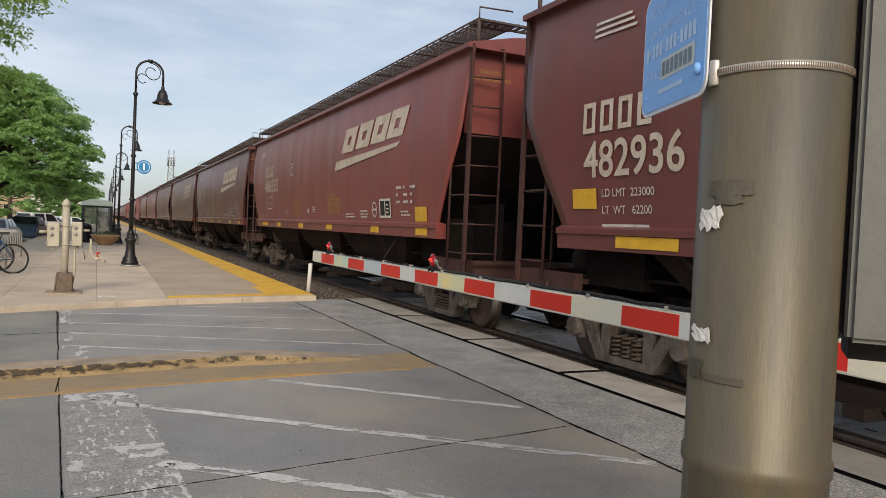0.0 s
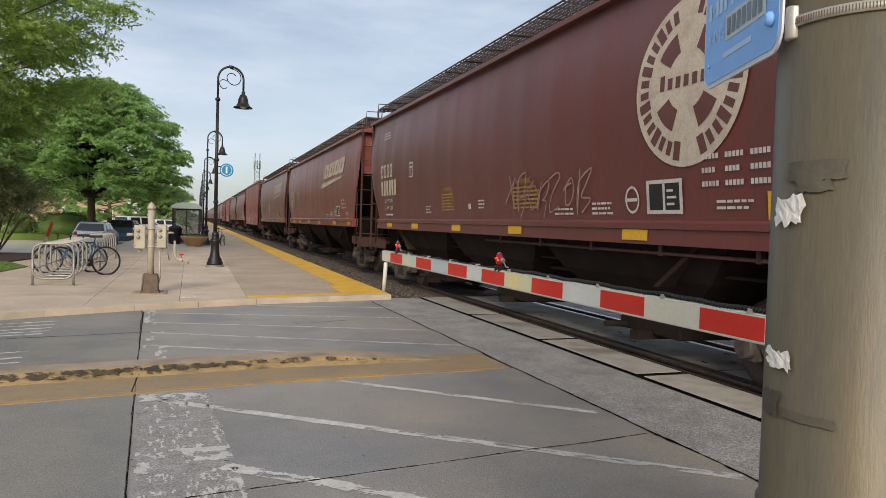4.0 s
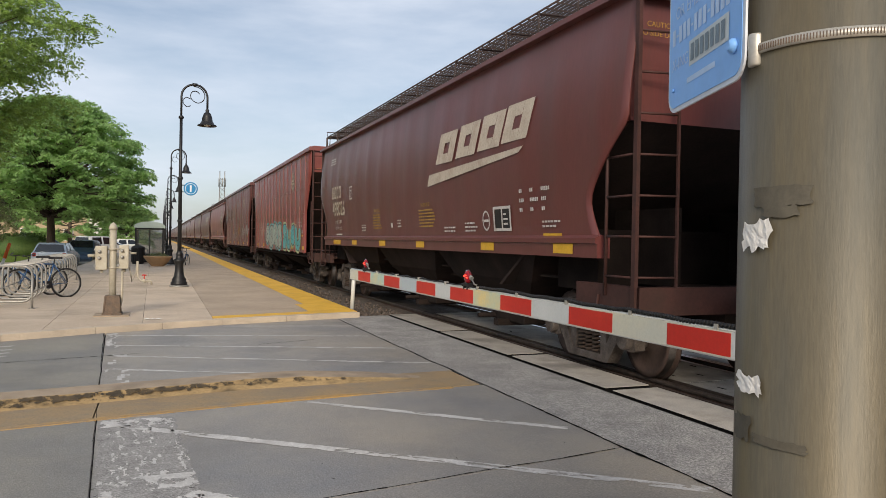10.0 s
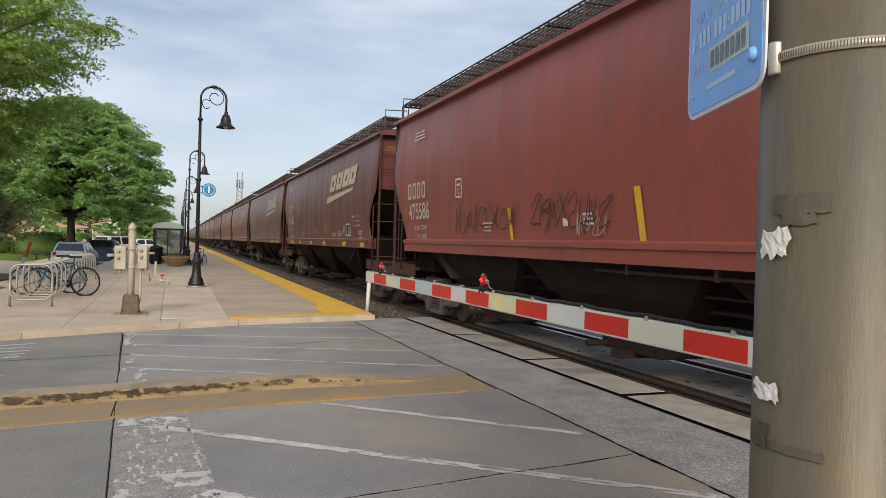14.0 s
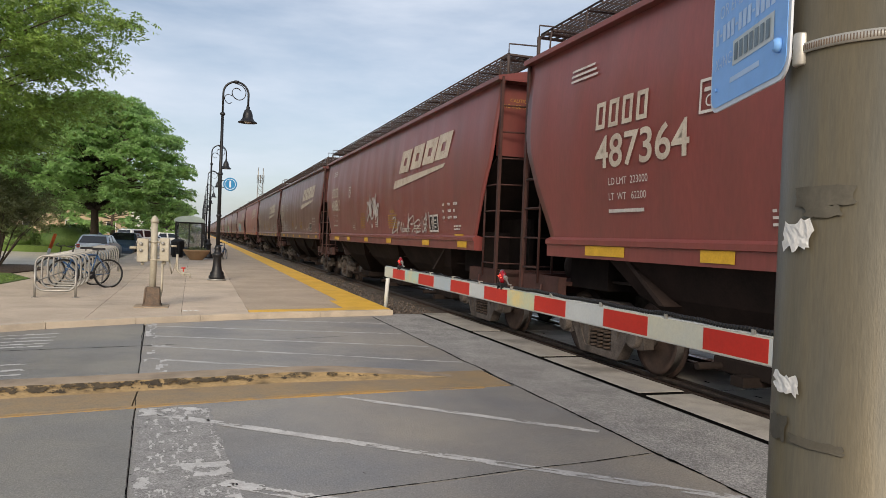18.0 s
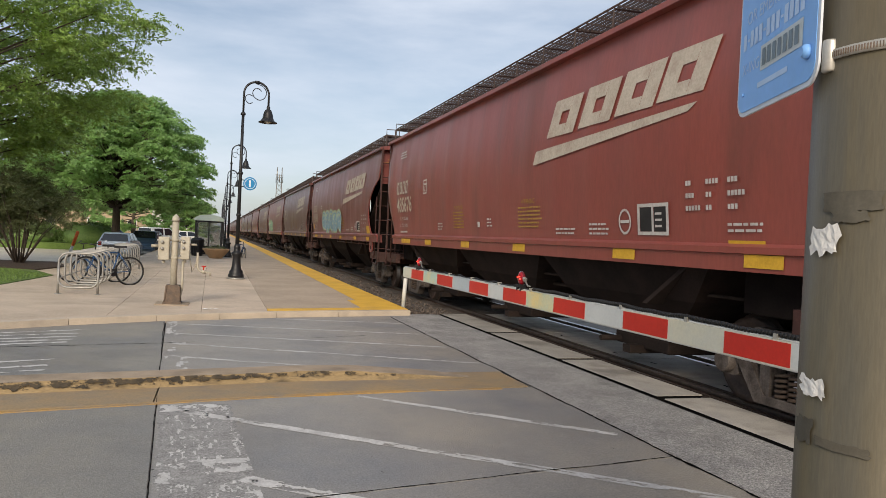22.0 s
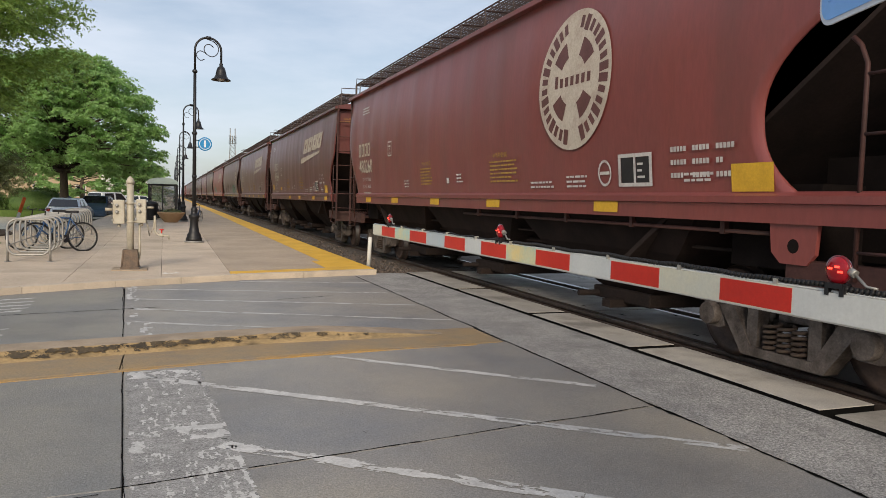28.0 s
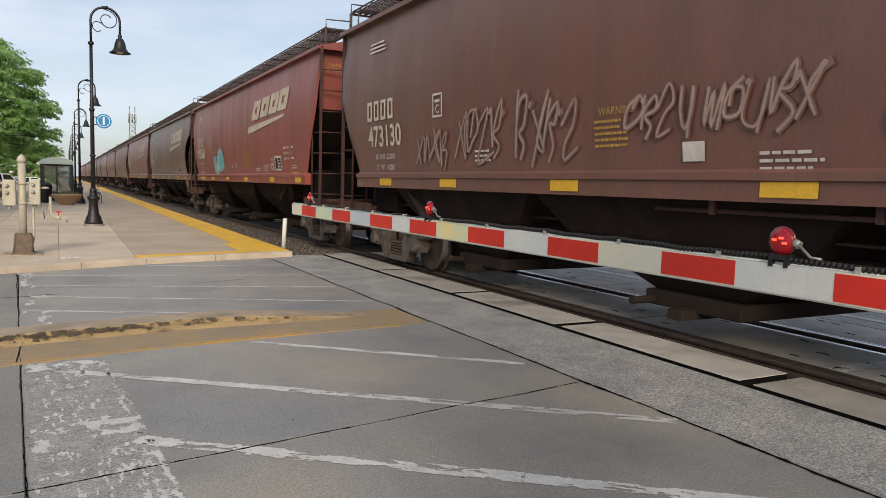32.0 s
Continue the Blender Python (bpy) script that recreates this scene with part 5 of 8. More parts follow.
def logo(bm):
    """A slanted mark: four plain blocks over a wedge."""
    s = 0.42
    for k in range(4):
        x = 0.30 + 1.0 * k - 0.02 * k * k
        w = 0.84
        h0 = 0.36 + 0.02 * k
        for a, b, c, d in ((x, x + 0.30, h0, h0 + 0.52), (x + 0.54, x + w, h0, h0 + 0.52), (x + 0.301, x + 0.539, h0 + 0.34, h0 + 0.52), (x + 0.301, x + 0.539, h0, h0 + 0.16)):
            strip(bm, a, b, c, d, s)
    quad(bm, [(0.0, 0.0), (0.10, 0.0), (3.9, 0.24), (4.05, 0.32), (0.10, 0.20)])


def emblem(bm, ink, r=0.87):
    """A round mark: a pale disc with a rim of plain dark bars round a cross with dark quarters."""
    n = 48
    for k in range(n):
        a, b = 2 * math.pi * k / n, 2 * math.pi * (k + 1) / n
        for r0, r1 in ((0.0, 0.33 * r), (0.33 * r, 0.66 * r), (0.66 * r, r)):
            pts = [(r0 * math.cos(a), r0 * math.sin(a)), (r1 * math.cos(a), r1 * math.sin(a)), (r1 * math.cos(b), r1 * math.sin(b)), (r0 * math.cos(b), r0 * math.sin(b))]
            quad(bm, pts if r0 > 0 else pts[1:3] + [(0, 0)])
    # quarters between the arms, which widen outwards
    for q in range(4):
        a0, a1 = math.pi / 2 * q + (0.52 if q in (0, 2) else 0.40), math.pi / 2 * (q + 1) - (0.40 if q in (0, 2) else 0.52)
        for k in range(6):
            a, b = a0 + (a1 - a0) * k / 6, a0 + (a1 - a0) * (k + 1) / 6
            quad(ink, [(p * r * math.cos(t), p * r * math.sin(t)) for p, t in ((0.36, a), (0.62, a), (0.62, b), (0.36, b))])
    # bars round the rim and across the middle
    for k in range(34):
        if k in (8, 9, 25, 26):
            continue
        a = 2 * math.pi * (k + 0.5) / 34
        w, h = (0.045, 0.085) if k % 3 else (0.06, 0.11)
        c, s_ = math.cos(a), math.sin(a)
        quad(ink, [(r * (0.82 * c + u * -s_ + v * c), r * (0.82 * s_ + u * c + v * s_)) for u, v in ((-w, -h), (w, -h), (w, h), (-w, h))])
    for k in range(7):
        strip(ink, (-0.50 + k * 0.15) * r, (-0.41 + k * 0.15) * r, -0.075 * r, (0.11 if k == 0 else 0.06) * r)


def stroke(bm, pts, w, z=None):
    """A ribbon through points; with z it climbs a hair as it goes, so that loops lie over themselves."""
    L, R = [], []
    n = len(pts)
    for i, p in enumerate(pts):
        a, b = Vector(pts[max(i - 1, 0)]), Vector(pts[min(i + 1, n - 1)])
        d = (b - a)
        d = d.normalized() if d.length > 1e-6 else Vector((1, 0))
        nr = Vector((-d.y, d.x)) * w * (0.5 + (0.15 * math.sin(i * 1.7) if z is None else 0.03 * math.sin(i * 0.9)))
        h = 0.00002 * i if z is None else z + 0.00002 * i
        L.append(bm.verts.new((p[0] + nr.x, p[1] + nr.y, h))), R.append(bm.verts.new((p[0] - nr.x, p[1] - nr.y, h)))
    for i in range(n - 1):
        bm.faces.new((L[i], R[i], R[i + 1], L[i + 1]))


def rounded_line(pts, n=6):
    """A smooth line through a few points."""
    out = []
    P_ = [Vector(p) for p in pts]
    P_ = [P_[0] * 2 - P_[1]] + P_ + [P_[-1] * 2 - P_[-2]]
    for k in range(1, len(P_) - 2):
        for q in range(n):
            t = q / n
            a, b, c, d = P_[k - 1:k + 3]
            v = 0.5 * ((2 * b) + (c - a) * t + (2 * a - 5 * b + 4 * c - d) * t * t + (3 * b - a - 3 * c + d) * t ** 3)
            out.append((v.x, v.y))
    out.append((P_[-2].x, P_[-2].y))
    return out


SCRIBBLES = (
    ((0.1, 0.95), (0.2, 0.05), (0.32, 0.8), (0.5, 0.1), (0.62, 0.9), (0.8, 0.0)),
    ((0.7, 0.9), (0.2, 0.75), (0.15, 0.3), (0.6, 0.2), (0.85, 0.55), (0.5, 0.8), (0.25, 0.5)),
    ((0.1, 1.0), (0.15, 0.1), (0.2, 0.7), (0.75, 1.0), (0.7, 0.6), (0.25, 0.5), (0.8, 0.3), (0.5, -0.1)),
    ((0.15, 0.9), (0.85, 0.1), (0.55, 0.45), (0.9, 0.95), (0.1, 0.0)),
    ((0.05, 0.7), (0.5, 1.0), (0.75, 0.75), (0.3, 0.35), (0.2, 0.0), (0.95, 0.1)),
    ((0.2, 0.9), (0.1, 0.3), (0.4, 0.0), (0.7, 0.35), (0.75, 1.05), (0.7, -0.15)),
)


def scrawl(bm, x0, w, h, n, seed, lw=0.05, lean=0.15):
    """Sprayed scrawl: quick spiky strokes side by side that spell nothing, with dabs after them."""
    r = random.Random(seed)
    step = w / n
    z = 0.0
    last = -1
    for k in range(n):
        g = r.choice([q for q in range(len(SCRIBBLES)) if q != last])
        last = g
        sx, sy, dy = step * r.uniform(0.95, 1.3), h * r.uniform(0.68, 1.0), h * r.uniform(-0.02, 0.14)
        pts = []
        for px, py in SCRIBBLES[g]:
            py += r.uniform(-0.15, 0.15)
            pts.append((x0 + step * k + sx * (px + r.uniform(-0.17, 0.17)) + lean * h * py, dy + sy * py))
        stroke(bm, rounded_line(pts, 4), lw * r.uniform(0.8, 1.15), z)
        z += 0.0012
        if r.random() < 0.25:
            x = x0 + step * (k + 1) + lean * h * 0.5
            stroke(bm, [(x, dy + sy * 0.75), (x + lw * 1.2, dy + sy * 0.85)], lw * 1.2, z)


GLYPHS = (
    ((0.88, 0.0), (0.86, 0.75), (0.5, 1.0), (0.16, 0.78), (0.2, 0.42), (0.55, 0.34), (0.84, 0.55)),
    ((0.08, 0.9), (0.55, 1.0), (0.85, 0.76), (0.42, 0.54), (0.86, 0.34), (0.66, 0.02), (0.1, 0.06)),
    ((0.9, 0.88), (0.5, 1.0), (0.14, 0.8), (0.5, 0.5), (0.88, 0.28), (0.5, 0.0), (0.1, 0.14)),
    ((0.15, 0.98), (0.18, 0.32), (0.5, 0.02), (0.84, 0.2), (0.88, 0.95)),
    ((0.14, 0.0), (0.18, 0.9), (0.66, 1.0), (0.84, 0.7), (0.34, 0.48), (0.9, 0.0)),
)


def piece(car, kind, y0, z0, w, h, n, fill, edge, seed, halo=None, inner=None):
    """Sprayed mural: swollen looping strokes with an outline, side by side."""
    r = random.Random(seed)
    step = w / n
    lw = min(0.34 * h, 0.42 * step)
    for k in range(n):
        g = GLYPHS[(seed + k * 2 + k // 3) % len(GLYPHS)]
        hh, sl, dz = h * r.uniform(0.86, 1.0), r.uniform(-0.05, 0.12), r.uniform(0, 0.06) * h
        pts = rounded_line([(step * (k - 0.02 + 1.04 * x) + sl * y * hh, dz + lw * 0.45 + y * (hh - lw * 0.9)) for x, y in g])
        pts = pts[:1] + [((a[0] + 2 * b[0] + c[0]) / 4, (a[1] + 2 * b[1] + c[1]) / 4) for a, b, c in zip(pts, pts[1:], pts[2:])] + pts[-1:]
        z, m_ = 0.0022 * k, len(pts)
        layers = [("graffiti_outline", pts, lw * 1.16 + 0.035, 0.0, edge), ("graffiti_fill", pts, lw, 0.0006, fill), ("graffiti_line", pts[m_ // 6:-m_ // 6], lw * 0.07, 0.0016, edge)]
        if halo:
            layers.append(("graffiti_halo", pts, lw * 1.5 + 0.06, -0.0014, halo))
        if inner:
            layers.append(("graffiti_shade", [(x - lw * 0.10, y + lw * 0.16) for x, y in pts[m_ // 8:m_ // 2]], lw * 0.26, 0.0012, inner))
        for nm, line, wide, dz_, mt in layers:
            b = BM()
            stroke(b, line, wide, z + dz_)
            part(nm, lift(kind, b, y0, z0, 0.008), mt, car)


# where each car's number stands: shift along the car and height of the mark
PLACES = {0: (0.0, 2.68), 1: (1.0, 3.0), 2: (0.0, 2.85), 3: (0.0, 2.85), 5: (-0.1, 2.68), 6: (0.0, 2.9), 7: (1.1, 2.06), 9: (0.5, 2.72), 10: (1.85, 2.07), 11: (0.4, 2.03), 12: (-0.15, 2.5), 14: (0.45, 2.66), 15: (0.85, 3.0), 16: (0.0, 2.95),
          17: (-0.40, 2.95), 18: (0.0, 2.75), 19: (0.0, 2.75), 20: (-0.1, 2.68), 21: (0.1, 2.85), 24: (-0.1, 2.62), 25: (0.74, 2.75), 26: (0.27, 2.93), 27: (0.1, 2.55)}


# cars with a wide piece of yellow tape at the near end
TAPED = (1, 4, 20, 24, 25, 27)


def stencils(car, kind, i, number, style="new"):
    """Small stencilled data, warning blocks, reflectors and the car's number."""
    SILL, EAVE, TOP = DIMS[kind]
    r = random.Random(i + 40)
    white, ink, cream = BM(), BM(), BM()
    done = []
    # far end: reporting mark as plain blocks, number, load limits
    du, top = PLACES.get(i, (0.0, 2.72 if kind != "C" else 2.05))
    hb = 0.33 if kind != "C" else 0.26
    for k in range(4):
        x = 1.42 + du + 0.30 * k + (0.22 if kind == "C" and k > 1 else 0)
        for a, b, c, d in ((x, x + 0.06, top, top + hb), (x + 0.155, x + 0.215, top, top + hb), (x + 0.0601, x + 0.1549, top + hb - 0.055, top + hb), (x + 0.0601, x + 0.1549, top, top + 0.055)):
            strip(cream, a, b, c, d, 0, 2)
    size = (0.54 if style == "new" else (0.46 if kind != "C" else 0.38)) * (1.06 if i == 27 else 1.0)
    if number:
        n0 = len(cream.verts)
        words(cream, number, size, 0, top - 0.08 - 0.73 * size, 0.008)
        wide = {1: 1.38, 15: 1.35, 25: 1.24, 10: 1.55, 11: 1.5, 7: 1.5}.get(i, 1.12)
        cream.verts.ensure_lookup_table()
        for v in cream.verts[n0:]:
            v.co.x = 1.44 + du + v.co.x * 0.86 * wide
    else:
        for k in range(6):
            strip(cream, 1.44 + du + 0.26 * k, 1.62 + du + 0.26 * k, top - 0.46, top - 0.08, 0, 2)
    base = top - 0.08 - 0.73 * size
    words(white, "LD LMT  223000", 0.12, 1.75 + du, base - 0.22)
    words(white, "LT  WT   62200", 0.12, 1.75 + du, base - 0.40)
    strip(white, 1.75 + du, 2.5 + du, base - 0.55, base - 0.51)
    done.append(("load_lettering", white, M["white_ink"]))
    white = BM()
    # framed capacity mark
    x, zt = {26: 5.3, 21: 3.5, 25: 4.5, 16: 4.6, 1: 6.0, 15: 4.3}.get(i, 4.1), top - (0.28 if i == 25 else 0.1)
    for q in ((x, x + 0.3, zt, zt + 0.03), (x, x + 0.3, zt + 0.31, zt + 0.34), (x, x + 0.03, zt + 0.031, zt + 0.309), (x + 0.27, x + 0.3, zt + 0.031, zt + 0.309), (x + 0.07, x + 0.23, zt + 0.21, zt + 0.25)):
        strip(white, *q)
    words(white, "C", 0.17, x + 0.09, zt + 0.06)
    done.append(("capacity_mark", white, M["white_ink"]))
    # warning blocks in ochre
    for x, n, w_ in (((6.6 if i == 26 else 6.4, 6, 1.05 if i == 26 else 0.75), (9.85, 6, 1.0)) if i != 27 else ((7.75, 5, 0.5),)) if i != 12 else ():
        ochre = BM()
        for k in range(n):
            w = w_ * r.uniform(0.8, 1.0)
            z = 2.14 - 0.060 * k
            u0 = 0.02 * r.random()
            while u0 < 0.97:
                u1 = min(1.0, u0 + r.uniform(0.05, 0.16))
                strip(ochre, x + w * u0, x + w * u1, z, z + 0.026)
                u0 = u1 + 0.022
        words(ochre, "WARNING", 0.11, x + 0.14 * w_, 2.215)
        done.append(("warning_stencil", ochre, M["yellow_ink"]))
    # white bar lines
    for x, w, n, z in ((5.3, 0.4, 3, 1.92), (9.75 if i == 27 else 8.4, 0.6 if i == 27 else 0.3, 3, 1.78 if i == 27 else 1.98), (11.25, 0.7, 2, 1.80), (12.25, 0.55, 3, 1.86), (14.55 if i in TAPED else 15.0, 0.5, 2, 1.84)):
        white = BM()
        done.append(("stencil_line", white, M["white_ink"]))
        for k in range(n):
            u0, u2 = x, x + w * r.uniform(0.75, 1.0)
            while u0 < u2 - 0.03:
                u1 = min(u2, u0 + r.uniform(0.05, 0.14))
                strip(white, u0, u1, z - 0.06 * k, z - 0.06 * k + 0.026)
                u0 = u1 + 0.02
    white = BM()
    done.append(("stencil_block", white, M["white_ink"]))
    low = 2.08 if i == 24 else 2.26
    for k in range(3):
        for q in range(3):
            for c_ in range(r.randint(2, 5)):
                strip(white, 14.35 + 0.33 * q + 0.05 * c_, 14.388 + 0.33 * q + 0.05 * c_, low - 0.13 * k, low + 0.05 - 0.13 * k)
    # consolidated stencil panels
    white = BM()
    done.append(("panel_frame", white, M["white_ink"]))
    x, za, zb = 13.42, 1.74, 2.10
    for q in ((x, x + 0.62, za, za + 0.04), (x, x + 0.62, zb - 0.04, zb), (x, x + 0.05, za + 0.041, zb - 0.041), (x + 0.57, x + 0.62, za + 0.041, zb - 0.041), (x + 0.29, x + 0.33, za + 0.041, zb - 0.041)):
        strip(white, *q)
    strip(ink, x + 0.052, x + 0.288, za + 0.042, zb - 0.042)
    strip(ink, x + 0.332, x + 0.568, za + 0.042, zb - 0.042)
    for k in range(3):
        strip(white, x + 0.36, x + 0.36 + r.uniform(0.08, 0.18), za + 0.09 + 0.07 * k, za + 0.115 + 0.07 * k)
    white = BM()
    done.append(("round_mark", white, M["white_ink"]))
    n = 16
    cx, cz, rr = 13.14, 1.90, 0.125
    for k in range(n):
        a, b = 2 * math.pi * k / n, 2 * math.pi * (k + 1) / n
        quad(white, [(cx + q * math.cos(t) * 0.9, cz + q * math.sin(t)) for q, t in ((rr, a), (rr + 0.03, a), (rr + 0.03, b), (rr, b))])
    strip(white, cx - 0.10, cx + 0.10, cz - 0.018, cz + 0.018)
    white = BM()
    done.append(("white_plate", white, M["white_ink"]))
    xp = 8.95 if i == 27 else 7.9
    zp = 1.74 if i == 27 else 1.85
    strip(white, xp, xp + (0.25 if i in (27, 23) else 0.13), zp, zp + (0.17 if i in (27, 23) else 0.10))
    # slanted lines under the eave at the far end
    white = BM()
    done.append(("stencil_line", white, M["white_ink"]))
    for k in range(3):
        strip(white, 1.5, 2.2 - 0.05 * k, 3.72 + 0.07 * k, 3.75 + 0.07 * k)
    Y0 = 8.55
    for nm, bm_, mt in done + [("stencil_panel", ink, M["black_ink"]), ("car_number", cream, M["cream"])]:
        d = 0.0045 if nm == "stencil_panel" else (0.005 if nm in ("car_number", "warning_stencil") else 0.009)
        o = part(nm, lift(kind, bm_, Y0, 0.0, d), mt, car)
        if nm in ("stencil_line", "stencil_block", "warning_stencil", "load_lettering", "capacity_mark"):
            o["kind"] = "stuff"
    # reflectors on the sill
    zs = SILL - 0.18
    for u_, w in ((2.02, 0.92 if style == "new" else 0.5), (4.33, 0.5), (7.05, 0.5), (9.75, 0.5), (12.95, 0.5), (15.3, 0.5))[{25: 2, 26: 1}.get(i, 0):5 if i == 24 else 6] if i != 12 else ():
        y = 8.55 - u_ + r.uniform(-0.05, 0.05)
        bm_ = BM()
        x = -1.582 if kind != "C" else -1.61
        zz = zs if kind != "C" else SILL + 0.10
        bm_.faces.new([bm_.verts.new(p) for p in ((x, y, zz), (x, y - w, zz), (x + (0.0), y - w, zz + 0.12), (x, y, zz + 0.12))])
        part("reflector", bm_, M["reflector"], car)
    bm_ = BM()
    if i in TAPED:
        strip(bm_, 15.2, 15.7, 1.68, 1.93)
    elif i in (0, 14, 26):
        strip(bm_, 1.22, 1.66, 1.86, 2.08)
    elif i == 12:
        strip(bm_, 9.75, 9.87, 1.67, 2.26, -0.12)
    else:
        strip(bm_, 15.0, 15.5, 1.66, 1.70)
    part("reflector", lift(kind, bm_, Y0, 0.0, 0.006), M["reflector"], car)
    if i in (20, 25, 12):
        bm_ = BM()
        if i in (20, 25):
            strip(bm_, 1.22 + (0.24 if i == 25 else 0), 1.66 + (0.24 if i == 25 else 0), 1.86, 2.08)
        else:
            strip(bm_, 6.5, 6.60, 1.67, 2.15, -0.12)
        part("reflector", lift(kind, bm_, Y0, 0.0, 0.006), M["reflector"], car)
    if i == 25:
        bm_ = BM()
        strip(bm_, 4.14, 4.64, 1.82, 1.96)
        part("reflector", lift(kind, bm_, Y0, 0.0, 0.006), M["reflector"], car)
    bm_ = BM()
    words(bm_, "CAUTION", 0.085, 0.0, 0.10)
    words(bm_, "NO SIDE LADDER", 0.085, -0.12, 0.0)
    for v in bm_.verts:
        v.co = Vector((-1.30 + v.co.x, -8.346, 3.86 + v.co.y))
    part("caution_lettering", bm_, M["yellow_ink"], car)["kind"] = "stuff"


def add_logo(car, kind, what, tone, i):
    b = BM()
    if what == "swoosh":
        logo(b)
        part("logo", lift(kind, b, 8.55 - 10.45, {9: 2.58, 18: 2.55}.get(i, 2.80), 0.006), tone, car, "cream slanted block emblem")
    elif what == "round":
        ink = BM()
        emblem(b, ink, 0.87 if kind != "C" else 0.38)
        y = 8.55 - {8: 14.9, 24: 12.4, 27: 14.6, 12: 14.2, 4: 14.1}.get(i, 12.7 if kind != "C" else 13.1)
        part("logo", lift(kind, b, y, 3.08 if kind != "C" else 3.68, 0.006), tone, car, "cream round emblem")
        part("emblem_ink", lift(kind, ink, y, 3.08 if kind != "C" else 3.68, 0.009), M["emblem_ink"], car, "dark bars of the emblem")
    else:
        b.free()


# one row a car: shape, paint, mark, number, graffiti
A, B, C, H = "A", "B", "C", "H"
ra, rb, rc, rd = "red_a", "red_b", "red_c", "red_d"
CARS = {
    -1: (A, ra, "swoosh", ""), 0: (A, rb, "swoosh", "482936"), 1: (A, ra, "swoosh", "486533"), 2: (A, rb, "swoosh", "497721"), 3: (A, rb, "swoosh", "498550"),
    4: (B, rb, "round", ""), 5: (A, ra, "swoosh", "483271"), 6: (A, ra, "swoosh", "489407"), 7: (C, ra, "", "434 04"), 8: (B, ra, "round", "472981"), 9: (H, rb, "swoosh", "498026"),
    10: (C, ra, "round", "435 677"), 11: (C, rb, "round", "436 633"), 12: (B, rc, "round", "475586"), 13: (H, rb, "swoosh", "485680"), 14: (A, rb, "swoosh", "499006"), 15: (A, ra, "swoosh", "487364"),
    16: (A, ra, "swoosh", "488862"), 17: (H, rb, "swoosh", "495041"), 18: (H, rb, "swoosh", "496372"), 19: (A, rc, "swoosh", "485676"), 20: (B, ra, "swoosh", "483401"), 21: (H, rb, "swoosh", "491554"),
    22: (A, ra, "swoosh", ""), 23: (A, rb, "swoosh", "480936"), 24: (B, ra, "round", "480260"), 25: (H, rb, "swoosh", "489546"), 26: (A, rb, "swoosh", "477573"), 27: (B, rd, "round", "473130"),
    28: (A, rc, "swoosh", ""), 29: (B, rd, "swoosh", ""), 30: (A, ra, "swoosh", ""), 31: (B, rb, "round", ""), 32: (A, rb, "swoosh", ""), 33: (A, ra, "swoosh", ""), 34: (B, rd, "round", ""),
}
for k in range(35, 46):
    CARS[k] = (("A", "B", "H", "A", "C")[k % 5], ("red_a", "red_b", "red_c", "red_b")[k % 4], "swoosh", "")
# how far each gap between two cars stands from the even pitch
OFF = {-2: -2.0, -1: -1.9, 0: -1.2, 1: -0.6, 2: -1.0, 3: -1.5, 4: -0.8, 5: 0.5, 6: 0.8, 7: 0.95, 8: 1.85, 9: 1.35, 10: 0.75, 11: 0.6, 12: 1.6, 13: 1.2, 14: 1.3, 15: 1.25, 16: 1.4, 17: 0.42, 18: -0.1, 19: 0.15, 20: 0.3,
       21: -0.65, 22: -0.65, 23: -0.5, 24: 0.5, 25: -0.2, 26: -0.95, 27: -0.05}


def gap_y(k):
    return FIRST + PITCH * k + OFF.get(k, 0.0)


# cars that stop short of their near gap
SHORT = {9: 0.45, 10: 0.3, 15: 0.3, 21: 0.45, 25: 0.40, 26: 0.35}


def near_y(i):
    return gap_y(i - 1) + SHORT.get(i, 0.0)


def car_y(i):
    return (near_y(i) + gap_y(i)) / 2


train = {}
protos, shared_parts = {}, {}
LABELS = {"red_a": "oxide-red", "red_b": "dark brown", "red_c": "bright rust-red", "red_d": "dull olive-brown"}
SHAPES = {"H": "hopper car with rounded angled ends", "A": "hopper car with slanted ends", "B": "hopper car with rounded end openings", "C": "hopper car with ribbed sides"}
for i, (kind, paint, what, number) in sorted(CARS.items()):
    key = (kind, paint)
    if key not in protos:
        protos[key] = build_car(kind, M[paint], shared_parts)
        train[i] = protos[key]
    else:
        train[i] = copy_thing(protos[key], pose(0, 0, 0))
    # older cars are a little shorter
    fit_len = min({5: 1.06}.get(i, 1.0), max(0.93, (gap_y(i) - near_y(i)) / 18.1))
    train[i].matrix_basis = pose(TRACK_X, car_y(i), 0) @ Matrix.Diagonal((1, fit_len, 1, 1))
for i, (kind, paint, what, number) in sorted(CARS.items()):
    car = train[i]
    style = "old" if what == "round" or kind == "C" else "new"
    if -1 <= i <= 32:
        stencils(car, kind, i, number, style)
    add_logo(car, kind, what, M["cream"], i)
    tagged(car, LABELS[paint] + " " + SHAPES[kind] + " in a freight train", "hopper car", "cars of the freight train")


def tag_spray(i, y0, z0, w, h, n, material, seed, lw=0.05):
    b = BM()
    scrawl(b, 0, w, h, n, seed, lw)
    kind = CARS[i][0]
    g = part("graffiti", lift(kind, b, car_half - y0, z0, 0.012 if kind != "C" else 0.016), M[material], train[i], "sprayed scrawl")
    g["kind"] = "stuff"
    if i == 27:
        b = BM()
        scrawl(b, 0, w, h, n, seed, lw * 2.2)
        part("overspray", lift(kind, b, car_half - y0, z0, 0.007), M["spray_haze"], g)


car_half = 8.55

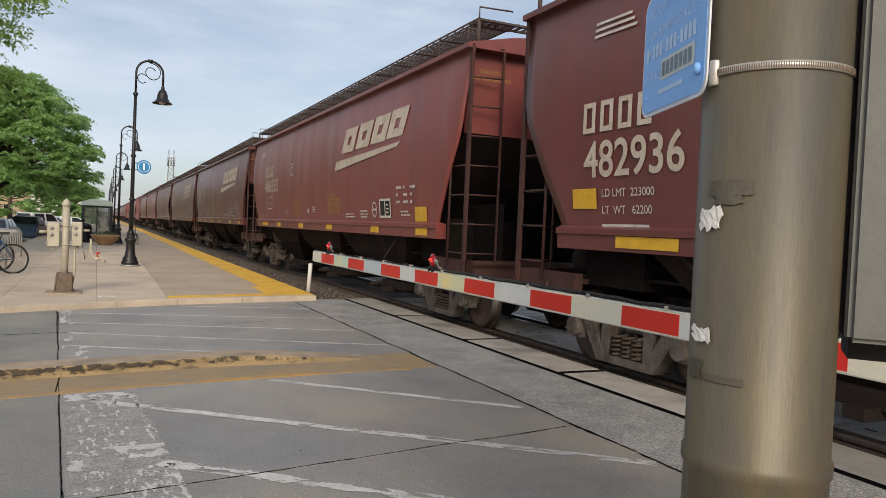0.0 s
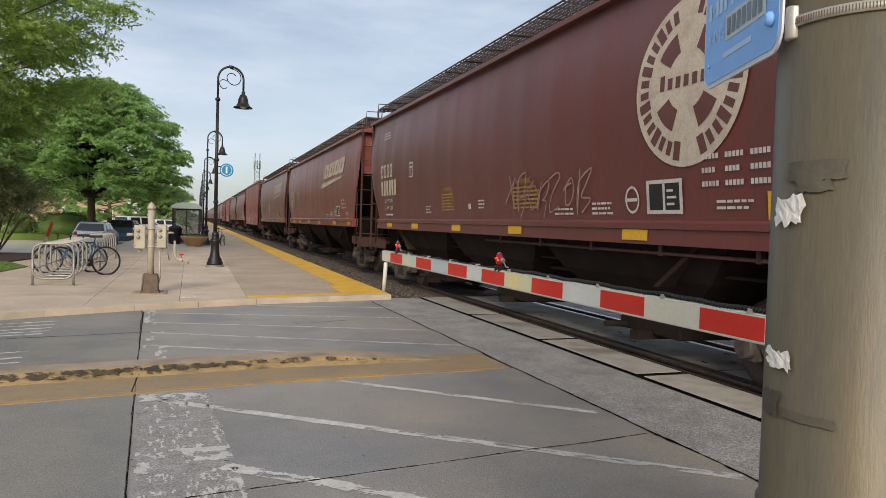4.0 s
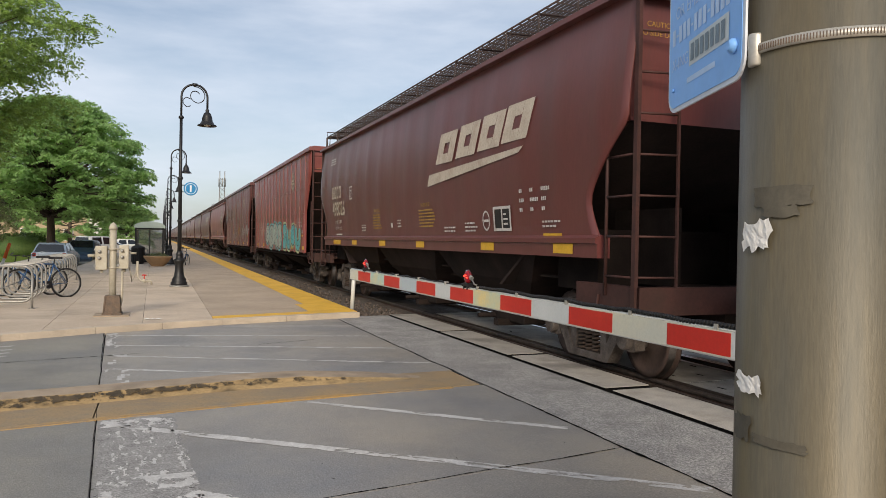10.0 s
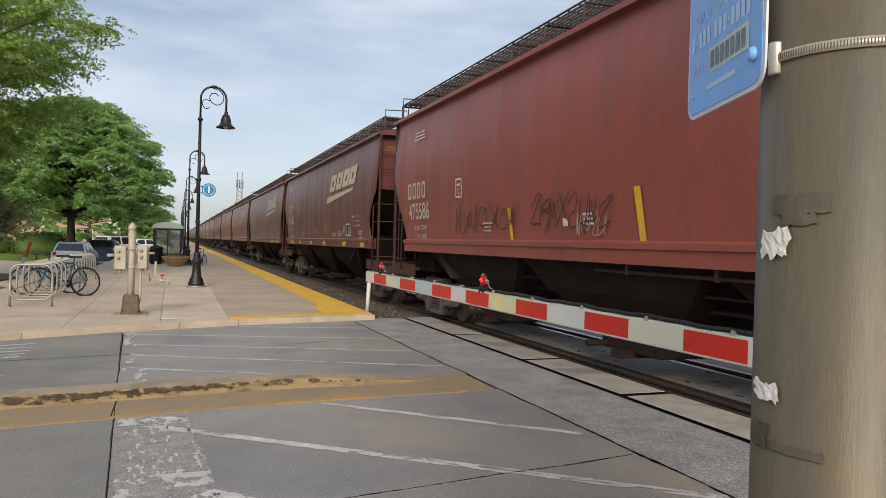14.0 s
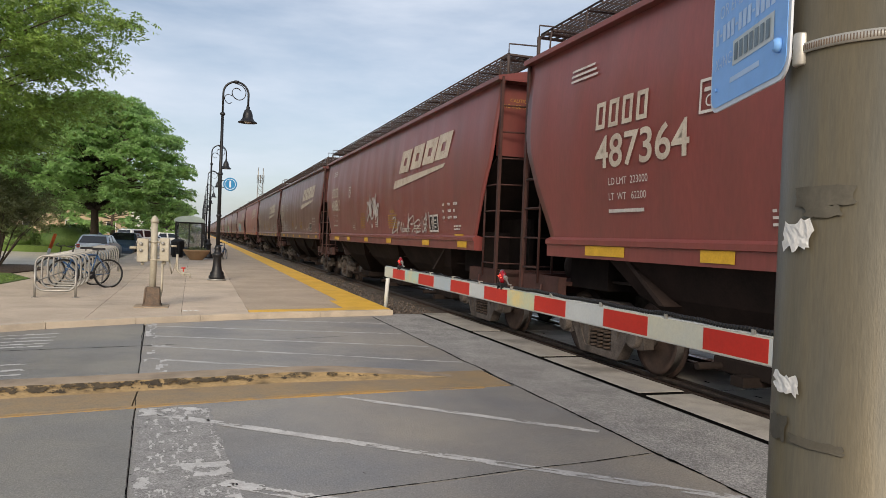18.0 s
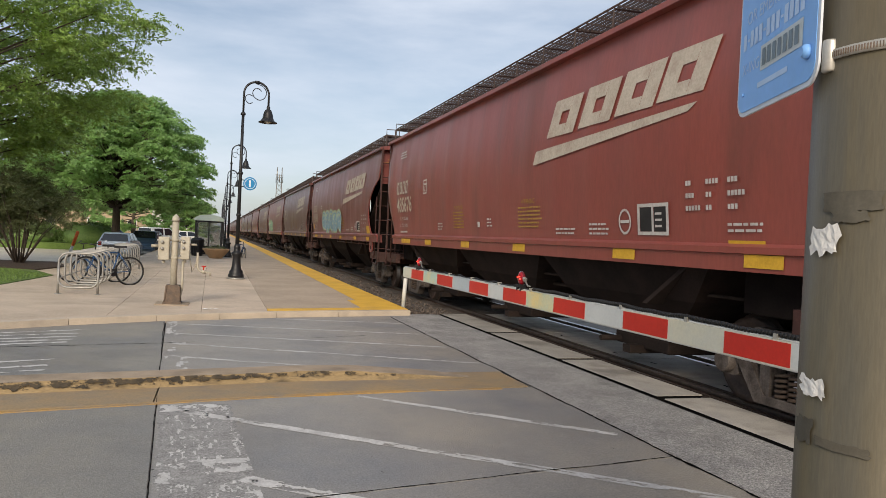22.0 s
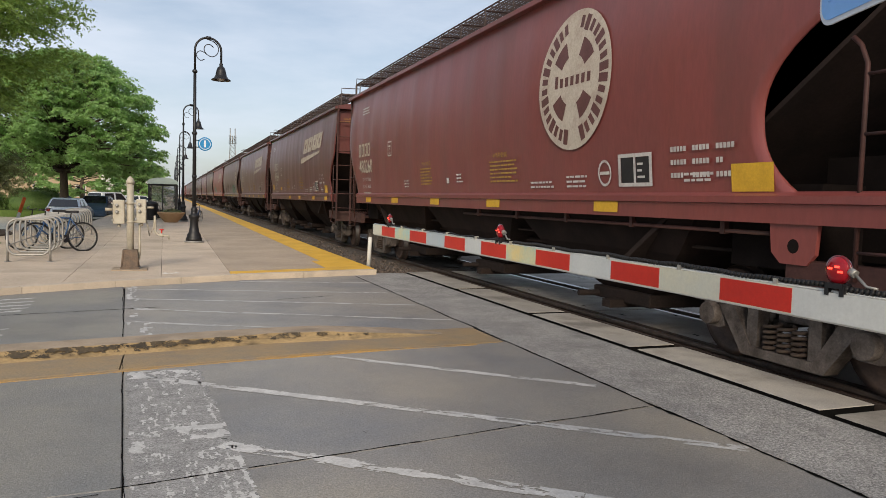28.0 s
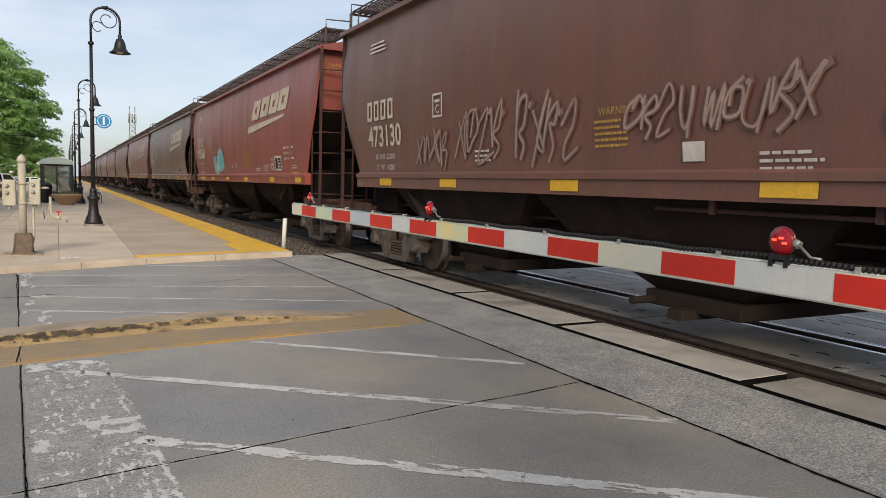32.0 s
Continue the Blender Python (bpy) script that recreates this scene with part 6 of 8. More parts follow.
# ---- graffiti, car by car
tag_spray(6, 3.25, 1.98, 1.25, 0.50, 6, "spray_pale", 61, 0.045)
tag_spray(6, 4.25, 1.86, 0.5, 0.34, 2, "spray_pale", 63, 0.03)
tag_spray(6, 6.9, 2.0, 1.30, 0.56, 6, "spray_white", 62, 0.085)
piece(train[7], "C", car_half - 7.5, 1.14, 6.2, 0.98, 5, M["spray_pink"], M["spray_white"], 7, None, M["spray_pale"])
piece(train[7], "C", car_half - 4.1, 1.14, 2.7, 0.68, 4, M["spray_white"], M["spray_black"], 8)
piece(train[10], "C", car_half - 5.35, 1.14, 5.1, 1.05, 4, M["spray_silver"], M["spray_black"], 10, M["spray_cyan"])
piece(train[10], "C", car_half - 10.7, 1.14, 4.2, 1.0, 4, M["spray_cyan"], M["spray_black"], 11, M["spray_lime"])
for k, (y, z, w, h, n, m, lw) in enumerate(((0.7, 2.65, 1.0, 1.15, 4, "spray_white", 0.09), (1.8, 2.75, 0.8, 1.0, 3, "spray_haze", 0.14), (2.7, 2.7, 0.9, 1.1, 3, "spray_pale", 0.09), (4.6, 2.85, 0.9, 0.7, 2, "spray_haze", 0.32), (6.0, 2.55, 0.9, 1.15, 2, "spray_pale", 0.22), (7.3, 2.6, 0.8, 1.2, 2, "spray_pale", 0.20), (3.6, 1.35, 0.7, 0.45, 2, "spray_white", 0.04), (4.5, 1.35, 0.7, 0.45, 2, "spray_pale", 0.05),
                                           (5.5, 1.4, 0.7, 0.55, 2, "spray_white", 0.04), (6.7, 1.4, 0.8, 0.55, 3, "spray_white", 0.05), (8.2, 1.5, 0.7, 0.6, 2, "spray_white", 0.05), (9.6, 1.35, 0.9, 0.5, 3, "spray_pale", 0.05), (10.9, 1.4, 1.0, 0.5, 3, "spray_pale", 0.05), (12.2, 1.5, 0.8, 0.8, 3, "spray_white", 0.05),
                                           (13.4, 1.7, 1.0, 0.45, 3, "spray_white", 0.05), (14.5, 1.7, 1.3, 0.6, 4, "spray_white", 0.06), (13.5, 1.15, 0.8, 0.35, 3, "spray_white", 0.04))):
    tag_spray(11, y, z, w, h, n, m, 110 + k, lw)
tag_spray(8, 3.2, 1.75, 0.7, 0.5, 2, "spray_pale", 81, 0.02)
tag_spray(4, 9.6, 1.75, 2.6, 0.6, 7, "spray_pale", 41, 0.02)
tag_spray(12, 4.0, 1.78, 2.6, 0.5, 7, "spray_black", 121, 0.018)
tag_spray(12, 7.0, 1.80, 2.0, 0.5, 8, "spray_black", 122, 0.016)
tag_spray(12, 8.2, 1.72, 0.7, 0.3, 4, "spray_pale", 123, 0.02)
tag_spray(16, 5.0, 1.75, 0.7, 0.5, 3, "spray_pale", 160, 0.02)
tag_spray(16, 7.3, 2.02, 1.5, 0.72, 5, "spray_white", 161, 0.075)
tag_spray(16, 10.2, 1.72, 3.6, 0.42, 7, "spray_white", 163, 0.04)
tag_spray(17, 2.2, 1.72, 2.3, 0.62, 6, "spray_white", 171, 0.07)
piece(train[20], "B", car_half - 4.5, 1.66, 5.6, 0.9, 5, M["spray_blue"], M["spray_silver"], 20, M["spray_lime"], M["spray_lime"])
piece(train[22], "A", car_half - 1.9, 1.60, 4.9, 1.08, 6, M["spray_lime"], M["spray_green"], 22)
tag_spray(23, 4.6, 1.85, 2.8, 0.42, 6, "spray_white", 231, 0.05)
tag_spray(23, 7.9, 1.85, 3.4, 0.42, 6, "spray_white", 232, 0.05)
tag_spray(26, 9.2, 1.45, 0.9, 0.16, 3, "spray_white", 261, 0.03)
tag_spray(27, 3.4, 1.72, 1.1, 0.6, 4, "spray_pale", 271, 0.026)
tag_spray(27, 4.75, 1.76, 1.2, 0.72, 4, "spray_pale", 272, 0.03)
tag_spray(27, 6.25, 1.78, 1.15, 0.72, 4, "spray_pale", 276, 0.03)
tag_spray(27, 8.2, 1.98, 0.85, 0.45, 4, "spray_pale", 273, 0.026)
tag_spray(27, 9.15, 2.02, 1.1, 0.48, 5, "spray_pale", 277, 0.026)
tag_spray(27, 10.7, 1.74, 2.0, 0.75, 4, "spray_white", 274, 0.03)
tag_spray(27, 11.4, 1.70, 2.2, 0.75, 6, "spray_green", 275, 0.07)
piece(train[28], "A", car_half - 4.9, 1.66, 1.6, 0.85, 2, M["spray_cyan"], M["spray_white"], 28, M["spray_blue"])


# ---------------------------------------------------------------- crossing gate and mast
M["diode"] = glow("lit_red_diode", (1.0, 0.05, 0.03), 2.5)
ARM0, ARM_DIR = Vector((-3.439, 6.681, 1.133)), Vector((0.0372, -1.0, -0.0044)).normalized()
ARM_H = 0.110
# ends of the stripes along the arm: sixteen inches each, with a short one at the splice
STRIPES = [0.02, 0.344, 0.775, 1.22, 1.66, 2.09, 2.515, 2.812, 3.225, 3.642, 4.056, 4.47, 4.88, 5.29, 5.685] + [5.685 + 0.4064 * k for k in range(1, 7)]
ARM_END = STRIPES[-1]


def gate():
    g = empty("crossing_gate_arm", Matrix.Translation((0, 0, 0)), "lowered red and white striped crossing gate arm with red lamps", "gate arm")
    side = Vector((ARM_DIR.y, -ARM_DIR.x, 0)).normalized()
    up = Vector((0, 0, 1))
    ax = Matrix((side, ARM_DIR, ARM_DIR.cross(side) * -1)).transposed()
    if (ax @ Vector((0, 0, 1))).z < 0:
        ax = Matrix((side, ARM_DIR, ARM_DIR.cross(side))).transposed()
    hz = ARM_H / 2
    for k, (a, b) in enumerate(zip(STRIPES, STRIPES[1:])):
        b -= 0.002
        w0 = hz
        bm = BM()
        mid = ARM0 + ARM_DIR * (a + b) / 2 + up * hz
        obox(bm, mid, ax, 0.018, (b - a) / 2 + 0.001, w0)
        red = k % 2 == 1
        body = part("arm_stripe", bm, M["arm_white"] if k in (6, 10, 14, 18) else (M["arm_blue"] if k in (4,) else (M["arm_iris"] if k in (2, 8) else M["arm_cream"])), g, "white stripe")
        if red:
            for sd in (-1, 1):
                bm = BM()
                obox(bm, mid + side * 0.0187 * sd, ax, 0.0007, (b - a) / 2 - 0.002, w0 * 0.90)
                part("red_sheet", bm, M["arm_red"], body, "red reflective sheet")
    for s in (0, 1):
        bm = BM()
        p0, p1 = ARM0 + ARM_DIR * 0.02, ARM0 + ARM_DIR * ARM_END
        off = Vector((0, 0, -0.003 if s == 0 else ARM_H + 0.004))
        tube(bm, [p0 + off, p1 + off], 0.007, 4)
        part("edge_strip", bm, M["arm_white"], g)
    # corrugated cable sleeve on top
    bm = BM()
    pts, rs = [], []
    q = 3.3
    while q < ARM_END - 0.1:
        p = ARM0 + ARM_DIR * q + up * (ARM_H + 0.021 + 0.003 * math.sin(q * 9) + 0.002 * math.sin(q * 23))
        pts.append(p), rs.append(0.0125)
        pts.append(p + ARM_DIR * 0.011), rs.append(0.0125)
        pts.append(p + ARM_DIR * 0.0111), rs.append(0.006)
        pts.append(p + ARM_DIR * 0.019), rs.append(0.006)
        q += 0.021
    tube(bm, pts, rs, 6)
    part("cable_sleeve", bm, M["cable"], g, "black corrugated cable sleeve")
    bm = BM()
    tube(bm, [ARM0 + ARM_DIR * (0.5 + 0.1 * k) + up * (ARM_H + 0.012 + 0.012 * (k % 4 == 1)) for k in range(29)], 0.006, 5)
    part("cable", bm, M["cable"], g)
    for k in range(13):
        bm = BM()
        c = ARM0 + ARM_DIR * (0.95 + 0.58 * k) + up * (ARM_H + 0.010)
        obox(bm, c, ax, 0.016, 0.010, 0.014)
        part("cable_clip", bm, M["stainless"], g)
    # lamps
    for q, r, lit in ((0.55, 0.047, True), (3.09, 0.050, True), (5.87, 0.053, True)):
        base = ARM0 + ARM_DIR * q + up * ARM_H
        bm = BM()
        for d in (-0.6, 0.6):
            obox(bm, base + ARM_DIR * d * r + up * 0.012, ax, 0.022, 0.009, 0.022)
        obox(bm, base + up * 0.028, ax, 0.024, r * 0.7, 0.010)
        lamp = part("gate_lamp", bm, M["black_metal"], g, "red gate lamp on a black bracket")
        bm = BM()
        c = base + up * (r + 0.034)
        m = Matrix.Translation(c) @ Matrix.Rotation(radians(90), 4, "Y")
        lathe(bm, [(0.05 * r, -0.46 * r), (0.4 * r, -0.43 * r), (0.7 * r, -0.35 * r), (0.9 * r, -0.2 * r), (0.97 * r, -0.10 * r)], 24, m)
        lathe(bm, [(0.97 * r, 0.10 * r), (0.9 * r, 0.2 * r), (0.7 * r, 0.35 * r), (0.4 * r, 0.43 * r), (0.05 * r, 0.46 * r)], 24, m)
        part("lens", bm, M["lens_red"] if lit else M["lens_dark"], lamp, "red lens")
        bm = BM()
        lathe(bm, [(0.9 * r, -0.12 * r), (1.06 * r, -0.11 * r), (1.06 * r, 0.11 * r), (0.9 * r, 0.12 * r)], 24, m)
        part("lens_rim", bm, M["lens_dark"], lamp, "dark lens rim")
        for dq, dz in ((-0.35, 0.1), (0.2, 0.25), (0.45, -0.1)):
            bm = BM()
            obox(bm, c + side * r * 0.43 * (1 if side.x < 0 else -1) + ARM_DIR * r * dq + up * r * dz, ax, 0.004, 0.009, 0.004)
            part("diode", bm, M["diode"], lamp, "bright red diode")
        bm = BM()
        tube(bm, [c + ARM_DIR * (r * 0.9), c + ARM_DIR * (r * 1.35) - up * 0.01], 0.016, 8)
        tube(bm, [c + ARM_DIR * (r * 1.3) - up * 0.01, c + ARM_DIR * (r * 2.2) - up * 0.05, c + ARM_DIR * (r * 3.0) - up * r], 0.006, 5)
        part("gland", bm, M["galv"], lamp)
    # hub and stand that carry the arm, beyond the mast
    end = ARM0 + ARM_DIR * ARM_END
    bm = BM()
    obox(bm, end + ARM_DIR * 0.35, ax, 0.05, 0.36, 0.09)
    part("arm_hub", bm, M["galv"], g)
    bm = BM()
    box(bm, end.x - 0.3, end.x + 0.3, end.y - 0.95, end.y - 0.35, 0.55, 1.35, 0.03)
    tube(bm, [(end.x, end.y - 0.65, 0.09), (end.x, end.y - 0.65, 0.6)], 0.1, 14)
    box(bm, end.x - 0.25, end.x + 0.25, end.y - 0.9, end.y - 0.4, 0.085, 0.12)
    part("gate_mechanism", bm, M["galv"], g)
    return g


gate()

MAST = Vector((-4.655, -0.685, 0))
MR = 0.111


def mast():
    g = empty("signal_mast", Matrix.Translation(MAST), "thick weathered steel signal mast with bands and torn paper", "mast")
    bm = BM()
    lathe(bm, [(MR, 0.085), (MR, 1.185), (MR + 0.004, 1.19), (MR + 0.004, 1.21), (MR, 1.215), (MR, 5.6), (MR - 0.02, 5.62)], 48)
    part("mast_tube", bm, M["pole"], g, "weathered tan-grey steel tube")
    bm = BM()
    lathe(bm, [(MR + 0.10, 0.085), (MR + 0.10, 0.13), (MR + 0.02, 0.16), (MR + 0.015, 0.32)], 32)
    part("base_collar", bm, M["galv"], g)
    # stainless band with slots and its bracket
    bm = BM()
    n = 48
    zb = 1.817
    lathe(bm, [(MR + 0.001, zb - 0.006), (MR + 0.003, zb - 0.006), (MR + 0.003, zb + 0.006), (MR + 0.001, zb + 0.006)], n)
    part("hose_clamp", bm, M["stainless"], g, "shiny stainless hose clamp")
    bm = BM()
    for k in range(210):
        a = k * 2 * math.pi / 210
        ax = Matrix.Rotation(a, 3, "Z")
        obox(bm, ax @ Vector((MR + 0.0032, 0, zb)), ax, 0.0004, 0.0006, 0.0036)
    part("clamp_slot", bm, M["rust_base"], g)
    # torn paper and tape marks, laid round the tube
    def wrapped(name, a0, a1, z0, z1, m, seed, rough_edge=0.3):
        r = random.Random(seed)
        bm = BM()
        nu, nv = 8, 5
        gridv = []
        for j in range(nv + 1):
            row = []
            for i in range(nu + 1):
                u, v = i / nu, j / nv
                if i in (0, nu) or j in (0, nv):
                    u += r.uniform(-1, 1) * rough_edge / nu
                    v += r.uniform(-1, 1) * rough_edge / nv
                a = radians(a0 + (a1 - a0) * u)
                rr = MR + 0.0025 + (0.0012 * r.random() + 0.003 * (u - 0.5) ** 2 if m is M["paper"] else 0)
                row.append(bm.verts.new((rr * math.cos(a), rr * math.sin(a), z0 + (z1 - z0) * v)))
            gridv.append(row)
        for P_, Q_ in zip(gridv, gridv[1:]):
            for i in range(nu):
                bm.faces.new((P_[i], P_[i + 1], Q_[i + 1], Q_[i]))
        part(name, bm, m, g)
    wrapped("paper_scrap", 186, 162, 1.570, 1.604, M["paper"], 5, 0.7)
    wrapped("paper_scrap", 182, 158, 1.392, 1.414, M["paper"], 6, 0.8)
    wrapped("tape_mark", 172, 210, 1.623, 1.646, M["tape"], 7, 0.25)
    wrapped("tape_mark", 180, 202, 1.609, 1.6225, M["tape"], 17, 0.8)
    wrapped("tape_mark", 152, 172, 1.331, 1.360, M["tape"], 8, 0.7)
    wrapped("tape_mark", 176, 211, 1.333, 1.344, M["tape"], 9, 0.5)
    # equipment case hung beside the tube, its door towards the viewer
    d = Vector((0.755, 0.656, 0))
    t = Vector((0.656, -0.755, 0))
    ax = Matrix((d, t, Vector((0, 0, 1)))).transposed()
    c0 = Vector((0.036, -0.107, 0)) + t * 0.255 + d * 0.15 + Vector((0, 0, 1.407 + 0.75))
    bm = BM()
    obox(bm, c0, ax, 0.15, 0.24, 0.75)
    bmesh.ops.bevel(bm, geom=bm.edges[:], offset=0.008, segments=2, affect="EDGES")
    cab = part("equipment_case", bm, M["cabinet"], g, "grey-green steel equipment case")
    # Added black plate over the left side, painting in that side's shade.
    bm = BM()
    obox(bm, c0 - t * 0.2425, ax, 0.142, 0.002, 0.742)
    part("door_gasket", bm, M["rubber"], cab, "added black plate for the shaded side of the case")
    bm = BM()
    obox(bm, c0 + Vector((0, 0, -0.768)) - t * 0.18, ax, 0.06, 0.05, 0.018)
    part("hasp", bm, M["rubber"], cab)
    bm = BM()
    obox(bm, c0 - t * 0.25 - d * 0.02 + Vector((0, 0, 0.3)), ax, 0.05, 0.02, 0.035)
    part("bracket", bm, M["rubber"], g)
    return g


mast()


def emergency_sign():
    """Blue notice on a bracket beside the mast: it runs away from the viewer's side."""
    p0, p1 = Vector((-4.772, -0.655, 1.786)), Vector((-4.672, -0.382, 1.786))
    d = (p1 - p0).normalized()
    nrm = Vector((-d.y, d.x, 0))
    W, H = (p1 - p0).length, 0.232
    s = empty("emergency_sign", Matrix.Translation((0, 0, 0)), "small faded blue emergency notice with white lettering clamped to the mast", "sign")

    def rounded(w, h, r, n=6):
        out = []
        for cx, cy, a0 in ((w - r, h - r, 0), (r, h - r, 90), (r, r, 180), (w - r, r, 270)):
            for k in range(n + 1):
                a = radians(a0 + 90 * k / n)
                out.append((cx + r * math.cos(a), cy + r * math.sin(a)))
        return out

    def place(bm, off):
        # drawn from its far edge so that the words run from left to right for the viewer
        for v in bm.verts:
            u, w, q = v.co
            v.co = p1 - d * u + Vector((0, 0, w)) + nrm * (off + q)
        bmesh.ops.recalc_face_normals(bm, faces=bm.faces[:])
        return bm
    bm = BM()
    prism(bm, rounded(W, H, 0.03), -0.0015, 0.0015, "z")
    part("plate", place(bm, 0.0), M["sign_white"], s, "white-edged plate")
    bm = BM()
    prism(bm, [(x + 0.007, y + 0.007) for x, y in rounded(W - 0.014, H - 0.014, 0.024)], 0.0, 0.001, "z")
    part("blue_face", place(bm, 0.0018), M["sign_blue"], s)
    bm = BM()
    words(bm, "REPORT PROBLEM", 0.026, 0.03, 0.187)
    part("lettering", place(bm, 0.0034), M["sign_pale"], s)
    bm = BM()
    words(bm, "X-ING", 0.026, 0.022, 0.066)
    part("lettering", place(bm, 0.0034), M["sign_pale"], s)
    bm = BM()
    words(bm, "OR EMERGENCY", 0.028, 0.035, 0.145)
    part("lettering", place(bm, 0.0034), M["sign_pale"], s)
    bm = BM()
    x = 0.022
    for k in range(14):
        if k in (1, 5, 9):
            strip(bm, x, x + 0.009, 0.117, 0.121)
            x += 0.012
        else:
            strip(bm, x, x + 0.013, 0.106, 0.132)
            x += 0.0175
    strip(bm, 0.09, 0.20, 0.034, 0.042)
    part("lettering_bar", place(bm, 0.0034), M["sign_pale"], s)["kind"] = "stuff"
    bm = BM()
    strip(bm, 0.098, 0.245, 0.058, 0.096)
    plate = part("number_plate", place(bm, 0.0034), mat("number_plate_pale", (0.52, 0.58, 0.6), 0.5, scale=4, fine=40, vary=0.05, bump=0), s)
    bar_m = mat("number_bar_grey", (0.16, 0.22, 0.27), 0.5, scale=4, fine=40, bump=0)
    for k in range(7):
        bm = BM()
        strip(bm, 0.106 + 0.019 * k, 0.119 + 0.019 * k, 0.064, 0.09)
        part("number_bar", place(bm, 0.0042), bar_m, s)
    for prof_, bx, bz in (([(0.010, 0.0), (0.010, 0.004), (0.006, 0.009)], W - 0.028, 0.045), ([(0.003, 0.0), (0.003, 0.003)], 0.03, 0.035)):
        bm = BM()
        lathe(bm, prof_, 12, Matrix.Translation((bx, bz, 0.003)))
        part("bolt", place(bm, 0.0), M["sign_blue"], s)
    bm = BM()
    lathe(bm, [(0.0, -0.020), (0.0085, -0.020), (0.0095, -0.018), (0.0095, 0.018), (0.0085, 0.020), (0.0, 0.020)], 20, Matrix.Translation(p0 + Vector((0.0085, -0.008, 0.031))))
    br = part("bracket", bm, M["stainless"], s, "shiny rolled steel bracket")
    bm = BM()
    for dz in (0.016, 0.044):
        obox(bm, p0 + Vector((0.020, -0.022, dz)), Matrix.Rotation(radians(-35), 3, "Z"), 0.010, 0.0015, 0.003)
    part("clip_tab", bm, M["galv"], br)
    return s


emergency_sign()


# ---------------------------------------------------------------- platform things
def smooth_line(pts, n=5):
    """A curve through points of the x-z plane."""
    out = []
    q = [pts[0]] + pts + [pts[-1]]
    for a, b, c, d in zip(q, q[1:], q[2:], q[3:]):
        for k in range(n):
            t = k / n
            out.append(tuple(0.5 * (2 * b[j] + (c[j] - a[j]) * t + (2 * a[j] - 5 * b[j] + 4 * c[j] - d[j]) * t * t + (3 * b[j] - a[j] - 3 * c[j] + d[j]) * t ** 3) for j in (0, 1)))
    return [(x, 0, z) for x, z in out + [pts[-1]]]


def lamp_post(m):
    g = empty("street_lamp", m, "tall black crook-neck iron platform lamp with bell shade", "street lamp", "lamps along the platform")
    bm = BM()
    lathe(bm, [(0.27, 0), (0.27, 0.035), (0.24, 0.05)], 24)
    part("base_plate", bm, M["galv"], g, "pale mounting ring")
    bm = BM()
    lathe(bm, [(0.235, 0.03), (0.235, 0.13), (0.20, 0.16), (0.205, 0.22), (0.15, 0.30), (0.125, 0.45), (0.115, 0.66), (0.13, 0.70), (0.16, 0.76), (0.155, 0.80), (0.10, 0.83), (0.085, 0.92), (0.10, 0.96), (0.085, 1.0), (0.062, 1.06)], 24)
    part("post_base", bm, M["black_metal"], g)
    bm = BM()
    tube(bm, [(0, 0, 1.0), (0, 0, 3.2), (0, 0, 5.05)], [0.062, 0.05, 0.042], 14)
    for z in (1.9, 3.16, 4.95):
        lathe(bm, [(0.06, z), (0.075, z + 0.02), (0.075, z + 0.06), (0.05, z + 0.09)], 14)
    part("post", bm, M["black_metal"], g)
    bm = BM()
    R = 0.365
    arc = [(R - R * math.cos(a), 0, 5.62 + R * math.sin(a)) for a in [math.pi * k / 16 for k in range(17)]]
    tube(bm, [(0, 0, 5.0)] + arc + [(2 * R, 0, 5.22)], 0.032, 10)
    part("crook", bm, M["black_metal"], g)
    bm = BM()
    tube(bm, smooth_line([(0.33, 5.94), (0.53, 5.88), (0.65, 5.72), (0.61, 5.53), (0.46, 5.45), (0.31, 5.52), (0.25, 5.65), (0.30, 5.77), (0.42, 5.79), (0.51, 5.72)]), 0.014, 6)
    tube(bm, smooth_line([(0.26, 5.36), (0.16, 5.32), (0.06, 5.40), (0.05, 5.52), (0.14, 5.59), (0.27, 5.55)]), 0.013, 6)
    tube(bm, [(0.30, 0, 5.985), (0.44, 0, 5.985)], 0.045, 8)
    part("scroll", bm, M["black_metal"], g)
    bm = BM()
    T = Matrix.Translation((2 * R, 0, 0))
    lathe(bm, [(0.03, 5.30), (0.055, 5.26), (0.05, 5.20), (0.10, 5.16), (0.14, 5.05), (0.16, 4.93), (0.215, 4.84), (0.275, 4.81), (0.28, 4.785), (0.20, 4.80), (0.14, 4.92)], 24, T, cap=False)
    part("shade", bm, M["black_metal"], g, "black bell shade")
    bm = BM()
    lathe(bm, [(0.02, 4.92), (0.10, 4.90), (0.12, 4.84), (0.08, 4.79), (0.02, 4.77)], 16, T)
    part("bulb", bm, mat("frosted_bulb", (0.6, 0.6, 0.57), 0.3, scale=8, fine=40, vary=0.03, bump=0) if "bulb_mat" not in M else M["bulb_mat"], g)
    return g


M["bulb_mat"] = mat("frosted_bulb", (0.6, 0.6, 0.57), 0.3, scale=8, fine=40, vary=0.03, bump=0)
lamp0 = lamp_post(pose(-4.93, 21.5, PLAT))
for k in range(1, 8):
    copy_thing(lamp0, pose(-4.98 - 0.012 * k, 21.5 + 17.3 * k, PLAT))
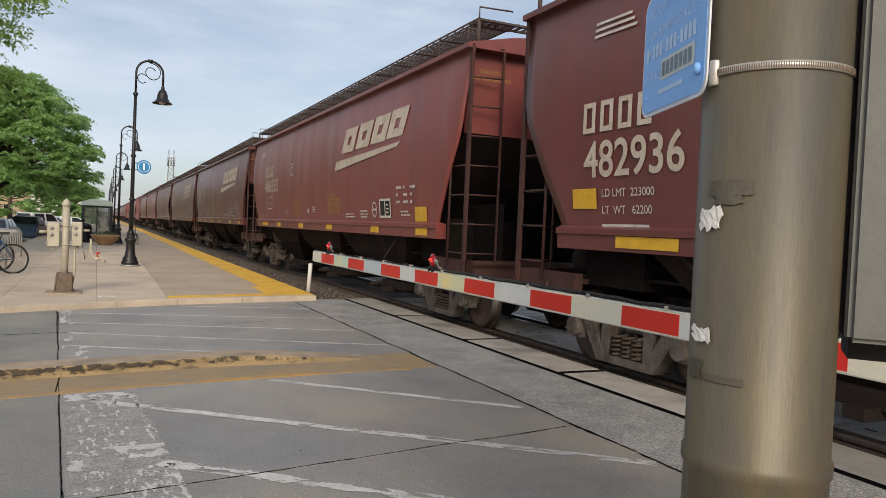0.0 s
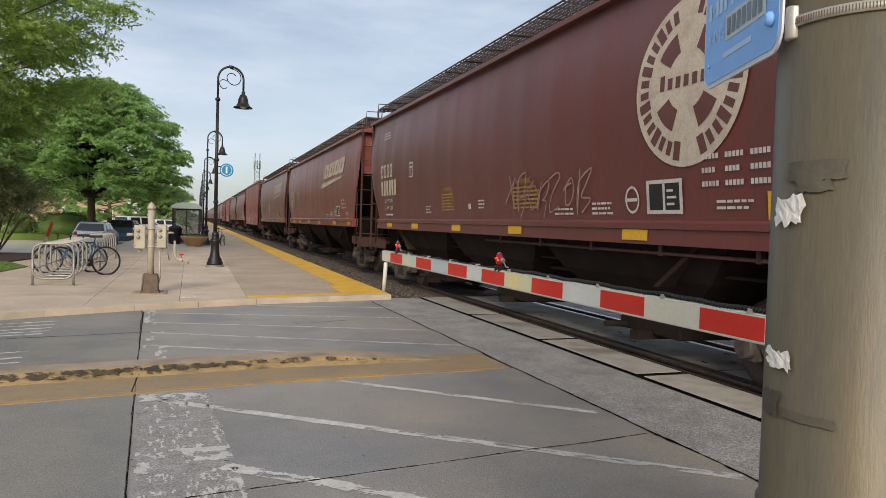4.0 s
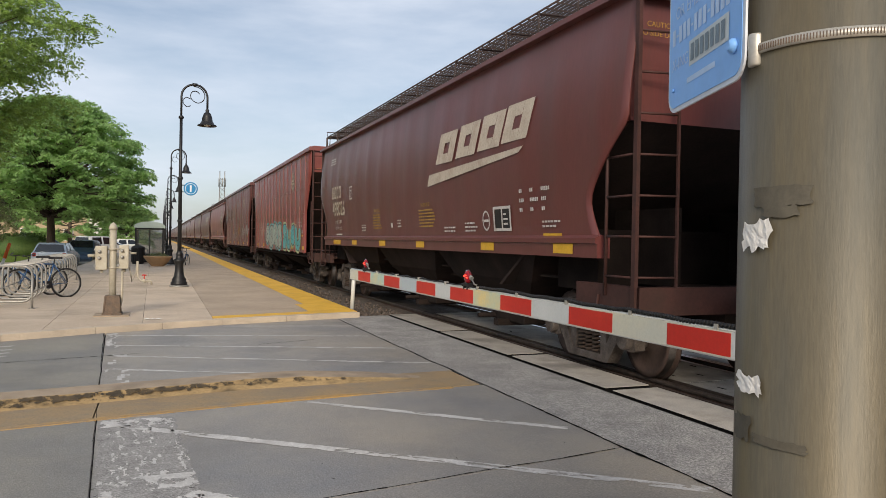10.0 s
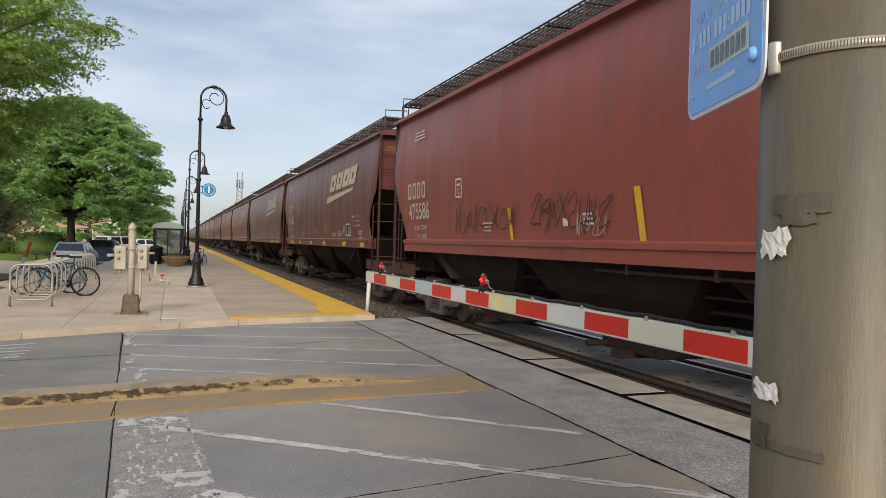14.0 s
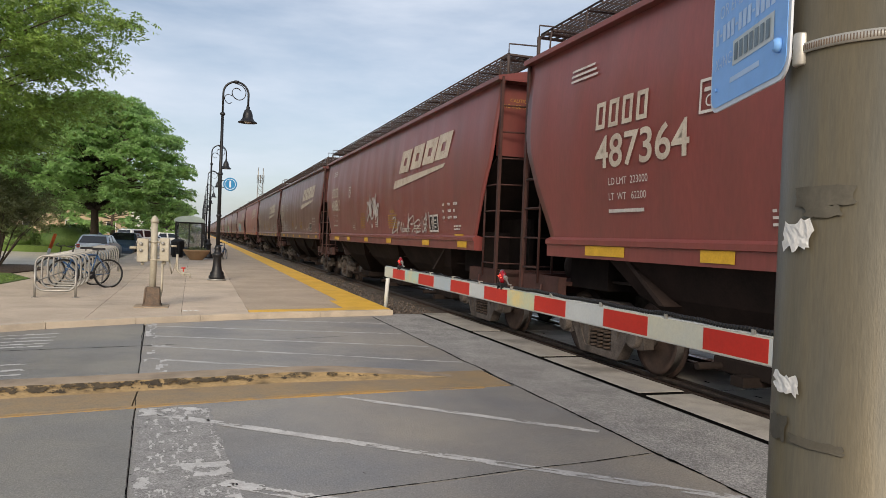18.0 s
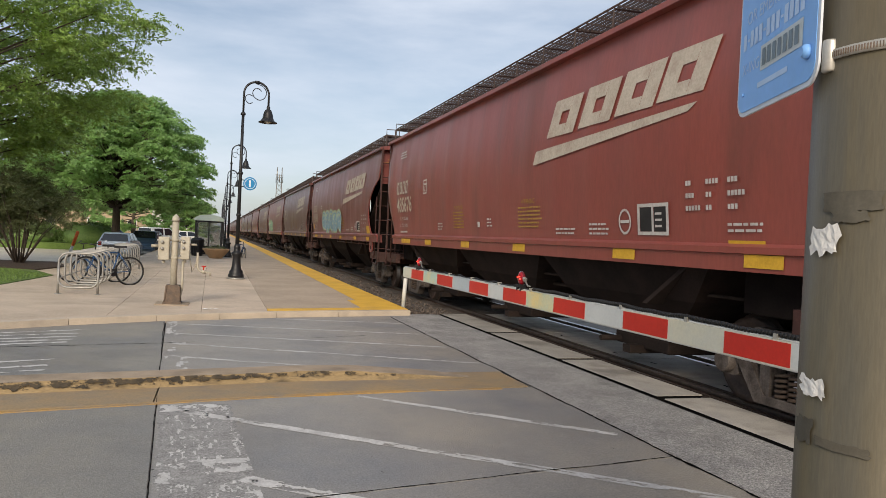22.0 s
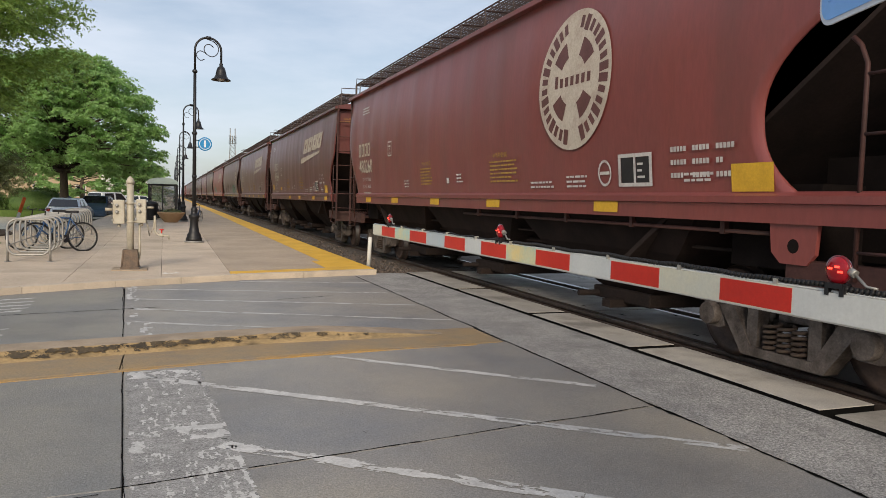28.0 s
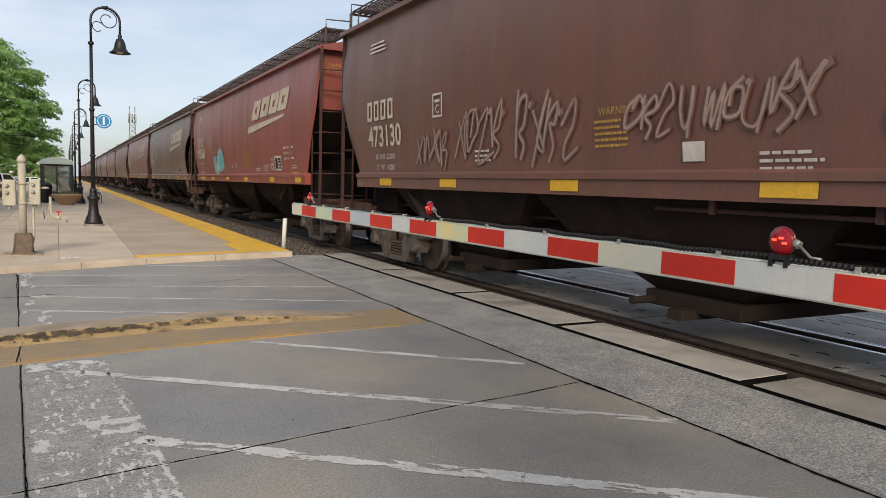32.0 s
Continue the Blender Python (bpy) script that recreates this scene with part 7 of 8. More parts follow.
# round platform sign on the first lamp
b = BM()
m = Matrix.Translation((-4.64, 21.5, 3.0)) @ Matrix.Rotation(radians(90), 4, "X")
lathe(b, [(0.19, -0.02), (0.2, -0.01), (0.2, 0.01), (0.19, 0.02)], 32, m)
psign = tagged(part("platform_sign", b, M["sign_cyan"]), "round blue platform number sign fixed to a lamp post", "sign")
b = BM()
n = 40
for k in range(n):
    a0, a1 = 2 * math.pi * k / n, 2 * math.pi * (k + 1) / n
    b.faces.new([b.verts.new((-4.64 + q * math.cos(t), 21.478, 3.0 + q * math.sin(t))) for q, t in ((0.145, a0), (0.16, a0), (0.16, a1), (0.145, a1))])
words(b, "1", 0.26, 0, 0, 0.012)
for v in b.verts:
    if v.co.y < 20:
        v.co = Vector((-4.64 - 0.065 + v.co.x, 21.478, 3.0 - 0.085 + v.co.y))
part("numeral", b, M["sign_white"], psign, "white numeral and ring")
b = BM()
tube(b, [(-4.93, 21.5, 3.1), (-4.80, 21.5, 3.1)], 0.015, 6)
tube(b, [(-4.93, 21.5, 2.9), (-4.80, 21.5, 2.9)], 0.015, 6)
part("arm", b, M["black_metal"], psign)


def equipment_post():
    g = empty("equipment_post", pose(-6.27, 13.4, PLAT), "aged silver-painted post with junction boxes on a rusty base", "post")
    bm = BM()
    box(bm, -0.30, 0.30, -0.30, 0.30, 0, 0.02)
    part("footing", bm, M["kerb"], g)
    bm = BM()
    box(bm, -0.17, 0.17, -0.17, 0.17, 0.015, 0.05, 0.008)
    A4 = [(-0.15, -0.15), (0.15, -0.15), (0.15, 0.15), (-0.15, 0.15)]
    lo = [bm.verts.new((x, y, 0.05)) for x, y in A4]
    hi = [bm.verts.new((x * 0.72, y * 0.72, 0.37)) for x, y in A4]
    for i in range(4):
        bm.faces.new((lo[i], lo[(i + 1) % 4], hi[(i + 1) % 4], hi[i]))
    bm.faces.new(hi)
    for i in range(4):
        a = i * math.pi / 2 + math.pi / 4
        tube(bm, [(0.2 * math.cos(a), 0.2 * math.sin(a), 0.02), (0.16 * math.cos(a), 0.16 * math.sin(a), 0.36)], 0.018, 6)
    part("cast_base", bm, M["rust_base"], g, "rusty cast base")
    bm = BM()
    tube(bm, [(0, 0, 0.3), (0, 0, 1.60)], 0.062, 16)
    lathe(bm, [(0.075, 1.58), (0.075, 1.62), (0.05, 1.68), (0.005, 1.72)], 16)
    part("post", bm, M["silver_paint"], g)
    for x, y, w, d, z0, z1 in ((-0.19, -0.02, 0.10, 0.10, 0.84, 1.28), (0.19, 0.0, 0.085, 0.10, 0.86, 1.30)):
        bm = BM()
        box(bm, x - w, x + w, y - d, y + d, z0, z1, 0.018)
        tube(bm, [(x, y, z0), (x, y, z0 - 0.06)], 0.03, 8)
        bx = part("junction_box", bm, M["silver_paint"], g, "silver junction box")
        for z in (z0 + 0.06, z1 - 0.08):
            bm = BM()
            box(bm, x - w - 0.02, x - w + 0.01, y - d - 0.012, y - d + 0.01, z, z + 0.03)
            part("hinge", bm, M["galv"], bx)
        for z in (z1 - 0.1, z1 - 0.22):
            bm = BM()
            lathe(bm, [(0.03, 0), (0.03, 0.03), (0.015, 0.04)], 12, Matrix.Translation((x - 0.03, y - d - 0.002, z)) @ Matrix.Rotation(radians(90), 4, "X"))
            part("knob", bm, M["galv"], bx)
    bm = BM()
    for z in (0.88, 1.22):
        tube(bm, [(-0.2, 0.0, z), (0.2, 0.0, z)], 0.02, 6)
        lathe(bm, [(0.07, z - 0.02), (0.075, z), (0.07, z + 0.02)], 14)
    part("clamp", bm, M["silver_paint"], g)
    bm = BM()
    tube(bm, [(0.16, 0.02, 0.84), (0.16, 0.02, 0.3), (0.12, 0.02, 0.1)], 0.022, 8)
    tube(bm, [(0.28, 0, 0.9), (0.33, 0, 0.62), (0.40, 0, 0.78), (0.42, 0.02, 1.0)], 0.014, 6)
    part("conduit", bm, M["silver_paint"], g)
    bm = BM()
    tube(bm, [(-0.30, -0.02, 1.10), (-0.42, -0.02, 1.10)], 0.03, 8)
    part("stub_pipe", bm, M["silver_paint"], g)
    bm = BM()
    tube(bm, [(0.28, 0, 1.15), (0.40, 0, 1.15)], 0.02, 8)
    part("stub_pipe", bm, M["silver_paint"], g)
    bm = BM()
    tube(bm, [(0.42, 0.02, 1.0), (0.43, 0.02, 0.70), (0.48, 0.02, 0.64), (0.66, 0.02, 0.63), (0.67, 0.02, 0.56)], 0.022, 8)
    lathe(bm, [(0.038, 0.60), (0.038, 0.67)], 10, Matrix.Translation((0.54, 0.02, 0)))
    part("valve_pipe", bm, M["silver_paint"], g)
    bm = BM()
    tube(bm, [(0.54, 0.02, 0.67), (0.54, 0.02, 0.74)], 0.012, 6)
    tube(bm, [(0.54 + 0.035 * math.cos(k * 0.7), 0.02 + 0.035 * math.sin(k * 0.7), 0.74) for k in range(9)], 0.012, 5, closed=True)
    part("valve_handle", bm, M["arm_red"], g, "red valve handle")
    return g


equipment_post()


b = BM()
rng = random.Random(2)
for k in range(3):
    cx, cy = -5.66 + 0.09 * k, 12.45 + rng.uniform(-0.03, 0.03)
    ring = [(cx + 0.07 * math.cos(q) * rng.uniform(0.6, 1.1), cy + 0.05 * math.sin(q) * rng.uniform(0.6, 1.1)) for q in (0, 1, 2, 3, 4, 5)]
    vs = [b.verts.new((px, py, PLAT + 0.006 + rng.uniform(0, 0.015))) for px, py in ring]
    top_ = b.verts.new((cx, cy, PLAT + 0.03))
    for i in range(6):
        b.faces.new((vs[i], vs[(i + 1) % 6], top_))
tagged(part("paper_litter", b, M["paper"]), "crumpled white paper lying on the platform joint", "litter")


def marker_post():
    bm = BM()
    lathe(bm, [(0.045, 0.0), (0.045, 0.69), (0.04, 0.70), (0.01, 0.705)], 14, pose(-1.58, 14.0, 0, 0, 2.5, 0))
    return tagged(part("marker_post", bm, M["arm_white"]), "slim white plastic marker post at the platform end", "post")


marker_post()


def bike_rack():
    g = empty("bicycle_rack", pose(0, 0, 0), "long galvanised wave bicycle rack of looped tubes", "bicycle rack")
    bm = None
    first = None
    for k in range(15):
        y = 15.0 + 0.72 * k
        x = -8.55 - 0.0141 * k
        m = pose(x, y, PLAT)
        if first is None:
            bm = BM()
            pts = [(-0.0, 0, 0.0)]
            W, Hh, z0, r = 0.74, 0.84, 0.14, 0.17
            loop = []
            for cx, cz, a0 in ((W - r, Hh - r, 0), (r, Hh - r, 90), (r, z0 + r, 180), (W - r, z0 + r, 270)):
                for q in range(5):
                    a = radians(a0 + 22.5 * q)
                    loop.append((cx + r * math.cos(a), 0, cz + r * math.sin(a)))
            tube(bm, loop, 0.022, 8, closed=True)
            first = part("loop", bm, M["galv"], g)
            first.matrix_basis = m
        else:
            again("loop", first, g, m)
    for dx in (0.0, 0.74):
        bm = BM()
        tube(bm, [(-8.55 + dx, 15.0, PLAT + 0.32), (-8.75 + dx, 25.2, PLAT + 0.32)], 0.013, 6)
        for y, x in ((15.0, -8.55), (20.2, -8.65), (25.2, -8.75)):
            tube(bm, [(x + dx, y, PLAT), (x + dx, y, PLAT + 0.6)], 0.024, 8)
            lathe(bm, [(0.06, PLAT), (0.06, PLAT + 0.012)], 10, Matrix.Translation((x + dx, y, 0)))
        part("rail", bm, M["galv"], g)
    return g


bike_rack()


def bicycle():
    """A blue bicycle; x along it, front to +x."""
    g = empty("bicycle", pose(-7.52, 17.95, PLAT, 4, 0, 209), "blue bicycle with black tyres leaning in the bicycle rack", "bicycle")
    R = 0.335
    for x, nm in ((0.0, "wheel"), (1.03, "wheel")):
        bm = BM()
        tube(bm, [(x + R * math.cos(a), 0, R + R * math.sin(a)) for a in [2 * math.pi * k / 28 for k in range(28)]], 0.022, 6, closed=True)
        w = part(nm, bm, M["tyre"], g, "black tyre")
        bm = BM()
        tube(bm, [(x + (R - 0.03) * math.cos(a), 0, R + (R - 0.03) * math.sin(a)) for a in [2 * math.pi * k / 28 for k in range(28)]], 0.012, 5, closed=True)
        for k in range(14):
            a = k * math.pi / 7
            tube(bm, [(x, 0.02 * (-1) ** k, R), (x + (R - 0.03) * math.cos(a), 0, R + (R - 0.03) * math.sin(a))], 0.0025, 3)
        tube(bm, [(x, -0.05, R), (x, 0.05, R)], 0.02, 8)
        part("rim", bm, M["galv"], w)
    bm = BM()
    seat, bb, head, headl, rear, front = (0.27, 0, 0.78), (0.42, 0, 0.30), (0.83, 0, 0.80), (0.86, 0, 0.68), (0, 0, R), (1.03, 0, R)
    for p, q, r in ((bb, seat, 0.018), (bb, headl, 0.02), (seat, head, 0.018), (head, headl, 0.02)):
        tube(bm, [p, q], r, 8)
    for s in (-0.05, 0.05):
        tube(bm, [(bb[0], s * 0.6, bb[2]), (0, s, R)], 0.01, 6)
        tube(bm, [(seat[0], s * 0.4, seat[2]), (0, s, R)], 0.009, 6)
        tube(bm, [(headl[0], s, headl[2]), (0.93, s, 0.5), (1.03, s, R)], 0.013, 6)
    part("frame", bm, M["blue_bike"], g, "blue frame")
    bm = BM()
    tube(bm, [(0.27, 0, 0.78), (0.245, 0, 0.90)], 0.014, 6)
    prism(bm, [(0.10, -0.07), (0.14, -0.085), (0.28, -0.03), (0.38, -0.015), (0.38, 0.015), (0.28, 0.03), (0.14, 0.085), (0.10, 0.07)], 0.90, 0.955, "z")
    part("saddle", bm, M["black_metal"], g, "black saddle")
    bm = BM()
    tube(bm, [(0.83, 0, 0.80), (0.81, 0, 0.94), (0.90, 0, 0.97)], 0.014, 6)
    tube(bm, [(0.80, -0.30, 1.0), (0.90, -0.14, 0.97), (0.90, 0.14, 0.97), (0.80, 0.30, 1.0)], 0.012, 6)
    part("handlebar", bm, M["black_metal"], g)
    bm = BM()
    lathe(bm, [(0.09, -0.004), (0.09, 0.004)], 20, Matrix.Translation((0.42, 0.05, 0.30)) @ Matrix.Rotation(radians(90), 4, "X"))
    tube(bm, [(0.42, 0.07, 0.30), (0.54, 0.07, 0.18), (0.56, 0.13, 0.18)], 0.01, 5)
    tube(bm, [(0.42, -0.07, 0.30), (0.30, -0.07, 0.42), (0.28, -0.13, 0.42)], 0.01, 5)
    part("crank", bm, M["black_metal"], g)
    return g


bike0 = bicycle()
bike1 = copy_thing(bike0, pose(-7.92, 18.75, PLAT, -4, 0, 203))
tagged(copy_thing(bike0, pose(-4.50, 38.2, PLAT, 0, 6, 70)), "bicycle leaning against a platform lamp", "bicycle")
tagged(bike1, "dark blue bicycle locked in the middle of the rack")


def bollard():
    bm = BM()
    lathe(bm, [(0.055, 0), (0.055, 1.0)], 14, pose(-11.35, 31.0, LOT, 0, 17, 0))
    g = tagged(part("leaning_post", bm, M["arm_white"]), "leaning white plastic post with an orange sleeve", "post")
    bm = BM()
    lathe(bm, [(0.062, 0.95), (0.062, 1.55), (0.03, 1.57)], 14, pose(-11.35, 31.0, LOT, 0, 17, 0))
    part("sleeve", bm, M["orange"], g, "orange sleeve")


bollard()


def shelter():
    g = empty("waiting_shelter", pose(-6.0, 42.6, PLAT), "small glazed waiting shelter with dark frame and domed pale roof", "shelter")
    W, D, H = 0.68, 1.8, 1.92
    for x in (-W, W):
        for y in (-D, 0, D):
            bm = BM()
            box(bm, x - 0.05, x + 0.05, y - 0.05, y + 0.05, 0, H)
            part("post", bm, M["black_metal"], g)
    for y in (-D, D):
        for z in (0.12, H - 0.04):
            bm = BM()
            box(bm, -W, W, y - 0.03, y + 0.03, z - 0.03, z + 0.03)
            part("beam", bm, M["black_metal"], g)
    for x in (-W, W):
        for z in (0.12, H - 0.04):
            bm = BM()
            box(bm, x - 0.028, x + 0.028, -D, D, z - 0.028, z + 0.028)
            part("beam", bm, M["black_metal"], g)
    for q in ((-W + 0.04, -0.0, -D - 0.004, -D + 0.004), (0.0, W - 0.04, -D - 0.004, -D + 0.004), (-W + 0.04, W - 0.04, D - 0.004, D + 0.004)):
        bm = BM()
        box(bm, *q, 0.16, H - 0.08)
        o = part("pane", bm, M["shelter_glass"], g)
        o.visible_shadow = False
    for q in ((-W - 0.004, -W + 0.004, -D + 0.04, -0.04), (-W - 0.004, -W + 0.004, 0.04, D - 0.04), (W - 0.004, W + 0.004, -D + 0.04, -0.04)):
        bm = BM()
        box(bm, *q, 0.16, H - 0.08)
        o = part("pane", bm, M["shelter_glass"], g)
        o.visible_shadow = False
    bm = BM()
    box(bm, -0.03, 0.03, -D - 0.03, -D + 0.03, 0, H)
    part("post", bm, M["black_metal"], g)
    bm = BM()
    prof = [(-W - 0.10, H)] + [((W + 0.1) * -math.cos(math.pi * k / 12), H + 0.08 + 0.26 * math.sin(math.pi * k / 12)) for k in range(13)] + [(W + 0.10, H)]
    prism(bm, prof, -D - 0.12, D + 0.12, "y")
    part("roof", bm, M["shelter_roof"], g, "pale green domed roof")
    bm = BM()
    box(bm, -0.3, 0.6, 0.4, 1.6, 0.42, 0.47)
    box(bm, -0.25, -0.2, 0.4, 1.6, 0, 0.42)
    part("bench", bm, M["black_metal"], g)
    return g


shelter()


def bin_():
    g = empty("litter_bin", pose(-6.55, 40.1, PLAT), "black slatted litter bin beside the shelter", "bin")
    bm = BM()
    lathe(bm, [(0.27, 0), (0.30, 0.1), (0.32, 0.80), (0.34, 0.84), (0.30, 0.92), (0.18, 0.98)], 20)
    part("drum", bm, M["black_metal"], g)
    for k in range(18):
        a = k * 2 * math.pi / 18
        bm = BM()
        obox(bm, (0.325 * math.cos(a), 0.325 * math.sin(a), 0.46), Matrix.Rotation(a, 3, "Z"), 0.008, 0.025, 0.36)
        part("slat", bm, M["black_metal"], g)


bin_()


def leaf_cloud(bm, centre, rx, ry, rz, n, size, seed, hollow=0.35, droop=0.0, blades=1):
    """Small leaf sprays in an uneven crown: each of one or a few narrow blades."""
    r = random.Random(seed)
    for _ in range(n):
        while True:
            p = Vector((r.uniform(-1, 1), r.uniform(-1, 1), r.uniform(-1, 1)))
            if hollow < p.length < 1:
                break
        c = Vector(centre) + Vector((p.x * rx, p.y * ry, p.z * rz - droop * p.length))
        s = size * r.uniform(0.6, 1.3)
        for q in range(blades):
            ax = Euler((r.uniform(-0.7, 0.7), r.uniform(-0.7, 0.7), r.random() * 6.28)).to_matrix()
            o = c + ax @ Vector((s * 0.7, 0, 0)) if blades > 1 else c
            bm.faces.new([bm.verts.new(o + ax @ Vector(v) * s) for v in ((-1, 0, 0), (-0.1, -0.36, 0.08), (1, 0, -0.15), (0.1, 0.36, 0.08))])


def planter():
    g = empty("planter_bowl", pose(-5.57, 37.4, PLAT), "wide tan concrete planter bowl with low green plants", "planter")
    bm = BM()
    lathe(bm, [(0.30, 0), (0.34, 0.05), (0.50, 0.22), (0.62, 0.40), (0.66, 0.44), (0.66, 0.50), (0.60, 0.50), (0.56, 0.42)], 28, cap=False)
    part("bowl", bm, M["terracotta"], g)
    bm = BM()
    lathe(bm, [(0.01, 0.42), (0.57, 0.42)], 20, cap=False)
    part("soil", bm, M["mulch"], g)
    bm = BM()
    leaf_cloud(bm, (0, 0, 0.5), 0.5, 0.5, 0.18, 420, 0.05, 91, 0.1)
    part("plant", bm, M["leaf_dark"], g)


planter()


# ---------------------------------------------------------------- trees and shrubs
def leaves_mesh(name, clumps, per, size, seed, m, parent, droop=0.3, wide=0.40):
    """Many narrow leaf blades gathered in flat drooping sprays; a clump is (centre, reach, thickness)."""
    r = np.random.default_rng(seed)
    cs, ss, ns = [], [], []
    for (c, reach, thick), n in zip(clumps, per):
        # twigs fan out from the middle of the spray and hang at their tips; leaves sit in rows along them
        twigs = max(6, n // 22)
        a = r.random(twigs) * 2 * np.pi
        rise = r.uniform(-0.25, 0.9, twigs)
        long = reach * r.uniform(0.55, 1.1, twigs)
        k = r.integers(0, twigs, n)
        f = r.random(n) ** 0.7
        d = long[k] * f
        side = r.normal(0, 0.05 + 0.35 * size, n)
        p = np.stack([d * np.cos(a[k]) - side * np.sin(a[k]), d * np.sin(a[k]) + side * np.cos(a[k]), thick * rise[k] * np.sin(f * 2.0) * 2.2 - droop * d * f + r.normal(0, 0.03, n)], 1)
        cs.append(p + np.array(c)[None, :])
        ss.append(size * r.uniform(0.6, 1.3, n))
        ns.append(p / (np.linalg.norm(p, axis=1)[:, None] + 1e-6) * 0.35 + np.array([0, 0, 0.75])[None, :] + r.normal(0, 0.45, (n, 3)))
    C_, S_, N_ = np.concatenate(cs), np.concatenate(ss)[:, None], np.concatenate(ns)
    n = len(C_)
    N_ /= np.linalg.norm(N_, axis=1)[:, None]
    u = np.cross(N_, r.normal(0, 1, (n, 3)))
    u /= np.linalg.norm(u, axis=1)[:, None]
    v = np.cross(N_, u)
    V = np.stack([C_ - u * S_, C_ - v * S_ * wide - u * S_ * 0.1, C_ + u * S_ - N_ * S_ * 0.25, C_ + v * S_ * wide + u * S_ * 0.1], 1).reshape(-1, 3)
    F = np.arange(4 * n).reshape(-1, 4)
    me = bpy.data.meshes.new(name)
    me.from_pydata(V.tolist(), [], F.tolist())
    me.materials.append(m)
    ob = new(name, me)
    ob.parent = parent
    return ob


def tree(x, y, h, spread, seed, leaves, size, trunk_h, trunk_r, m_leaf, label, clumps=60, zlow=0.2, vase=0.0, reach=0.24):
    """A branching tree: limbs rise from the trunk and end in flat sprays of leaves, layer over layer."""
    r = random.Random(seed)
    g = empty("tree", pose(x, y, 0.08), label, "tree")
    bm = BM()
    top = h * 0.66
    tube(bm, [(0, 0, -0.58), (0.05, 0.03, trunk_h * 0.5), (0.0, 0.0, trunk_h), (0.12, 0.05, top)], [trunk_r * 1.35, trunk_r, trunk_r * 0.85, trunk_r * 0.3], 10)
    sprays, per = [], []
    for k in range(clumps):
        a = k * 2.399 + r.uniform(-0.3, 0.3)
        rel = (k + 0.5) / clumps
        z = h * (zlow + (0.96 - zlow) * rel)
        lim = math.sqrt(max(0.03, 1 - abs(rel * 1.05 - 0.25) ** 2.0 * 1.5))
        lim *= 1 - vase + vase * min(1.0, rel * 1.7)
        rad = spread * lim * (1 - 0.75 * r.random() ** 2.2)
        s = spread * reach * r.uniform(0.7, 1.25)
        e = Vector((max(0.0, rad - s * 0.5) * math.cos(a), max(0.0, rad - s * 0.5) * math.sin(a), z - 0.04 * rad))
        sprays.append((tuple(e), s, s * 0.22))
        per.append(int(leaves / clumps * (s / (spread * reach)) ** 1.5))
        b0 = Vector((0, 0, trunk_h * 0.85 + (top - trunk_h * 0.85) * min(0.95, rel * 0.8)))
        mid = b0.lerp(e, 0.5) + Vector((0, 0, 0.05 * rad))
        if k % 2 == 0:
            tube(bm, [b0, mid, e], [trunk_r * 0.30, trunk_r * 0.17, 0.012], 5)
    part("trunk", bm, M["bark"], g, smooth=True)
    leaves_mesh("crown", sprays, per, size, seed, m_leaf, g)
    return g


tree(-11.9, 50.0, 10.3, 6.2, 5, 190000, 0.11, 3.0, 0.24, M["leaf"], "full green honey locust tree behind the car park", 420, 0.26, 0.0, 0.16)
tree(-15.0, 25.0, 11.5, 8.8, 9, 230000, 0.074, 2.6, 0.2, M["leaf_olive"], "tall green locust tree with feathery overhanging branches", 190, 0.34, 0.50, 0.155)
tree(-21.0, 60.0, 9.0, 5.5, 15, 12000, 0.22, 2.2, 0.25, M["leaf"], "green shade tree by the car park", 50, 0.3)
tree(-15.5, 95.0, 8.0, 5.5, 25, 9000, 0.32, 2.0, 0.25, M["leaf"], "green tree beyond the parked cars", 44, 0.12)
tree(-9.8, 120.0, 6.5, 4.6, 35, 8000, 0.36, 2.0, 0.25, M["leaf"], "green tree at the far end of the car park", 40, 0.1)
tree(-36.0, 100.0, 9.0, 6.0, 45, 8000, 0.36, 2.0, 0.25, M["leaf"], "green tree beyond the parked cars", 44, 0.12)


def shrub():
    r = random.Random(77)
    g = empty("shrub", pose(-11.85, 26.2, 0.12), "tall dark green multi-stemmed shrub in a mulch bed", "shrub")
    sprays, per = [], []
    for k in range(18):
        a = k * 2.399
        rad = 0.3 + 1.55 * (k / 18)
        e = Vector((rad * math.cos(a), rad * math.sin(a), r.uniform(1.7, 3.1) - 0.25 * rad))
        bm = BM()
        tube(bm, [(0.12 * math.cos(a), 0.12 * math.sin(a), 0), e * 0.5 + Vector((0, 0, 0.1)), e], [0.030, 0.02, 0.008], 6)
        part("stem", bm, M["bark"], g)
        for q in range(5):
            c = e * r.uniform(0.62, 1.12) + Vector((r.uniform(-0.4, 0.4), r.uniform(-0.4, 0.4), r.uniform(-0.3, 0.5)))
            sprays.append((tuple(c), r.uniform(0.4, 0.7), 0.22))
            per.append(420)
    leaves_mesh("foliage", sprays, per, 0.045, 78, M["leaf_dark"], g)


shrub()


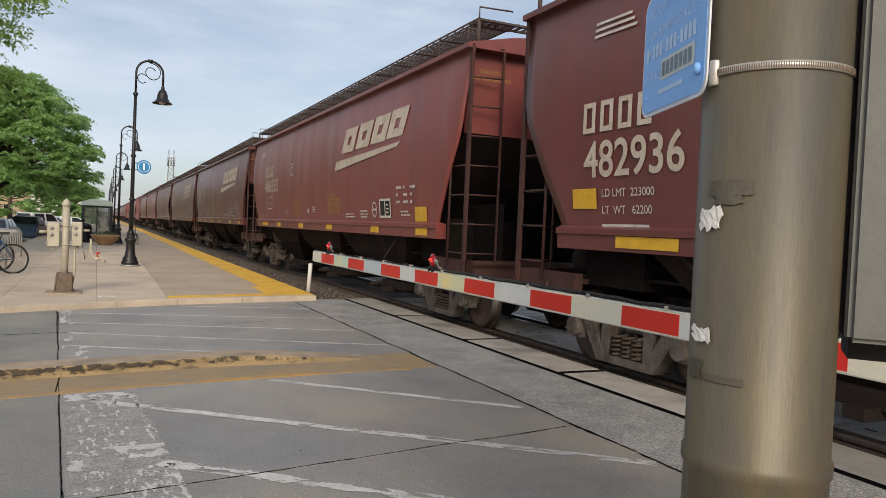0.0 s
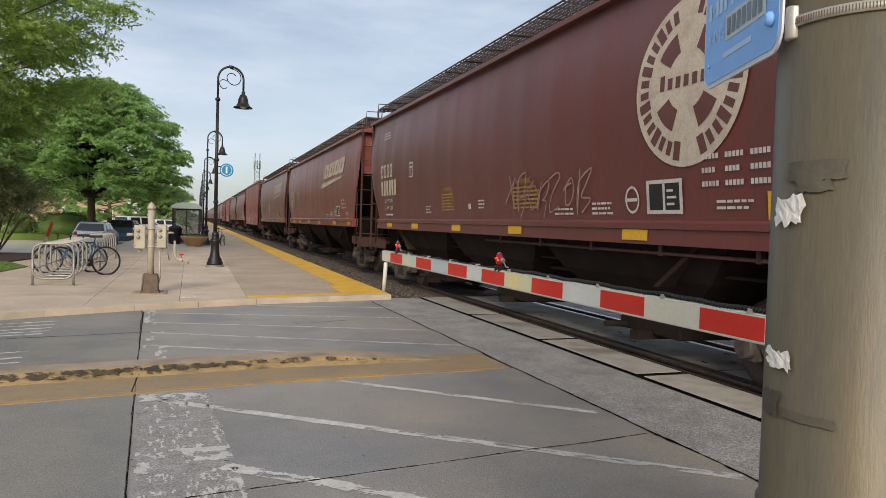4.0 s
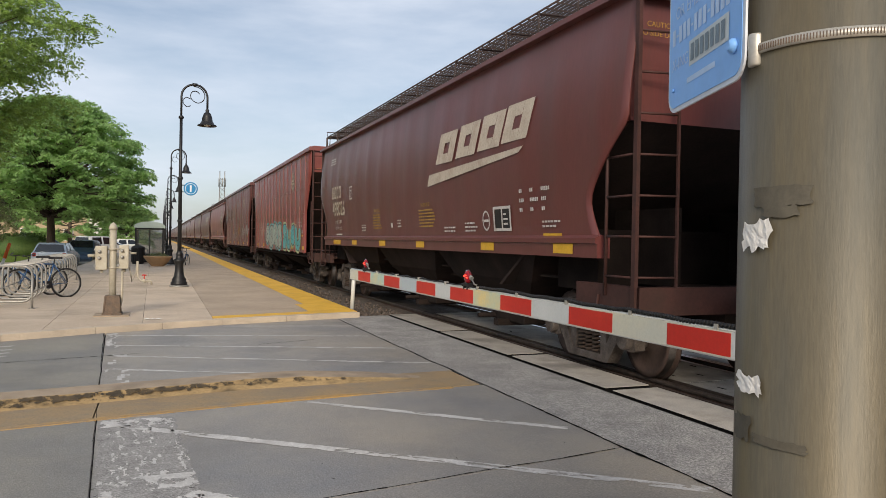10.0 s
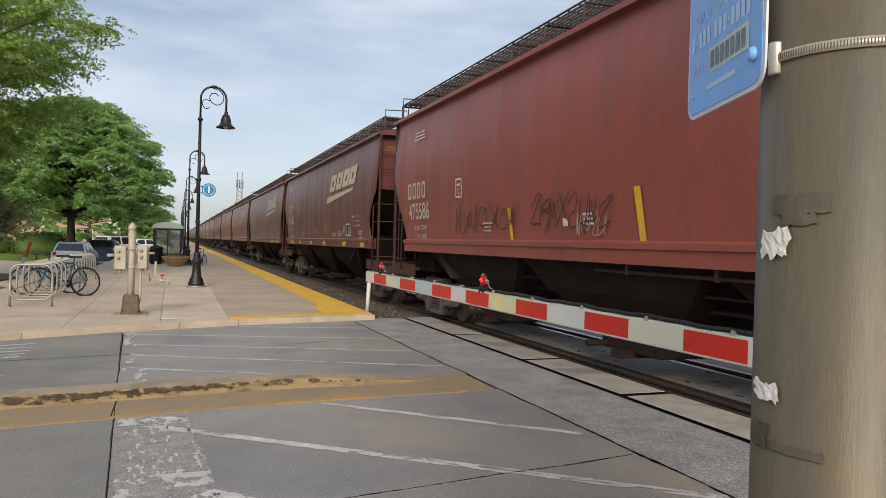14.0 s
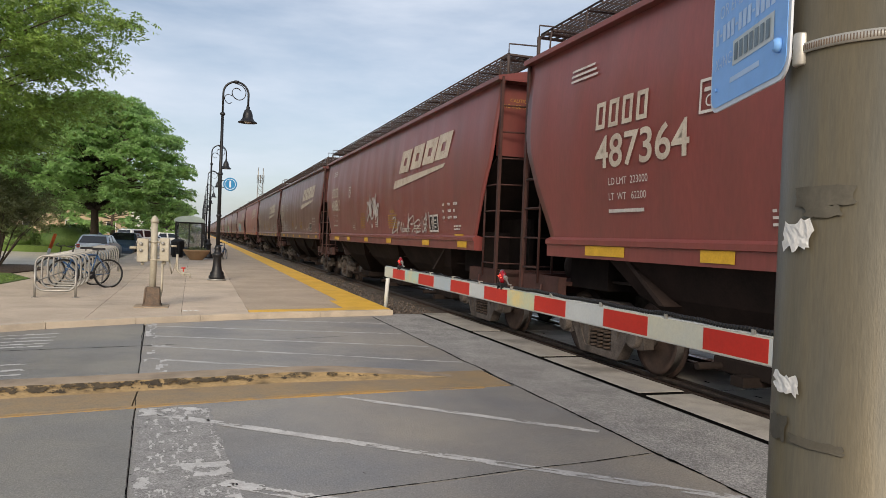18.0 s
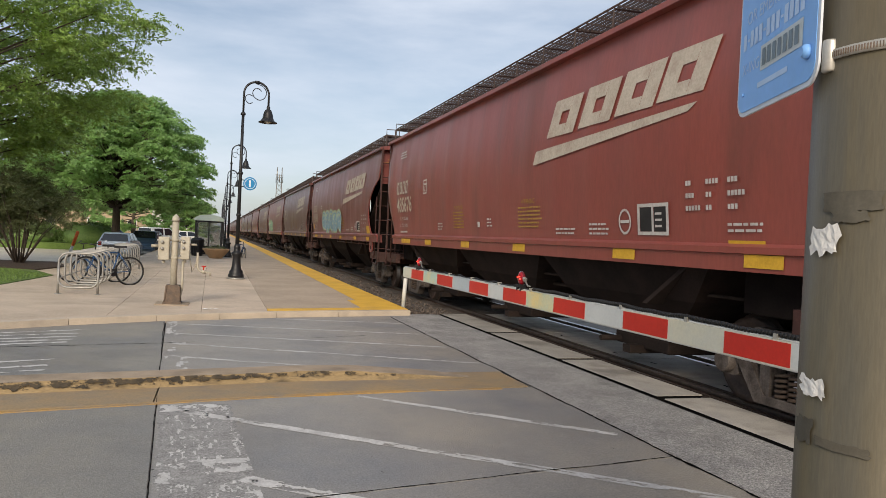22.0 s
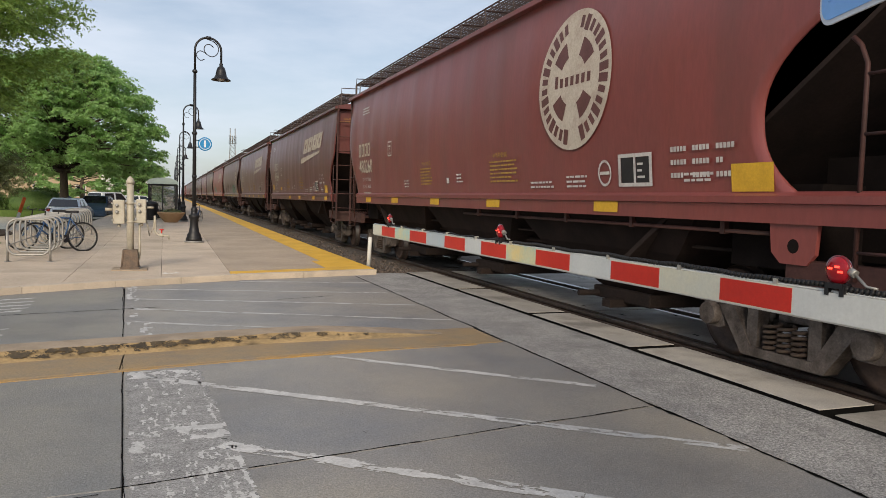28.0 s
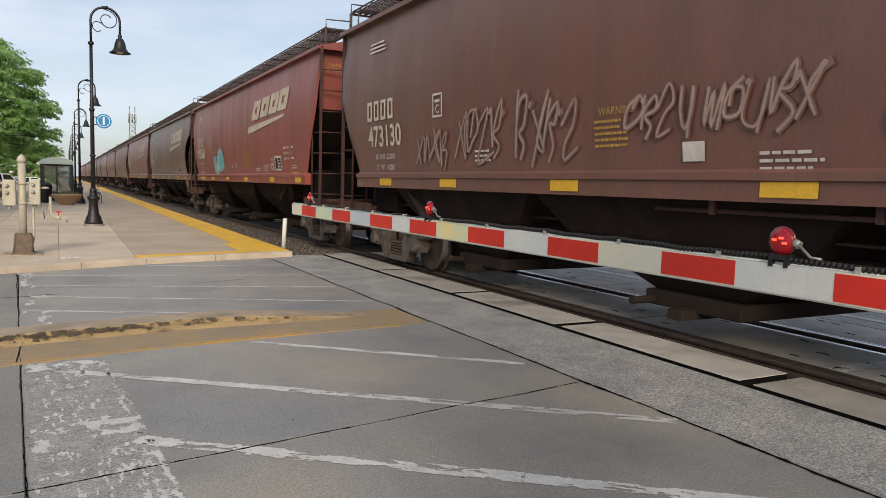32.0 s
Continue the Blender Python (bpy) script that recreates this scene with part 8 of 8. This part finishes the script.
def hedge(x, y, rx, ry, h, seed):
    g = empty("hedge", pose(x, y, 0.08), "rounded clipped green hedge", "hedge")
    bm = BM()
    r = random.Random(seed)
    n = 2600
    for _ in range(n):
        a, e = r.random() * 6.283, math.asin(r.uniform(0, 1))
        k = r.uniform(0.86, 1.02)
        c = Vector((rx * math.cos(a) * math.cos(e) ** 0.6 * k, ry * math.sin(a) * math.cos(e) ** 0.6 * k, h * math.sin(e) ** 0.8 * k))
        ax = Euler((r.uniform(-1.2, 1.2), r.uniform(-1.2, 1.2), r.random() * 6.28)).to_matrix()
        s = 0.09 * r.uniform(0.6, 1.3)
        bm.faces.new([bm.verts.new(c + ax @ Vector(v) * s) for v in ((-1, 0, 0), (0, -0.5, 0), (1, 0, 0), (0, 0.5, 0))])
    lathe(bm, [(rx * 0.8, 0), (rx * 0.88, h * 0.4), (rx * 0.6, h * 0.8), (0.05, h * 0.9)], 14)
    part("foliage", bm, M["hedge"], g)


hedge(-14.2, 55.0, 1.9, 1.3, 1.6, 3)
hedge(-17.6, 55.4, 1.8, 1.3, 1.4, 4)
hedge(-8.2, 88.0, 2.2, 1.5, 1.3, 5)


# ---------------------------------------------------------------- parked cars
def car_body(name, m, paint, label, L=4.3, W=1.74, H=1.47, suv=False):
    """A parked car; its rear faces -y."""
    g = empty(name, m, label, "car")
    h = H
    belt = 0.95 if not suv else 1.05
    prof = [(-L / 2, 0.45), (-L / 2 + 0.02, 0.75), (-L / 2 + 0.10, belt), (L / 2 - 1.25, belt + 0.02), (L / 2 - 0.25, 0.80), (L / 2, 0.62), (L / 2 - 0.03, 0.34), (L / 2 - 0.4, 0.24), (-L / 2 + 0.4, 0.24), (-L / 2 + 0.05, 0.32)]
    bm = BM()
    fs = prism(bm, prof, -W / 2, W / 2)
    bmesh.ops.bevel(bm, geom=bm.edges[:], offset=0.06, segments=2, affect="EDGES")
    part("body", bm, paint, g)
    cab = [(-L / 2 + 0.12, belt - 0.02), (-L / 2 + (0.28 if suv else 0.55), h - 0.07), (-L / 2 + 0.75, h), (L / 2 - 2.1, h - 0.02), (L / 2 - 1.25, belt)]
    bm = BM()
    A_ = [bm.verts.new((-W / 2 + (0.06 if z < belt + 0.05 else 0.20), y, z)) for y, z in cab]
    B_ = [bm.verts.new((W / 2 - (0.06 if z < belt + 0.05 else 0.20), y, z)) for y, z in cab]
    n = len(cab)
    bm.faces.new(A_[::-1]), bm.faces.new(B_)
    for i in range(n):
        bm.faces.new((A_[i], A_[(i + 1) % n], B_[(i + 1) % n], B_[i]))
    bmesh.ops.recalc_face_normals(bm, faces=bm.faces[:])
    bmesh.ops.bevel(bm, geom=bm.edges[:], offset=0.04, segments=2, affect="EDGES")
    roof = part("cabin", bm, paint, g)
    # windows, proud of the cabin
    def pane(p):
        bm = BM()
        vs = [bm.verts.new(q) for q in p]
        f = bm.faces.new(vs)
        bm.normal_update()
        c = sum((v.co for v in vs), Vector()) / len(vs)
        nn = f.normal * (1 if f.normal.dot(c - Vector((0, 0, 1.0))) > 0 else -1)
        for v in vs:
            v.co = c + (v.co - c) * 0.88 + nn * 0.012
        top = bmesh.ops.extrude_face_region(bm, geom=[f])["geom"]
        for v in top:
            if isinstance(v, bmesh.types.BMVert):
                v.co += nn * 0.006
        bmesh.ops.recalc_face_normals(bm, faces=bm.faces[:])
        part("window", bm, M["car_glass"], roof)
    c = cab
    wl, wt = W / 2 - 0.06, W / 2 - 0.20
    pane([(-wl, c[0][0], c[0][1]), (wl, c[0][0], c[0][1]), (wt, c[1][0], c[1][1]), (-wt, c[1][0], c[1][1])])
    pane([(-wl, c[4][0], c[4][1]), (wl, c[4][0], c[4][1]), (wt, c[3][0], c[3][1]), (-wt, c[3][0], c[3][1])])
    for s in (-1, 1):
        mid = (c[0][0] + c[4][0]) / 2 - 0.1
        pane([(s * wl, c[0][0] + 0.35, belt), (s * wl, mid, belt), (s * wt, mid, h - 0.06), (s * wt, c[1][0] + 0.2, h - 0.09)])
        pane([(s * wl, mid + 0.06, belt), (s * wl, c[4][0] - 0.25, belt), (s * wt, c[3][0] + 0.0, h - 0.07), (s * wt, mid + 0.06, h - 0.06)])
        bm = BM()
        box(bm, s * (W / 2 - 0.16) - 0.08, s * (W / 2 - 0.16) + 0.08, -L / 2 - 0.012, -L / 2 + 0.06, 0.70, 0.90, 0.02)
        part("tail_lamp", bm, M["tail"], g, "red tail lamp")
    bm = BM()
    box(bm, -W / 2 + 0.04, W / 2 - 0.04, -L / 2 - 0.05, -L / 2 + 0.1, 0.36, 0.58, 0.03)
    part("bumper", bm, paint if not suv else M["tyre"], g)
    bm = BM()
    box(bm, -0.26, 0.26, -L / 2 - 0.016, -L / 2 + 0.02, 0.64, 0.76)
    part("plate_panel", bm, M["sign_white"], g)
    first = None
    for s in (-1, 1):
        for y in (-L / 2 + 0.82, L / 2 - 0.85):
            mm = Matrix.Translation((s * (W / 2 - 0.11), y, 0.31))
            if first is None:
                bm = BM()
                lathe(bm, [(0.18, -0.11), (0.29, -0.11), (0.315, -0.07), (0.315, 0.07), (0.29, 0.11), (0.18, 0.11)], 22, Matrix.Rotation(radians(90), 4, "Y"))
                w = part("wheel", bm, M["tyre"], g)
                first = w
                bm = BM()
                lathe(bm, [(0.19, -0.10), (0.17, -0.115), (0.05, -0.09), (0.05, 0.09), (0.17, 0.115), (0.19, 0.10)], 18, Matrix.Rotation(radians(90), 4, "Y"))
                rim0 = part("rim", bm, M["galv"], w)
                w.matrix_basis = mm
            else:
                w = again("wheel", first, g, mm)
                again("rim", rim0, w, Matrix())
    return g


CP = LOT
car_body("hatchback_car", pose(-10.75, 43.5, CP, 0, 0, -3), M["car_silver"], "silver-blue hatchback parked with its rear to the platform", 4.2, 1.72, 1.42)
car_body("suv_car", pose(-10.0, 49.6, CP, 0, 0, 176), M["car_navy"], "dark navy SUV parked beside the platform", 4.5, 1.72, 1.54, True)
car_body("white_suv_car", pose(-10.5, 70.5, CP, 0, 0, -38), M["car_white"], "white SUV parked side-on in the car park", 4.7, 1.9, 1.78, True)
car_body("white_van_car", pose(-15.2, 72.0, CP, 0, 0, -70), M["car_white"], "white wagon parked further back in the car park", 4.7, 1.85, 1.6, True)
car_body("grey_car", pose(-9.9, 74.0, CP, 0, 0, -60), M["car_silver"], "silver car parked at the far row", 4.4, 1.75, 1.45)
car_body("dark_car", pose(-14.4, 68.0, CP, 0, 0, -40), M["car_navy"], "dark car parked under the trees", 4.5, 1.8, 1.5)
car_body("pale_car", pose(-8.6, 84.0, CP, 0, 0, -60), M["car_white"], "white car parked far along the platform", 4.5, 1.8, 1.5)


# ---------------------------------------------------------------- distance
def building(x, y, w, d, h, wall, label, floors=2, rot=0, roof=True, cols=6):
    g = empty("building", pose(x, y, 0, 0, 0, rot), label, "building")
    bm = BM()
    box(bm, -w / 2, w / 2, -d / 2, d / 2, -0.5, h)
    part("wall", bm, wall, g)
    bm = BM()
    if roof:
        prism(bm, [(-d / 2 - 0.4, h), (d / 2 + 0.4, h), (0, h + d * 0.28)], -w / 2 - 0.4, w / 2 + 0.4)
    else:
        box(bm, -w / 2 - 0.15, w / 2 + 0.15, -d / 2 - 0.15, d / 2 + 0.15, h, h + 0.35)
    part("roof", bm, M["roof"], g)
    for f in range(floors):
        for c in range(cols):
            xx = -w / 2 + w * (c + 0.5) / cols
            z0 = h * (f + 0.28) / floors
            bm = BM()
            box(bm, xx - 0.6, xx + 0.6, -d / 2 - 0.06, -d / 2 + 0.02, z0 - 0.08, z0 + 1.5)
            fr = part("window", bm, M["render_white"], g)
            bm = BM()
            box(bm, xx - 0.5, xx + 0.5, -d / 2 - 0.08, -d / 2 - 0.05, z0, z0 + 1.4)
            part("pane", bm, M["car_glass"], fr)
    return g


building(-30, 112, 30, 12, 6.0, M["brick"], "buff brick building behind the trees", 2, 6)
building(-14, 138, 10, 10, 5.5, M["render_white"], "white rendered building at the end of the car park", 1, 0, False, 3)
building(36, 36, 22, 14, 7.0, M["red_brick"], "red brick building across the track", 2, 20)
building(-60, 70, 14, 20, 6.5, M["brick"], "buff brick building beyond the car park", 2, -30)


def far_signal():
    g = empty("crossing_signal", pose(8.0, 11.65, 0), "crossing signal across the track with a lit red lamp", "signal")
    bm = BM()
    lathe(bm, [(0.16, -0.01), (0.16, 0.04), (0.06, 0.06), (0.055, 3.9), (0.02, 3.95)], 14)
    part("mast", bm, M["galv"], g)
    bm = BM()
    tube(bm, [(-0.55, -0.1, 2.75), (0.55, -0.1, 2.75)], 0.035, 8)
    part("cross_arm", bm, M["galv"], g)
    for sx in (-0.5, 0.5):
        bm = BM()
        lathe(bm, [(0.30, 0.0), (0.30, 0.02), (0.16, 0.03), (0.15, 0.10)], 20, pose(sx, -0.18, 2.75, 90, 0, 0))
        back = part("backing", bm, M["black_metal"], g, "round black backing")
        bm = BM()
        lathe(bm, [(0.15, 0.0), (0.13, 0.03), (0.05, 0.05)], 20, pose(sx, -0.26, 2.75, 90, 0, 0))
        part("lens", bm, M["diode"] if sx < 0 else M["lens_dark"], back, "red lens")


far_signal()


def tower():
    g = empty("radio_tower", pose(13.3, 250, 0), "distant lattice radio tower with antennas", "tower")
    bm = BM()
    H = 23.5
    for s in ((-1, -1), (1, -1), (1, 1), (-1, 1)):
        tube(bm, [(s[0] * 1.3, s[1] * 1.3, -0.3), (s[0] * 0.7, s[1] * 0.7, H * 0.9)], 0.09, 4)
    for k in range(14):
        z = H * 0.9 * k / 14
        w, w2 = 1.3 - 0.6 * k / 14, 1.3 - 0.6 * (k + 1) / 14
        z2 = H * 0.9 * (k + 1) / 14
        for a, b_ in (((-1, -1), (1, -1)), ((1, -1), (1, 1)), ((1, 1), (-1, 1)), ((-1, 1), (-1, -1))):
            tube(bm, [(a[0] * w, a[1] * w, z), (b_[0] * w2, b_[1] * w2, z2)], 0.05, 3)
            tube(bm, [(b_[0] * w, b_[1] * w, z), (a[0] * w2, a[1] * w2, z2)], 0.05, 3)
    part("lattice", bm, M["galv"], g)
    for k in range(8):
        a = k * 0.785
        bm = BM()
        tube(bm, [(1.1 * math.cos(a), 1.1 * math.sin(a), H * 0.78), (1.1 * math.cos(a), 1.1 * math.sin(a), H * (0.9 + 0.1 * (k % 2)))], 0.10, 5)
        part("antenna", bm, M["galv"], g)


tower()
# far line of trees, on both sides of the track
b = BM()
r = random.Random(50)
for k in range(150):
    y = 150 + r.random() * 300
    x = r.choice((-1, 1)) * r.uniform(8, 90)
    if -6 < x < 12:
        x = 14
    leaf_cloud(b, (x, y, r.uniform(1.5, 3.5)), 4.5, 4.5, 2.6, 90, 0.8, 5000 + k, 0.4)
tagged(part("far_trees", b, M["hedge"]), "far belt of green trees", "trees", kind="stuff")


# ---------------------------------------------------------------- what moves
def motions():
    for i, car in train.items():
        y0 = car_y(i)
        walk(car, [(t, pose(TRACK_X, y0 - SPEED * t, 0)) for t in (0, 8, 16, 24, 32)])
        # wheels turn while the car is within sight of the crossing
        near, past = (y0 - 45) / SPEED, (y0 + 16) / SPEED
        if past < 0 or near > 32:
            continue
        t0, t1 = max(0.0, near), min(32.0, past)
        step = 1 / 30
        for truck in [o for o in car.children if o.name.startswith("truck")]:
            for ws in [o for o in truck.children if o.name.startswith("wheelset")]:
                yy = ws.matrix_basis.translation.y
                rows = []
                if t0 > 0:
                    rows.append((0.0, pose(0, yy, 0.46)))
                n = int((t1 - t0) / step)
                for k in range(n + 1):
                    t = t0 + k * step
                    rows.append((t, pose(0, yy, 0.46, math.degrees(SPEED * (t - t0) / 0.46), 0, 0)))
                if t1 < 32.0 and rows[-1][0] < 31.9:
                    rows.append((32.0, rows[-1][1]))
                walk(ws, rows)


motions()
